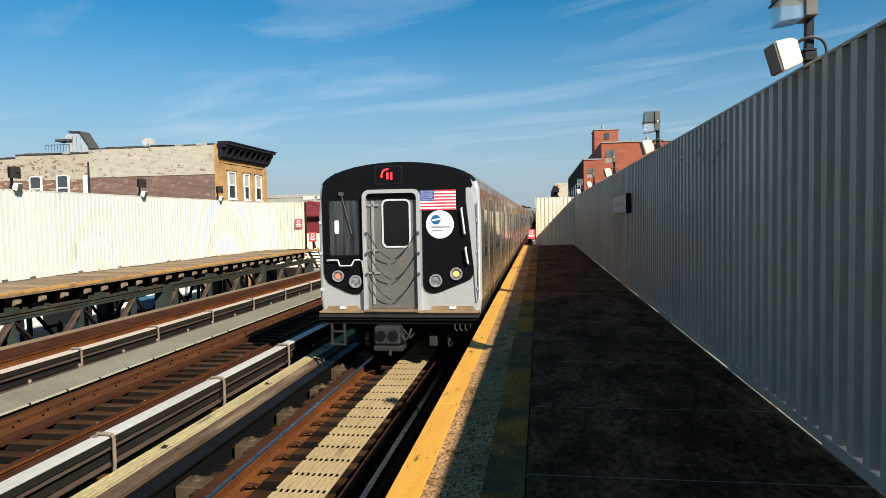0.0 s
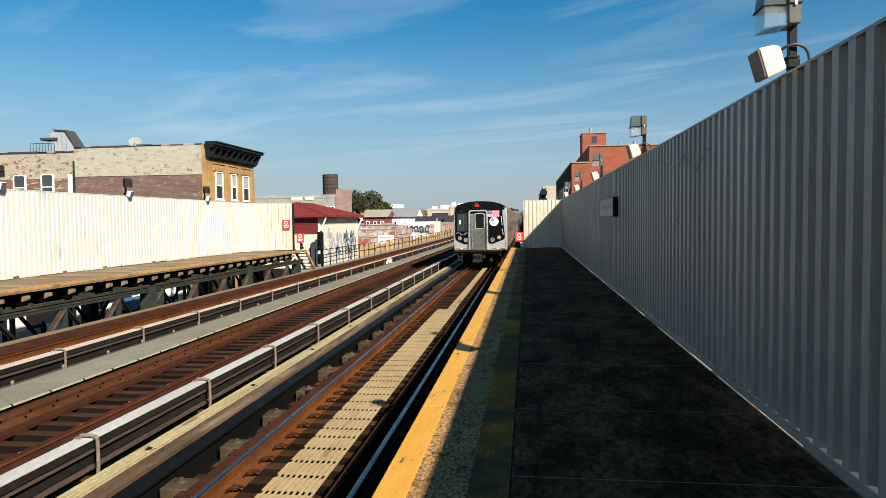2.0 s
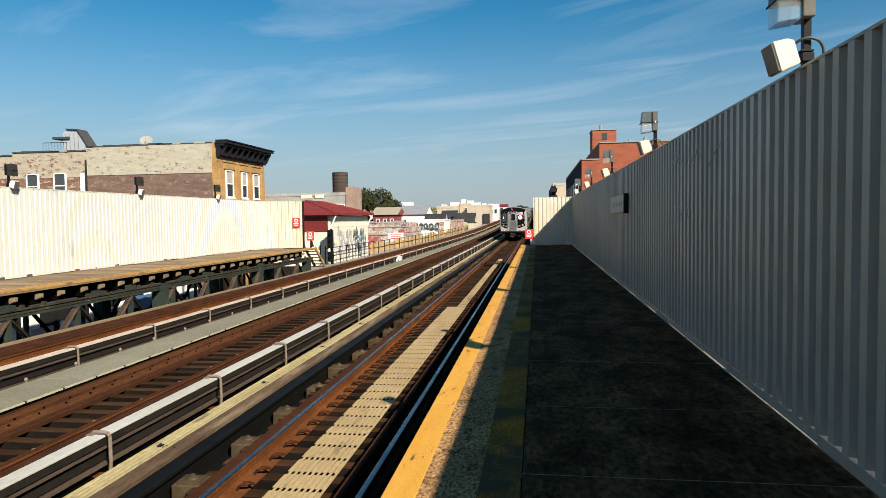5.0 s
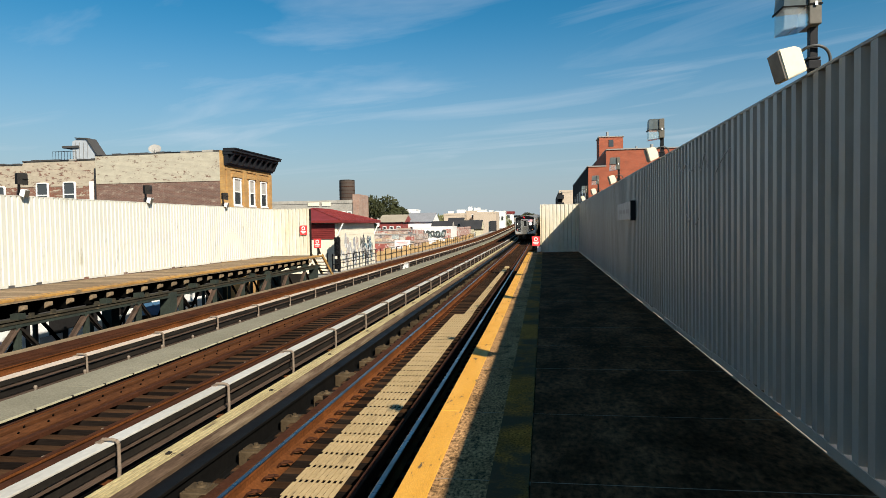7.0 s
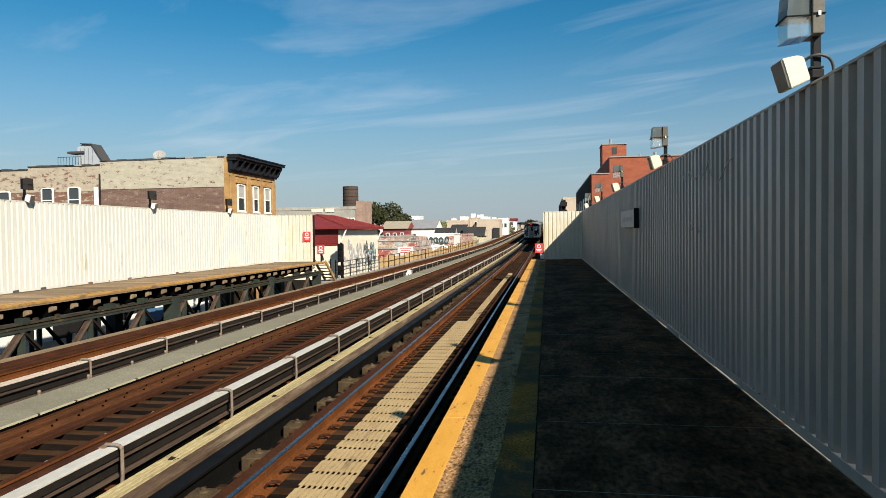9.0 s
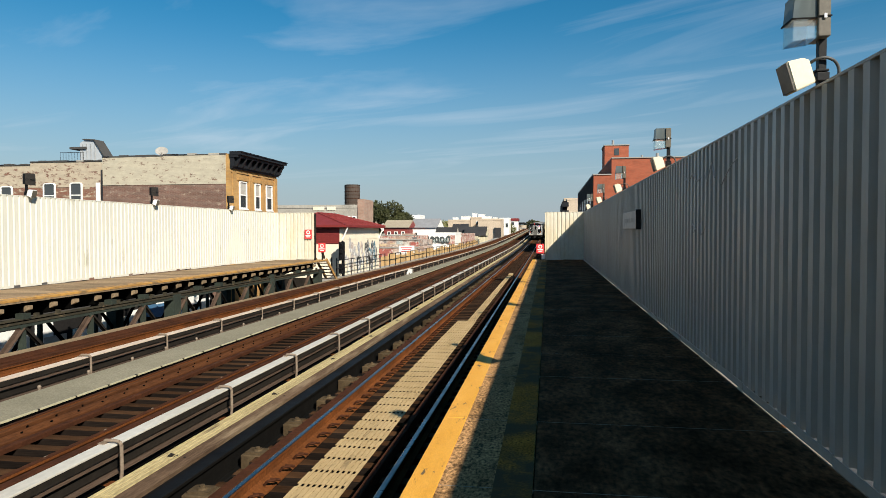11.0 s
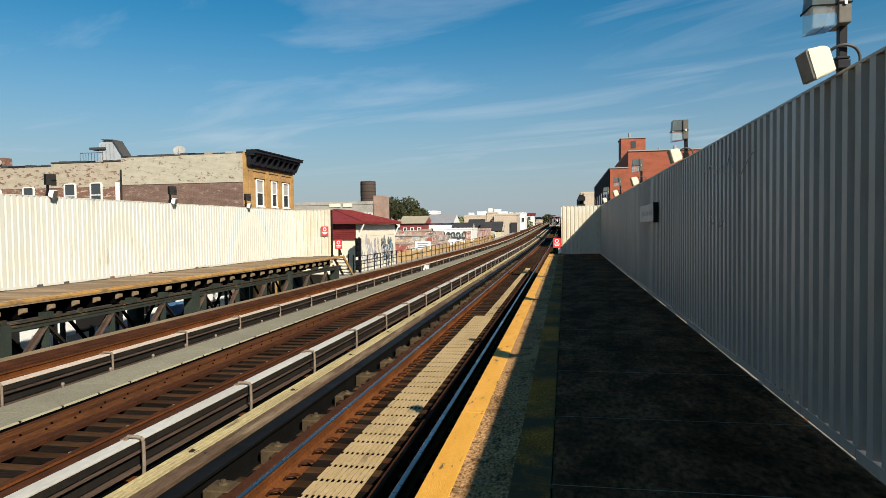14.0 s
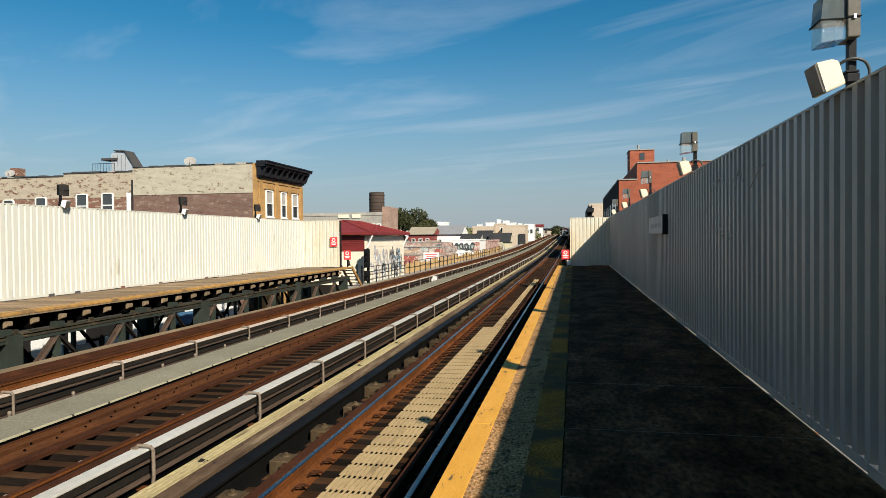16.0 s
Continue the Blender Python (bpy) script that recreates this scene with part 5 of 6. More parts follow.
# ---- distance ----
def plain_house(name, label, x0, x1, y0, y1, z, wall, roof=TAR, parapet=0.35, wins=(), gable=0.0, cat="building", extra=None):
    """A building with walls, roof, parapet and windows: wins rows are (face, along, sill, width, height)."""
    t = thing(name, label, cat)
    part("wall", boxed(x0, x1, y0, y1, GROUND, z), wall, t)
    if gable:
        bm = bmesh.new()
        ym = (y0 + y1) / 2
        v = [(y0 - 0.3, z), (y1 + 0.3, z), (ym, z + gable)]
        a = [bm.verts.new((x0 - 0.25, p, q)) for p, q in v]
        b = [bm.verts.new((x1 + 0.25, p, q)) for p, q in v]
        bm.faces.new(a)
        bm.faces.new(b[::-1])
        for i in range(3):
            j = (i + 1) % 3
            bm.faces.new((a[i], b[i], b[j], a[j]))
        part("roof", bm, roof, t)
        g = bmesh.new()
        vv = [g.verts.new((x1 + 0.255, p, q)) for p, q in ((y0 + 0.05, z), (y1 - 0.05, z), (ym, z + gable * 0.86))]
        ww = [g.verts.new((x1 + 0.27, p, q)) for p, q in ((y0 + 0.05, z), (y1 - 0.05, z), (ym, z + gable * 0.86))]
        g.faces.new(vv)
        g.faces.new(ww[::-1])
        for i in range(3):
            g.faces.new((vv[i], ww[i], ww[(i + 1) % 3], vv[(i + 1) % 3]))
        part("gable_wall", g, wall, t)
    else:
        part("roof", boxed(x0 + 0.25, x1 - 0.25, y0 + 0.25, y1 - 0.25, z + 0.001, z + 0.08), roof, t)
        pp = bmesh.new()
        for b in ((x0 - 0.05, x1 + 0.05, y0 - 0.05, y0 + 0.25), (x0 - 0.05, x1 + 0.05, y1 - 0.25, y1 + 0.05), (x0 - 0.05, x0 + 0.25, y0 + 0.25, y1 - 0.25), (x1 - 0.25, x1 + 0.05, y0 + 0.25, y1 - 0.25)):
            box(pp, *b, z + 0.001, z + parapet)
        part("parapet", pp, wall, t)
    for face, u, zs, w, h in wins:
        m = pose(u, y0 - 0.02, zs) if face == "s" else pose(x1 + 0.02, u, zs, 0, 0, 90) if face == "e" else pose(x0 - 0.02, u, zs, 0, 0, -90)
        o = at(new("window"), m)
        o.parent = t
        part("window_frame", ring_plate(bmesh.new(), round_rect(-w / 2, w / 2, 0, h, 0.02, 1), round_rect(-w / 2 + 0.1, w / 2 - 0.1, 0.1, h - 0.1, 0.02, 1), -0.05, 0.04), WHITE_PAINT, o)
        part("pane", boxed(-w / 2 + 0.09, w / 2 - 0.09, -0.01, 0.01, 0.09, h - 0.09), GLASS, o)
    return t


grey = plain_house("grey_building", "grey rendered building with a patched parapet", -46, -20.0, 70.7, 74.5, 4.1, STUCCO, wins=[("s", x, 2.2, 0.5, 1.0) for x in (-21.0, -21.7)])
part("brick_front", boxed(-20.6, -19.9, 70.6, 74.6, GROUND, 5.05), PINK_BRICK, grey, "pinkish brick front")
for x, w in ((-25.7, 1.3), (-24.1, 1.0)):
    part("patch", boxed(x, x + w, 70.62, 70.645, 3.85, 4.25), SHED_WHITE, grey)

tank = thing("water_tank", "dark weathered rooftop water tank on short legs", "water tank", "", "", pose(-21.85, 72.8, 0))
TANKWOOD = material("weathered tank staves", (0.075, 0.052, 0.038), (0.038, 0.028, 0.022), rough=0.9, scale=1.2, fine=10, bump=0.4, stretch=(1, 1, 0.2), wear=((0.40, 0.38, 0.34), 0.62, 0.7, 1.6))
for i in range(24):
    a = math.tau * i / 24
    part("stave", boxed(0.80, 0.86, -0.112, 0.112, 4.5, 6.7), TANKWOOD, tank).matrix_basis = Matrix.Rotation(a, 4, "Z")
part("core", rod(bmesh.new(), (0, 0, 4.48), (0, 0, 6.66), 0.81, 24), TANKWOOD, tank)
part("lid", rod(bmesh.new(), (0, 0, 6.7), (0, 0, 6.78), 0.9, 24, 0.8), TAR, tank)
for z in (4.8, 5.2, 5.6, 6.0, 6.4):
    part("hoop", ring_plate(bmesh.new(), [(0.885 * math.cos(math.tau * k / 24), 0.885 * math.sin(math.tau * k / 24)) for k in range(24)], [(0.86 * math.cos(math.tau * k / 24), 0.86 * math.sin(math.tau * k / 24)) for k in range(24)], -0.02, 0.02), RUST_DARK, tank).matrix_basis = pose(0, 0, z, 90)
for x, y in ((-0.5, -0.5), (0.5, -0.5), (0.5, 0.5), (-0.5, 0.5)):
    part("leg", boxed(x - 0.08, x + 0.08, y - 0.08, y + 0.08, 4.18, 4.48), FIXTURE_DARK, tank)

GABLE_DARK = material("dark roof shingles", (0.030, 0.030, 0.032), (0.045, 0.044, 0.044), rough=0.9, spec=0.1, scale=0.6, fine=6, bump=0.2, coords="World")
PALE_ROOF = material("pale tan shingles", (0.34, 0.29, 0.21), (0.26, 0.215, 0.15), rough=0.9, scale=0.6, fine=6, bump=0.2, coords="World")
SLATE = material("grey roof sheets", (0.24, 0.24, 0.245), (0.19, 0.19, 0.195), rough=0.8, scale=0.6, fine=6, bump=0.2, coords="World")
RED_WALL = material("red painted siding", (0.22, 0.040, 0.032), (0.17, 0.031, 0.026), rough=0.8, scale=0.8, fine=8, bump=0.1, coords="World")
BEIGE = material("beige factory render", (0.52, 0.42, 0.31), (0.42, 0.335, 0.25), rough=0.9, scale=0.25, fine=4, bump=0.1, coords="World")
plain_house("red_house", "red sided house with a pale pitched roof", -25.0, -21.3, 100, 106, 2.1, RED_WALL, PALE_ROOF, gable=1.2, wins=[("s", x, 0.6, 0.6, 0.9) for x in (-24.2, -23.1, -22.0)])
plain_house("white_house", "white house with a grey pitched roof", -21.6, -17.6, 104, 111, 2.1, WHITE_PAINT, SLATE, gable=1.5, wins=[("s", x, 0.4, 0.6, 1.0) for x in (-20.8, -19.2)])

# low roofs with painted parapets beside the line
PAINTED = []
for c, o, w in (((0.42, 0.30, 0.23), (0.30, 0.20, 0.15), (0.55, 0.48, 0.42)), ((0.50, 0.43, 0.37), (0.32, 0.21, 0.16), (0.16, 0.15, 0.15)), ((0.34, 0.19, 0.15), (0.50, 0.43, 0.37), (0.32, 0.09, 0.065))):
    PAINTED.append(material("tag-covered wall", c, o, rough=0.85, scale=1.5, fine=5, bump=0.05, spread=0.12, coords="World", grain=0.6, wear=(w, 0.54, 0.57, 2.2)))
DABS = [material("sprayed panel", c, tuple(0.7 * v for v in c), rough=0.8, scale=1.2, fine=6, bump=0.03, coords="World", wear=(w, 0.55, 0.62, 2.4)) for c, w in (
    ((0.60, 0.55, 0.48), (0.30, 0.20, 0.15)), ((0.40, 0.28, 0.21), (0.55, 0.48, 0.40)), ((0.54, 0.45, 0.38), (0.34, 0.22, 0.17)), ((0.14, 0.13, 0.13), (0.50, 0.47, 0.44)),
    ((0.38, 0.42, 0.40), (0.60, 0.56, 0.50)), ((0.58, 0.44, 0.28), (0.36, 0.25, 0.17)), ((0.36, 0.10, 0.075), (0.56, 0.48, 0.42)))]
dab = random.Random(17)
for i, (x0, x1, y0, z) in enumerate(((-36, -13.0, 66.0, -0.75), (-34, -14.8, 76.0, -0.1), (-33, -16.9, 86.0, 0.35))):
    b = plain_house("low_building", "low roof behind a graffiti-covered parapet", x0, x1, y0, y0 + 8.5, z, PAINTED[i], parapet=0.6)
    part("coping", boxed(x0 - 0.06, x1 + 0.08, y0 - 0.12, y0 + 0.3, z + 0.601, z + 0.68), SIDEWALK, b)
    x = x1 - 0.1
    while x > x1 - 12:
        w = dab.uniform(0.5, 1.7)
        z0 = z - dab.uniform(0.1, 0.9)
        part("sprayed_panel", boxed(x - w, x - 0.02, y0 - 0.10, y0 - 0.055, z0, z + dab.uniform(0.1, 0.56)), dab.choice(DABS), b)
        x -= w * dab.uniform(0.9, 1.3)
    for k in range(6):
        xr = x0 + 4 + k * (x1 - x0 - 5) / 6
        part("roof_box", boxed(xr, xr + 1.1 + 0.3 * (k % 3), y0 + 3, y0 + 4.2, z, z + 0.75 + 0.12 * (k % 2)), (STUCCO, DABS[0], DABS[1])[k % 3], b)
tag = plain_house("painted_workshop", "white workshop wall with large black painted shapes", -17.6, -12.9, 93, 99, 1.15, WHITE_PAINT, parapet=0.2)
INK = material("black spray paint", (0.03, 0.035, 0.035), (0.06, 0.07, 0.065), rough=0.6, scale=2, fine=8, bump=0.0)
TEAL = material("pale teal spray paint", (0.20, 0.27, 0.26), (0.32, 0.36, 0.34), rough=0.6, scale=2, fine=8, bump=0.0)
rnd = random.Random(8)
for k in range(13):
    w, h = rnd.uniform(0.28, 0.5), rnd.uniform(0.4, 0.72)
    if k % 3 == 0:
        sh = ring_plate(bmesh.new(), round_rect(-w, w, -h, h, 0.24), round_rect(-w * 0.5, w * 0.55, -h * 0.55, h * 0.5, 0.1), -0.02, 0.0)
    else:
        n = rnd.randint(5, 8)
        sh = plate(bmesh.new(), [(w * rnd.uniform(0.35, 0.9) * math.cos(math.tau * q / n), h * rnd.uniform(0.4, 0.95) * math.sin(math.tau * q / n)) for q in range(n)], -0.02, 0.0)
    at(part("painted_shape", sh, INK if k % 3 < 2 else TEAL, tag), pose(-17.1 + 0.26 * k, 92.94 - 0.004 * k, 0.28 + rnd.uniform(-0.12, 0.12), 0, rnd.uniform(-25, 25), 0))
hut = plain_house("roof_hut", "small hut with a dark pitched roof", -16.6, -13.9, 99.5, 102, 1.35, STUCCO, GABLE_DARK, gable=0.8)
part("red_tag", boxed(-14.0, -12.95, 92.92, 92.94, -0.3, 0.95), PAINTED[2], tag)
plain_house("tagged_building", "red tag-covered low building beside the line", -13.4, -12.9, 100, 118, 0.9, PAINTED[2], parapet=0.3)

# factories and houses farther off
CREAM_RENDER = material("cream house render", (0.56, 0.50, 0.34), (0.48, 0.42, 0.28), rough=0.9, scale=0.5, fine=5, bump=0.1, coords="World")
plain_house("factory", "beige factory block with a flat roof", -25.5, -20.2, 170, 182, 4.0, BEIGE, parapet=0.5, wins=[("s", x, 0.8, 1.2, 1.5) for x in (-24.3, -22.3)])
plain_house("factory", "stepped beige factory block", -20.1, -16.6, 174, 186, 4.9, BEIGE, parapet=0.3, wins=[("s", -18.3, 3.0, 0.9, 1.2)])
plain_house("factory", "tall plain beige factory block with a dark side", -17.6, -11.9, 168, 180, 4.2, BEIGE, parapet=0.5)
part("dark_bay", boxed(-13.4, -11.8, 167.6, 167.9, GROUND, 2.4), GABLE_DARK, bpy.data.objects["factory.002"])
for x, y, w, z in ((-24.6, 172, 1.2, 5.0), (-22.6, 174, 2.2, 5.4), (-19.9, 176, 1.0, 6.2), (-18.4, 177, 1.6, 5.9), (-16.9, 171, 2.4, 5.2), (-14.0, 172, 1.0, 5.0)):
    plain_house("roof_shed", "small white shed on the factory roof", x, x + w, y, y + 2.5, z, WHITE_PAINT, parapet=0.12)
plain_house("dark_roofed_house", "pale house with a dark gabled roof", -20.2, -17.2, 140, 147, 1.4, CREAM_RENDER, GABLE_DARK, gable=1.7)
plain_house("dark_roofed_house", "cream house with a dark gabled roof beside the line", -17.0, -12.9, 136, 143, 0.6, CREAM_RENDER, GABLE_DARK, gable=1.9, wins=[("s", x, -1.2, 0.8, 1.2) for x in (-16, -14.4)])
plain_house("cream_building", "long cream building with a row of windows", -27.5, -19.0, 126, 134, 0.75, CREAM_RENDER, parapet=0.5, wins=[("s", x, -1.0, 0.9, 1.1) for x in (-26, -24, -22, -20.4)])
plain_house("cream_building", "cream workshop beside the line", -18.8, -13.6, 122, 130, 0.2, CREAM_RENDER, parapet=0.4, wins=[("s", x, -1.3, 0.9, 1.1) for x in (-17.5, -15.5)])
plain_house("plywood_shed", "tan boarded shed beside the line", -15.0, -12.8, 112, 118, -0.3, PLY, parapet=0.2)
plain_house("white_block", "white block beside the line", -14.8, -11.9, 205, 214, 5.3, WHITE_PAINT, parapet=0.3, wins=[("s", -13.8, 2.6, 0.9, 1.4), ("s", -12.6, 2.6, 0.9, 1.4)])
plain_house("brick_block", "brown block beside the line", -17.6, -14.9, 210, 220, 4.6, PINK_BRICK, parapet=0.3)
rnd = random.Random(11)
for i in range(34):
    d = rnd.uniform(240, 620)
    u = rnd.uniform(-0.30, -0.045)
    w, h = rnd.uniform(8, 20), 1.53 + d * rnd.uniform(-0.004, 0.017)
    plain_house("distant_building", "distant pale city building", u * d - w / 2, u * d + w / 2, d, d + 12, h, rnd.choice((BEIGE, WHITE_PAINT, STUCCO, PINK_BRICK)), parapet=0.6,
                wins=[("s", u * d - w / 2 + 2 + 3 * k, h - 3, 1.2, 1.7) for k in range(int(w / 3))])
plain_house("distant_tower", "distant pale apartment tower", -66, -58, 300, 312, 8.4, WHITE_PAINT, parapet=0.6)
plain_house("distant_tower", "distant pale apartment tower", -77, -72, 330, 340, 7.6, STUCCO, parapet=0.6)

# next station
ns = thing("distant_station", "next station with dark canopies over the line", "station")
part("canopy", boxed(-15.5, -10.5, 300, 350, 5.0, 5.4), CORNICE, ns)
part("canopy", boxed(-2.2, 4.0, 300, 350, 5.0, 5.4), CORNICE, ns)
part("platform_deck", boxed(-15.5, -11.6, 296, 352, 2.6, 3.1), SIDEWALK, ns)
part("platform_deck", boxed(-1.4, 4.0, 296, 352, 2.6, 3.1), SIDEWALK, ns)
for y in (302, 315, 330, 345):
    for x in (-13.5, 1.5):
        part("canopy_post", boxed(x - 0.15, x + 0.15, y - 0.15, y + 0.15, 3.1, 5.0), CORNICE, ns)
part("house", boxed(-18.5, -13.0, 288, 296, GROUND, 6.0), WHITE_PAINT, ns)
part("house_roof", boxed(-18.9, -12.6, 287.6, 296.4, 6.001, 7.0), RED_ROOF, ns)
for x in (-17.3, -15.2):
    part("house_window", boxed(x - 0.5, x + 0.7, 287.94, 287.99, 4.0, 5.4), GLASS, ns)

# ---- red building beyond the near screen ----
rb = thing("red_apartment_building", "stepped orange-red brick apartment building with pale copings", "building")
part("lower_block", boxed(5.2, 7.25, 80, 120, GROUND, 8.05), RED_BRICK, rb)
part("upper_block", boxed(7.25, 32, 80.02, 118, GROUND, 9.95), RED_BRICK, rb)
part("tower", boxed(8.66, 12.32, 107.4, 112.2, 9.5, 14.85), RED_BRICK, rb)
part("coping", boxed(5.1, 7.24, 79.9, 120.1, 8.051, 8.17), SIDEWALK, rb)
part("coping", boxed(7.24, 32.1, 79.9, 118.1, 9.951, 10.07), SIDEWALK, rb)
part("coping", boxed(8.54, 12.44, 107.28, 112.32, 14.851, 14.98), SIDEWALK, rb)
part("tower_window", boxed(10.13, 10.86, 107.35, 107.39, 13.35, 14.4), GLASS, rb)
part("roof_vent", rod(bmesh.new(), (10.0, 108.2, 14.9), (10.0, 108.2, 15.75), 0.2, 10), GALV, rb)
part("roof_vent", rod(bmesh.new(), (11.2, 84, 10.0), (11.2, 84, 10.7), 0.14, 10), GALV, rb)
part("roof_vent", rod(bmesh.new(), (13.0, 84, 10.0), (13.0, 84, 10.9), 0.2, 10), GALV, rb)
for y in (84, 90, 96, 102, 108, 114):
    for z in (1.2, 4.2):
        w = at(new("window"), pose(5.08, y, z, 0, 0, -90))
        w.parent = rb
        part("pane", boxed(-0.9, 0.9, -0.02, 0.01, 0, 1.7), GLASS, w)
        part("sill", boxed(-1.0, 1.0, -0.12, -0.021, -0.1, -0.01), SIDEWALK, w)
    part("balcony", boxed(4.3, 5.09, y - 1.4, y + 1.4, 3.3, 4.0), CORNICE, rb)
# Thin near-black sheet over the brick, painting the shade of this side.
part("dark_side", boxed(5.1, 5.19, 80.1, 120, GROUND, 8.0), DARK_WALL, rb, "dark sheet standing in for shade on the side wall")
ap = plain_house("apartment_block", "beige apartment block with dark balconies", 4.1, 5.7, 150, 160, 8.3, BEIGE, parapet=0.4)
# Stair part drawn out to y 186 so that its shadow reaches the train.
part("dark_stair", boxed(3.2, 4.09, 150.2, 186, GROUND, 8.2), DARK_WALL, ap)
# Unseen block, added beside the line to cast shadow on the train.
plain_house("apartment_block", "unseen beige apartment block added to shade the train", 4.3, 12.0, 187, 236, 10.2, BEIGE, parapet=0.4, wins=[("w", y, z, 1.2, 1.6) for y in range(190, 235, 6) for z in (4.4, 7.4)])
for z in (1.8, 3.5, 5.2, 6.9):
    part("balcony", boxed(2.9, 4.4, 149.0, 149.94, z, z + 0.9), CORNICE, ap)


# ---- trees ----
def tree(m, height, spread, leaves, seed, mat, label, leaf=1.0):
    t = thing("tree", label, "tree", "street trees", "", m)
    rnd = random.Random(seed)
    tr = bmesh.new()
    rod(tr, (0, 0, 0), (0.1, 0.05, height * 0.45), 0.26, 9, 0.17)
    lobes = []
    for i in range(9):
        a, r, z = rnd.uniform(0, math.tau), spread * rnd.uniform(0.15, 0.62), height * rnd.uniform(0.52, 0.88)
        p = Vector((r * math.cos(a), r * math.sin(a), z))
        rod(tr, (0.08, 0.04, height * rnd.uniform(0.3, 0.45)), p, 0.09, 6, 0.025)
        lobes.append((p, spread * rnd.uniform(0.28, 0.48)))
    part("trunk", tr, BARK, t)
    verts, faces = [], []
    for i in range(leaves):
        c, r = rnd.choice(lobes)
        d = Vector((rnd.gauss(0, 1), rnd.gauss(0, 1), rnd.gauss(0, 0.85))).normalized() * r * rnd.uniform(0.55, 1.08)
        p = c + d
        u = Vector((rnd.gauss(0, 1), rnd.gauss(0, 1), rnd.gauss(0, 1))).normalized()
        v = u.orthogonal().normalized()
        s = leaf * rnd.uniform(0.14, 0.30)
        k = len(verts)
        verts += [p - u * s, p - v * s * 0.6, p + u * s, p + v * s * 0.6]
        faces.append((k, k + 1, k + 2, k + 3))
    me = bpy.data.meshes.new("crown")
    me.from_pydata(verts, [], faces)
    me.materials.append(mat)
    part("crown", me, None, t)


for i, (x, y, h, s) in enumerate(((-29.7, 112, 14.0, 4.2), (-26.8, 114, 13.6, 4.4), (-23.8, 110, 12.0, 3.8), (-33.0, 118, 14.6, 4.4))):
    tree(pose(x, y, GROUND), h, s, 9000, 20 + i, LEAF, "dense green street tree")
tree(pose(-31.0, 192, GROUND), 12.2, 4.6, 4200, 31, LEAF_PALE, "yellowing tree with a round crown", 1.5)
tree(pose(-15.5, 232, GROUND), 13.6, 4.6, 2600, 32, LEAF_PALE, "yellowing tree beside the distant line", 1.7)
tree(pose(-6.0, 372, GROUND), 14.0, 8.0, 3600, 33, LEAF, "dark trees beyond the next station", 2.6)


# ---- the train ----
# Golden tone and vertical streaks put reflected light into the steel's colour.
STAINLESS = material("brushed stainless steel", (0.62, 0.48, 0.31), (0.30, 0.23, 0.15), rough=0.27, metal=0.86, scale=1.2, fine=30, bump=0.05, stretch=(1, 1.6, 0.3), grain=0.3, spread=0.35)
SIDE_DOOR = material("side door steel", (0.26, 0.20, 0.13), (0.12, 0.092, 0.06), rough=0.25, metal=0.75, scale=1.5, fine=25, bump=0.04, stretch=(1, 1.6, 0.3), grain=0.3)
MASK_WHITE = material("silver-white cab mask", (0.53, 0.52, 0.50), (0.44, 0.43, 0.405), rough=0.33, metal=0.4, scale=1.2, fine=14, bump=0.01, grain=0.08)
MASK_BLACK = material("black cab mask", (0.004, 0.004, 0.0045), (0.006, 0.006, 0.0065), rough=0.25, scale=3, fine=20, bump=0.02, grain=0.2, spec=0.10)
CAB_GLASS = material("dark cab glass", (0.008, 0.009, 0.009), (0.045, 0.047, 0.043), rough=0.08, scale=2.2, fine=6, bump=0.0, stretch=(7, 1, 0.25), spec=0.8, spread=0.25)
END_GLASS = material("black end door glass", (0.006, 0.006, 0.006), (0.010, 0.010, 0.010), rough=0.05, scale=2.0, fine=6, bump=0.0, spec=0.22)
CHROME = material("bright steel", (0.74, 0.73, 0.70), (0.60, 0.59, 0.56), rough=0.3, metal=0.3, scale=6, fine=30, bump=0.02, grain=0.2)
DOOR_STEEL = material("grey end door steel", (0.225, 0.21, 0.18), (0.14, 0.13, 0.11), rough=0.4, metal=0.5, scale=2, fine=20, bump=0.04, grain=0.3)
ROOF_GREY = material("grimy car roof", (0.20, 0.19, 0.18), (0.12, 0.115, 0.11), rough=0.7, scale=0.8, fine=10, bump=0.2, grain=0.4)
UNDER = material("black underframe", (0.006, 0.0055, 0.005), (0.004, 0.0036, 0.0033), rough=0.8, scale=3, fine=20, bump=0.3, spec=0.1)
TREAD = material("cast coupler steel", (0.019, 0.017, 0.0145), (0.008, 0.007, 0.006), rough=0.75, metal=0.1, scale=4, fine=25, bump=0.2)
RED_LED = glow("red display", (0.95, 0.02, 0.03), 1.6)
TAIL = glow("red tail lamp", (0.80, 0.13, 0.06), 0.5)
AMBER = glow("amber marker lamp", (0.95, 0.30, 0.05), 1.0)
HEADLAMP = material("chrome headlamp bowl", (0.55, 0.55, 0.53), (0.06, 0.06, 0.06), rough=0.14, metal=0.6, scale=16, fine=60, bump=0.5, spread=0.3)
FLAG_RED = material("red stripe", (0.55, 0.04, 0.06), rough=0.5, scale=4, fine=20, bump=0.0)
FLAG_BLUE = material("blue canton", (0.045, 0.07, 0.26), rough=0.5, scale=4, fine=20, bump=0.0)
LOGO_BLUE = material("blue roundel", (0.02, 0.12, 0.34), rough=0.4, scale=4, fine=20, bump=0.0)
GOLD = material("tan sill edge", (0.30, 0.19, 0.09), (0.12, 0.08, 0.045), rough=0.6, scale=3, fine=20, bump=0.1)
CAR, HALF = 18.35, 1.47


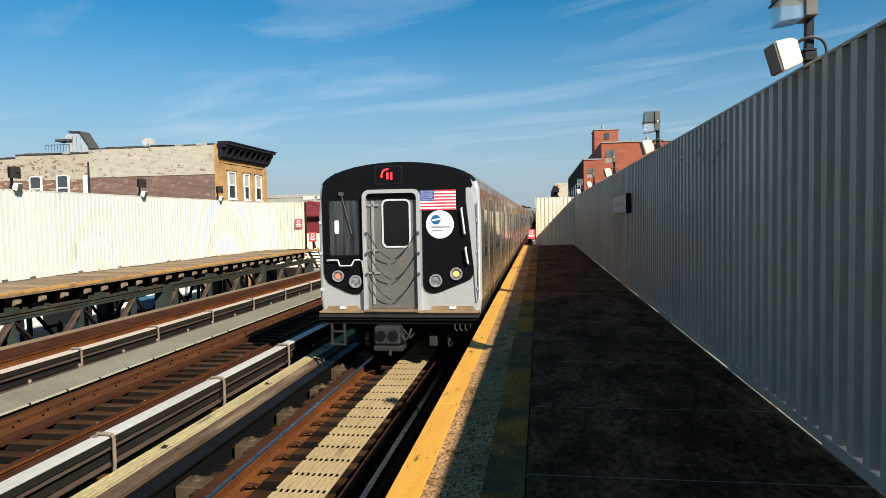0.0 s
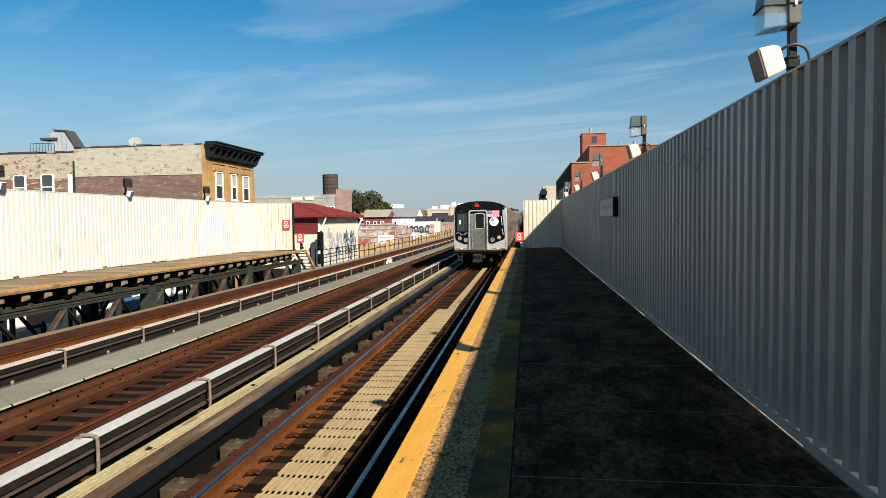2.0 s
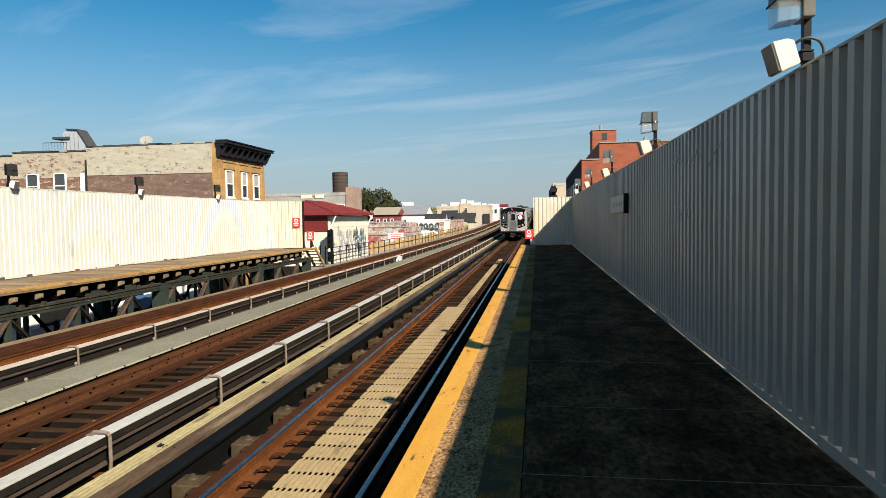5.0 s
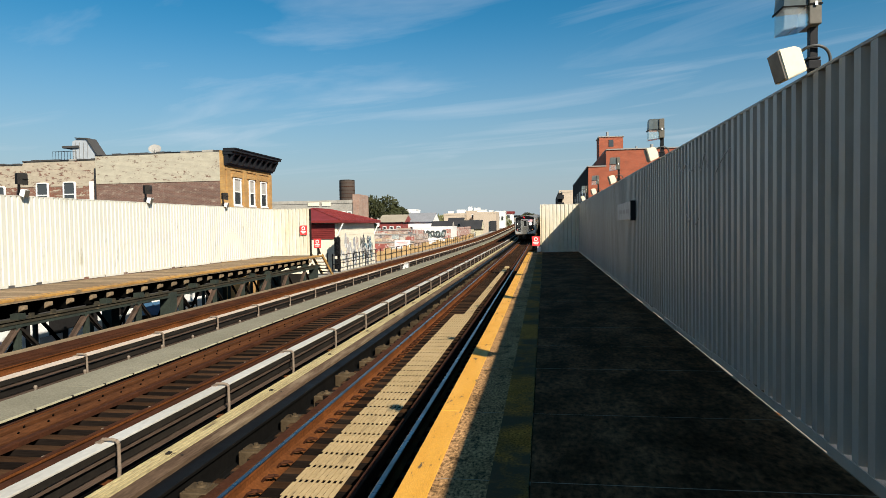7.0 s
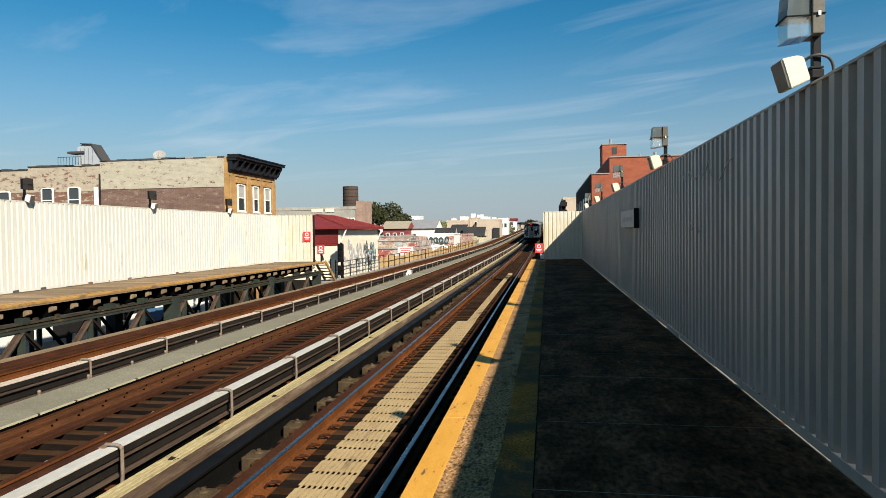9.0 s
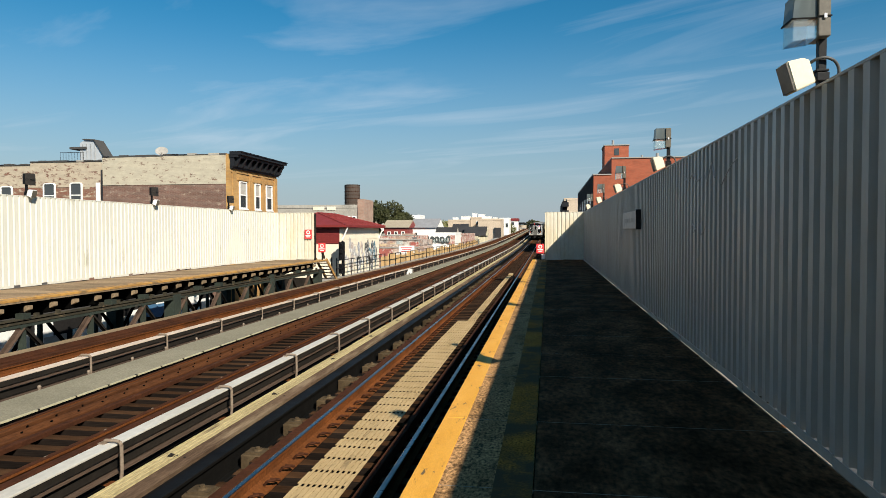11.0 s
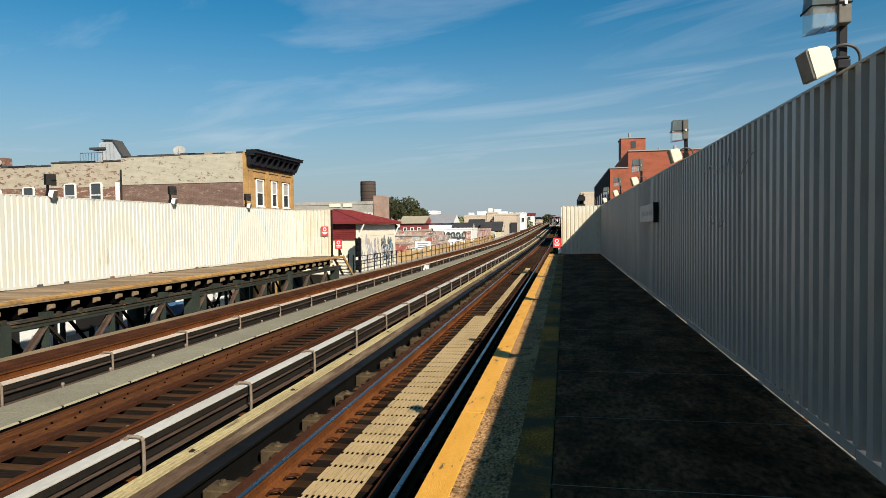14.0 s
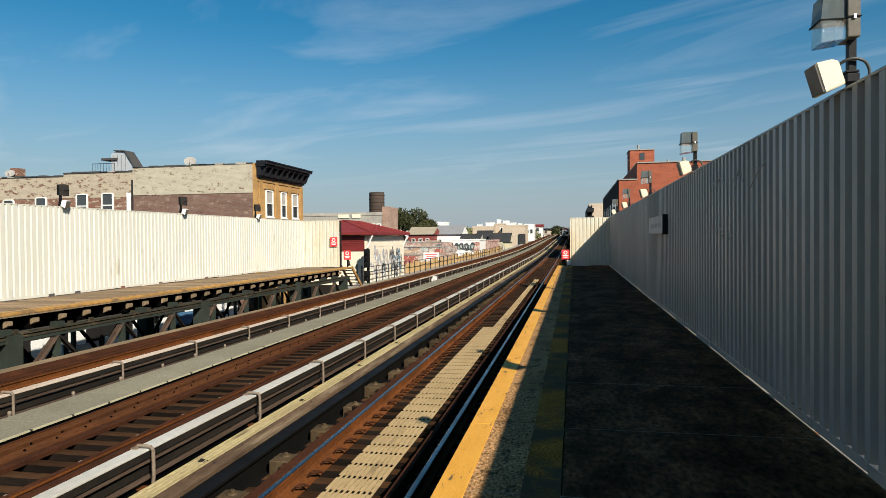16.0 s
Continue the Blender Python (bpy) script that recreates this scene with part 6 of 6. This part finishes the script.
def body_outline():
    """Cross-section of the car from one sill over the roof to the other; z over the rails."""
    pts = [(-1.43, 0.98), (-HALF, 1.25), (-HALF, 2.6), (-1.445, 3.18)]
    for i in range(1, 16):
        a = math.pi - math.pi * i / 16
        pts.append((1.43 * math.cos(a), 3.22 + 0.46 * math.sin(a) ** 0.95))
    return pts + [(1.445, 3.18), (HALF, 2.6), (HALF, 1.25), (1.43, 0.98)]


def disc(bm, x, z, r, y0, y1, n=20):
    return plate(bm, [(x + r * math.cos(math.tau * i / n), z + r * math.sin(math.tau * i / n)) for i in range(n)], y0, y1)


def car_common(t):
    """Shell, doors, windows, roof gear and trucks of a car whose rear end is at y = 0."""
    bm = bmesh.new()
    pts = body_outline()
    a = [bm.verts.new((x, 0.12, z)) for x, z in pts]
    b = [bm.verts.new((x, CAR, z)) for x, z in pts]
    for i in range(len(pts)):
        j = (i + 1) % len(pts)
        bm.faces.new((a[i], a[j], b[j], b[i]))
    bm.faces.new(a)
    bm.faces.new(b[::-1])
    part("body", bm, STAINLESS, t, "brushed stainless steel car body")
    rf = bmesh.new()
    top = [(x, z + 0.012) for x, z in pts if z > 3.3]
    low = [(x, z - 0.01) for x, z in pts if z > 3.3][::-1]
    plate(rf, top + low, 0.3, CAR - 0.1)
    part("roof", rf, ROOF_GREY, t, "grimy grey roof")
    for y in (4.5, 13.0):
        part("roof_unit", boxed(-0.75, 0.75, y - 1.3, y + 1.3, 3.60, 3.75, 0.05), ROOF_GREY, t)
    for s in (-1, 1):
        for y in (2.5, 6.9, 11.4, 15.8):
            d = part("side_door", boxed(s * 1.455, s * 1.478, y - 0.62, y + 0.62, 1.13, 3.02), SIDE_DOOR, t)
            for dy in (-0.31, 0.31):
                part("door_window", boxed(s * 1.46, s * 1.483, y + dy - 0.2, y + dy + 0.2, 1.95, 2.8), GLASS, d)
            part("door_post", boxed(s * 1.455, s * 1.49, y - 0.70, y - 0.63, 1.1, 3.05), STAINLESS, d)
            part("door_post", boxed(s * 1.455, s * 1.49, y + 0.63, y + 0.70, 1.1, 3.05), STAINLESS, d)
        for y in (0.95, 4.7, 9.15, 13.6, 17.3):
            part("side_window", boxed(s * 1.455, s * 1.482, y - (0.8 if 2 < y < 16 else 0.3), y + (0.8 if 2 < y < 16 else 0.3), 1.95, 2.8), GLASS, t)
        for k in range(5):
            z = 1.2 + 0.11 * k
            part("side_bead", boxed(s * 1.46, s * 1.481, 0.2, CAR - 0.1, z, z + 0.03), STAINLESS, t)
        part("sill_beam", boxed(s * 1.30, s * 1.455, 0.1, CAR, 0.86, 1.0), UNDER, t)
    part("underframe", boxed(-1.25, 1.25, 0.5, CAR - 0.1, 0.62, 0.975), UNDER, t)
    for y in (6.0, 8.5, 11.5):
        part("equipment_box", boxed(-1.2, 1.2, y - 0.9, y + 0.9, 0.25, 0.62, 0.03), UNDER, t)
    for yc in (2.3, CAR - 2.3):
        tk = part("truck", boxed(-1.05, 1.05, yc - 1.5, yc + 1.5, 0.32, 0.60, 0.05), UNDER, t)
        for y in (yc - 1.03, yc + 1.03):
            w = bmesh.new()
            for x in (-0.755, 0.755):
                rod(w, (x - 0.065, y, 0.43), (x + 0.065, y, 0.43), 0.43, 20)
            rod(w, (-0.75, y, 0.43), (0.75, y, 0.43), 0.08, 10)
            part("wheelset", w, UNDER, tk)
        for x in (-0.98, 0.98):
            part("side_frame", boxed(x - 0.09, x + 0.09, yc - 1.5, yc + 1.5, 0.28, 0.62, 0.05), UNDER, tk)


def end_car():
    t = thing("subway_car", "stainless steel subway car with black and silver end, flag and roundel", "subway car", "cars of the train")
    car_common(t)
    X = -0.09    # the end door stands a little off the middle
    front = body_outline()
    sh = bmesh.new()
    rings = []
    for y, k in ((0.119, 1.0), (0.07, 1.0), (0.045, 0.992), (0.028, 0.978), (0.02, 0.958)):
        rings.append([sh.verts.new((x * k, y, 2.3 + (z - 2.3) * (0.4 + 0.6 * k) if z > 2.3 else z)) for x, z in front])
    for a, b in zip(rings, rings[1:]):
        for q in range(len(front)):
            r = (q + 1) % len(front)
            sh.faces.new((a[q], a[r], b[r], b[q]))
    sh.faces.new(rings[-1])
    sh.faces.new(rings[0][::-1])
    shell = mesh_of("end_shell", sh, MASK_WHITE)
    shell.materials.append(MASK_BLACK)
    for p in shell.polygons:
        if p.center.z > 3.25:
            p.material_index = 1
    part("end_shell", shell, None, t, "silver-white end shell with black upper rim")
    # black mask above and beside the door
    mask = bmesh.new()
    arch = [(x * 0.97, z - 0.018) for x, z in front if z > 3.2 and -1.42 < x < 1.36]
    plate(mask, [(-1.39, 3.001), (-1.39, 3.10)] + arch + [(1.33, 3.24), (1.20, 3.001)], 0.0, 0.019)
    part("mask_top", mask, MASK_BLACK, t, "glossy black band over the end door")
    for pts in ([(-1.39, 3.0), (-0.66, 3.0), (-0.66, 1.46), (-0.68, 1.39), (-0.72, 1.345), (-0.78, 1.325), (-0.86, 1.33), (-0.97, 1.365), (-1.22, 1.48), (-1.31, 1.54), (-1.36, 1.62), (-1.385, 1.74)],
                [(0.43, 3.0), (1.20, 3.0), (1.335, 1.78), (1.325, 1.67), (1.285, 1.60), (1.20, 1.555), (0.78, 1.385), (0.66, 1.345), (0.56, 1.345), (0.49, 1.375), (0.45, 1.42), (0.43, 1.48)]):
        part("mask_side", plate(bmesh.new(), pts, 0.001, 0.0185), MASK_BLACK, t, "glossy black side panel")
    part("corner_strip", plate(bmesh.new(), [(1.215, 3.19), (1.28, 3.20), (1.34, 3.05), (1.385, 2.6), (1.40, 1.2), (1.37, 1.2), (1.335, 1.8), (1.215, 3.0)], -0.01, 0.0195), MASK_WHITE, t)
    # cab window
    cw = part("cab_window", plate(bmesh.new(), round_rect(-1.27, -0.70, 2.02, 3.03, 0.06), -0.006, 0.0), CAB_GLASS, t, "dark cab window")
    part("window_gasket", ring_plate(bmesh.new(), round_rect(-1.30, -0.67, 1.99, 3.06, 0.08), round_rect(-1.255, -0.715, 2.035, 3.015, 0.05), -0.014, -0.001), MASK_BLACK, cw)
    part("paper", plate(bmesh.new(), round_rect(-1.16, -1.08, 2.42, 2.66, 0.02), -0.009, -0.0065), WHITE_PAINT, cw)
    wp = bmesh.new()
    bent(wp, [(-1.02, -0.03, 3.13), (-0.93, -0.04, 2.78), (-0.84, -0.03, 2.42)], 0.010, 6)
    box(wp, -1.06, -0.98, -0.05, -0.001, 3.10, 3.16)
    part("wiper", wp, FIXTURE_GREY, t)
    # end door with its pale surround
    o, i = round_rect(X - 0.54, X + 0.50, 0.9, 3.19, 0.13), round_rect(X - 0.475, X + 0.435, 0.95, 3.125, 0.09)
    part("door_surround", ring_plate(bmesh.new(), o, i, -0.085, 0.019), MASK_WHITE, t, "silver-white door surround")
    dr = part("end_door", boxed(X - 0.475, X + 0.435, 0.001, 0.0195, 1.08, 3.12), DOOR_STEEL, t, "grey steel end door")
    part("door_window", plate(bmesh.new(), round_rect(X - 0.17, X + 0.29, 2.19, 2.99, 0.08), -0.008, 0.0), END_GLASS, dr)
    part("window_rim", ring_plate(bmesh.new(), round_rect(X - 0.20, X + 0.32, 2.16, 3.02, 0.10), round_rect(X - 0.17, X + 0.29, 2.19, 2.99, 0.08), -0.016, 0.0), CHROME, dr)
    part("door_rail", boxed(X - 0.39, X - 0.34, -0.03, 0.0, 1.15, 3.0, 0.006), GALV, dr)
    for z in (2.90, 2.10, 1.70):
        part("hinge", boxed(X - 0.46, X - 0.25, -0.03, 0.0, z, z + 0.035), GALV, dr)
    # safety cables across the door
    for k in range(3):
        z = 2.42 - 0.36 * k
        for s in (-1, 1):
            pts = []
            for q in range(7):
                f = q / 6
                pts.append((X + s * (0.44 - 0.40 * f), -0.095 - 0.05 * math.sin(math.pi * f), z - 0.46 * f - 0.06 * math.sin(math.pi * f)))
            part("safety_cable", bent(bmesh.new(), pts, 0.009, 6), FIXTURE_DARK, t)
            part("cable_hook", boxed(X + s * 0.46 - 0.028, X + s * 0.46 + 0.028, -0.12, -0.085, z - 0.02, z + 0.025, 0.005), FIXTURE_GREY, t)
    # route display
    part("display_frame", plate(bmesh.new(), round_rect(-0.41, 0.10, 3.28, 3.62, 0.05), -0.012, 0.0), FIXTURE_DARK, t)
    rd = part("route_display", plate(bmesh.new(), round_rect(-0.38, 0.07, 3.31, 3.59, 0.04), -0.016, -0.0125), MASK_BLACK, t)
    led = bmesh.new()
    bent(led, [(-0.28, -0.022, 3.40), (-0.265, -0.022, 3.49), (-0.22, -0.022, 3.54), (-0.15, -0.022, 3.55)], 0.016, 6)
    bent(led, [(-0.17, -0.022, 3.49), (-0.17, -0.022, 3.37)], 0.018, 6)
    bent(led, [(-0.10, -0.022, 3.49), (-0.10, -0.022, 3.36)], 0.018, 6)
    part("lit_figure", led, RED_LED, rd, "red lit route figure")
    # flag
    fl = part("flag", boxed(0.41, 1.04, -0.006, -0.0005, 2.81, 3.165), SIGN_WHITE, t, "striped flag decal with a blue canton")
    for k in range(7):
        z = 2.81 + 0.355 * 2 * k / 13
        part("flag_stripe", boxed(0.41, 1.04, -0.009, -0.0065, z, z + 0.355 / 13), FLAG_RED, fl)
    part("flag_canton", boxed(0.41, 0.66, -0.012, -0.0095, 2.81 + 0.355 * 6 / 13, 3.165), FLAG_BLUE, fl)
    stars = bmesh.new()
    for r in range(5):
        for c in range(6 - r % 2):
            x, z = 0.435 + 0.04 * (c + 0.5 * (r % 2)), 2.995 + 0.035 * r
            box(stars, x - 0.007, x + 0.007, -0.014, -0.0125, z - 0.007, z + 0.007)
    part("flag_stars", stars, SIGN_WHITE, fl)
    # roundel
    rn = part("roundel", disc(bmesh.new(), 0.75, 2.56, 0.248, -0.008, -0.0005, 28), SIGN_WHITE, t, "white round decal with a blue disc")
    part("roundel_disc", disc(bmesh.new(), 0.68, 2.645, 0.085, -0.012, -0.0085), LOGO_BLUE, rn)
    part("roundel_mark", plate(bmesh.new(), [(0.62, 2.62), (0.75, 2.64), (0.75, 2.67), (0.62, 2.65)], -0.015, -0.0125), SIGN_WHITE, rn)
    for z, w in ((2.505, 0.34), (2.44, 0.20)):
        part("roundel_lettering", boxed(0.60, 0.60 + w, -0.012, -0.0085, z, z + 0.022), GALV, rn)
    # lamps
    for x, z, r, m, label in ((-1.115, 1.66, 0.105, TAIL, "lit red tail lamp"), (-0.795, 1.56, 0.115, HEADLAMP, "clear headlamp"), (0.66, 1.57, 0.115, HEADLAMP, "clear headlamp"), (1.025, 1.69, 0.11, AMBER, "lit amber marker lamp")):
        lp = part("end_lamp", ring_plate(bmesh.new(), [(x + r * math.cos(math.tau * k / 20), z + r * math.sin(math.tau * k / 20)) for k in range(20)],
                                         [(x + r * 0.78 * math.cos(math.tau * k / 20), z + r * 0.78 * math.sin(math.tau * k / 20)) for k in range(20)], -0.04, 0.0), GALV, t, label)
        part("lamp_glass", disc(bmesh.new(), x, z, r * 0.78, -0.022, 0.0), HEADLAMP, lp)
        part("lamp_core", disc(bmesh.new(), x, z, r * 0.45, -0.03, -0.0225), m, lp)
    # handrails and step loop
    for a, b in (((1.14, 2.84), (1.19, 2.38)), ((1.20, 2.15), (1.24, 1.86))):
        part("grab_rail", bent(bmesh.new(), [(a[0], 0.0, a[1]), (a[0], -0.07, a[1] - 0.02), (b[0], -0.07, b[1] + 0.02), (b[0], 0.0, b[1])], 0.018, 8), CHROME, t)
    part("grab_rail", bent(bmesh.new(), [(-1.30, 0, 1.93), (-1.30, -0.05, 1.95), (-1.10, -0.05, 1.95), (-1.06, -0.08, 1.85), (-0.85, -0.08, 1.85), (-0.80, -0.05, 1.95), (-0.70, -0.05, 1.95), (-0.70, 0, 1.93)], 0.014, 6), CHROME, t)
    part("grab_rail", bent(bmesh.new(), [(-0.60, 0.0, 1.95), (-0.655, -0.06, 1.94), (-0.60, -0.06, 1.42), (-0.68, -0.03, 1.38)], 0.014, 6), CHROME, t)
    hr = bmesh.new()
    for z in (2.6, 2.05, 1.4):
        box(hr, 1.385, 1.445, -0.03, 0.0, z, z + 0.05)
        box(hr, -1.445, -1.40, -0.03, 0.0, z, z + 0.05)
    rod(hr, (1.43, -0.035, 1.25), (1.43, -0.035, 2.95), 0.016, 8)
    part("corner_grab_rail", hr, CHROME, t)
    # recessed steps in the lower corners
    for s, x0, x1 in ((-1, -1.36, -0.72), (1, 0.55, 1.36)):
        part("step_recess", plate(bmesh.new(), [(x0, 1.045), (x1, 1.045), (x1 - 0.05, 1.12), (x0 + 0.05, 1.12)], -0.004, 0.0195), GOLD, t)
        part("step_lamp", boxed((x0 + x1) / 2 - 0.06, (x0 + x1) / 2 + 0.06, -0.02, -0.0045, 1.07, 1.11, 0.004), SIGN_WHITE, t)
    # ribbed buffer beam
    for z, m in ((0.885, UNDER), (0.94, TREAD), (0.98, UNDER), (1.015, GOLD)):
        part("buffer_rib", boxed(-1.43, 1.43, -0.20 if m is TREAD else -0.17, 0.05, z, z + (0.05 if m is TREAD else 0.032), 0.006), m, t)
    part("buffer_beam", boxed(-1.41, 1.41, -0.12, 0.1, 0.82, 1.03), UNDER, t)
    part("threshold", boxed(X - 0.5, X + 0.46, -0.2, 0.0, 1.045, 1.07), GOLD, t)
    # coupler
    cp = part("coupler", boxed(-0.40, 0.06, -0.32, 0.3, 0.48, 0.80, 0.03), TREAD, t, "grey cast coupler")
    part("coupler_tray", boxed(-0.42, 0.10, -0.30, 0.1, 0.36, 0.46, 0.02), TREAD, cp)
    part("coupler_pin", rod(bmesh.new(), (-0.12, -0.32, 0.30), (-0.12, -0.32, 0.40), 0.03), TREAD, cp)
    for x, z in ((-0.28, 0.64), (-0.06, 0.64)):
        part("coupler_face", disc(bmesh.new(), x, z, 0.09, -0.34, -0.321), UNDER, cp)
    part("coupler_neck", boxed(-0.12, 0.12, 0.3, 1.2, 0.55, 0.72), UNDER, cp)
    hose = bmesh.new()
    bent(hose, [(0.06, -0.25, 0.66), (0.14, -0.28, 0.55), (0.20, -0.26, 0.62), (0.24, -0.2, 0.75)], 0.02, 6)
    bent(hose, [(0.10, -0.2, 0.74), (0.22, -0.22, 0.58), (0.28, -0.18, 0.66)], 0.015, 6)
    part("air_hose", hose, TREAD, t)
    # ladder step and hanging gear
    ld = bmesh.new()
    for x in (-1.22, -0.99):
        box(ld, x - 0.02, x + 0.02, -0.12, -0.08, 0.42, 0.90)
    for z in (0.43, 0.66):
        box(ld, -1.22, -0.99, -0.125, -0.075, z, z + 0.03)
    part("step_ladder", ld, TREAD, t)
    for x in (-0.66, 0.86):
        part("wheel_guard", boxed(x - 0.04, x + 0.04, 0.2, 0.4, 0.36, 0.62, 0.01), TREAD, t)
    part("trip_gear", boxed(0.50, 0.64, 0.1, 0.3, 0.38, 0.56, 0.02), TREAD, t)
    for k in range(4):
        part("jumper_hook", bent(bmesh.new(), [(1.0 + 0.09 * k, -0.1, 0.84), (1.0 + 0.09 * k, -0.14, 0.74), (1.04 + 0.09 * k, -0.14, 0.70)], 0.014, 6), TREAD, t)
    return t


def plain_car():
    t = thing("subway_car", "stainless steel subway car coupled within the train", "subway car", "cars of the train")
    car_common(t)
    part("end_wall", plate(bmesh.new(), body_outline(), 0.06, 0.119), DOOR_STEEL, t)
    part("drawbar", boxed(-0.15, 0.15, -0.5, 0.5, 0.6, 0.8, 0.02), UNDER, t)
    return t


CARS = [end_car(), plain_car()]
for i in range(7):
    CARS.append(copy_thing(CARS[1], pose(0, 0, 0)))


# ---- what moves ----
# seconds and metres of the train's rear end down the line
RUN = ((0.0, 11.62), (0.5, 17.95), (1.0, 24.25), (1.5, 30.6), (2.0, 36.4), (2.5, 42.7), (3.0, 49.2), (3.5, 56.8), (4.0, 63.6), (5.0, 75.5), (6.5, 92.0),
       (7.5, 105.0), (8.5, 118.0), (9.7, 133.5), (11.0, 150.0), (12.0, 164.5), (13.0, 179.0), (14.5, 200.5), (16.0, 222.0))


def motions():
    for i, car in enumerate(CARS):
        rows = []
        for t, d in RUN:
            y = d + i * (CAR + 0.35)
            y2 = y + CAR
            a, b = Vector((-2.455 + drift(y), y, RAIL_Z + rise(y))), Vector((-2.455 + drift(y2), y2, RAIL_Z + rise(y2)))
            pitch = math.degrees(math.atan2(b.z - a.z, CAR))
            yaw = math.degrees(math.atan2(a.x - b.x, CAR))
            rows.append((t, pose(*a, pitch, 0, yaw)))
        walk(car, rows)


motions()
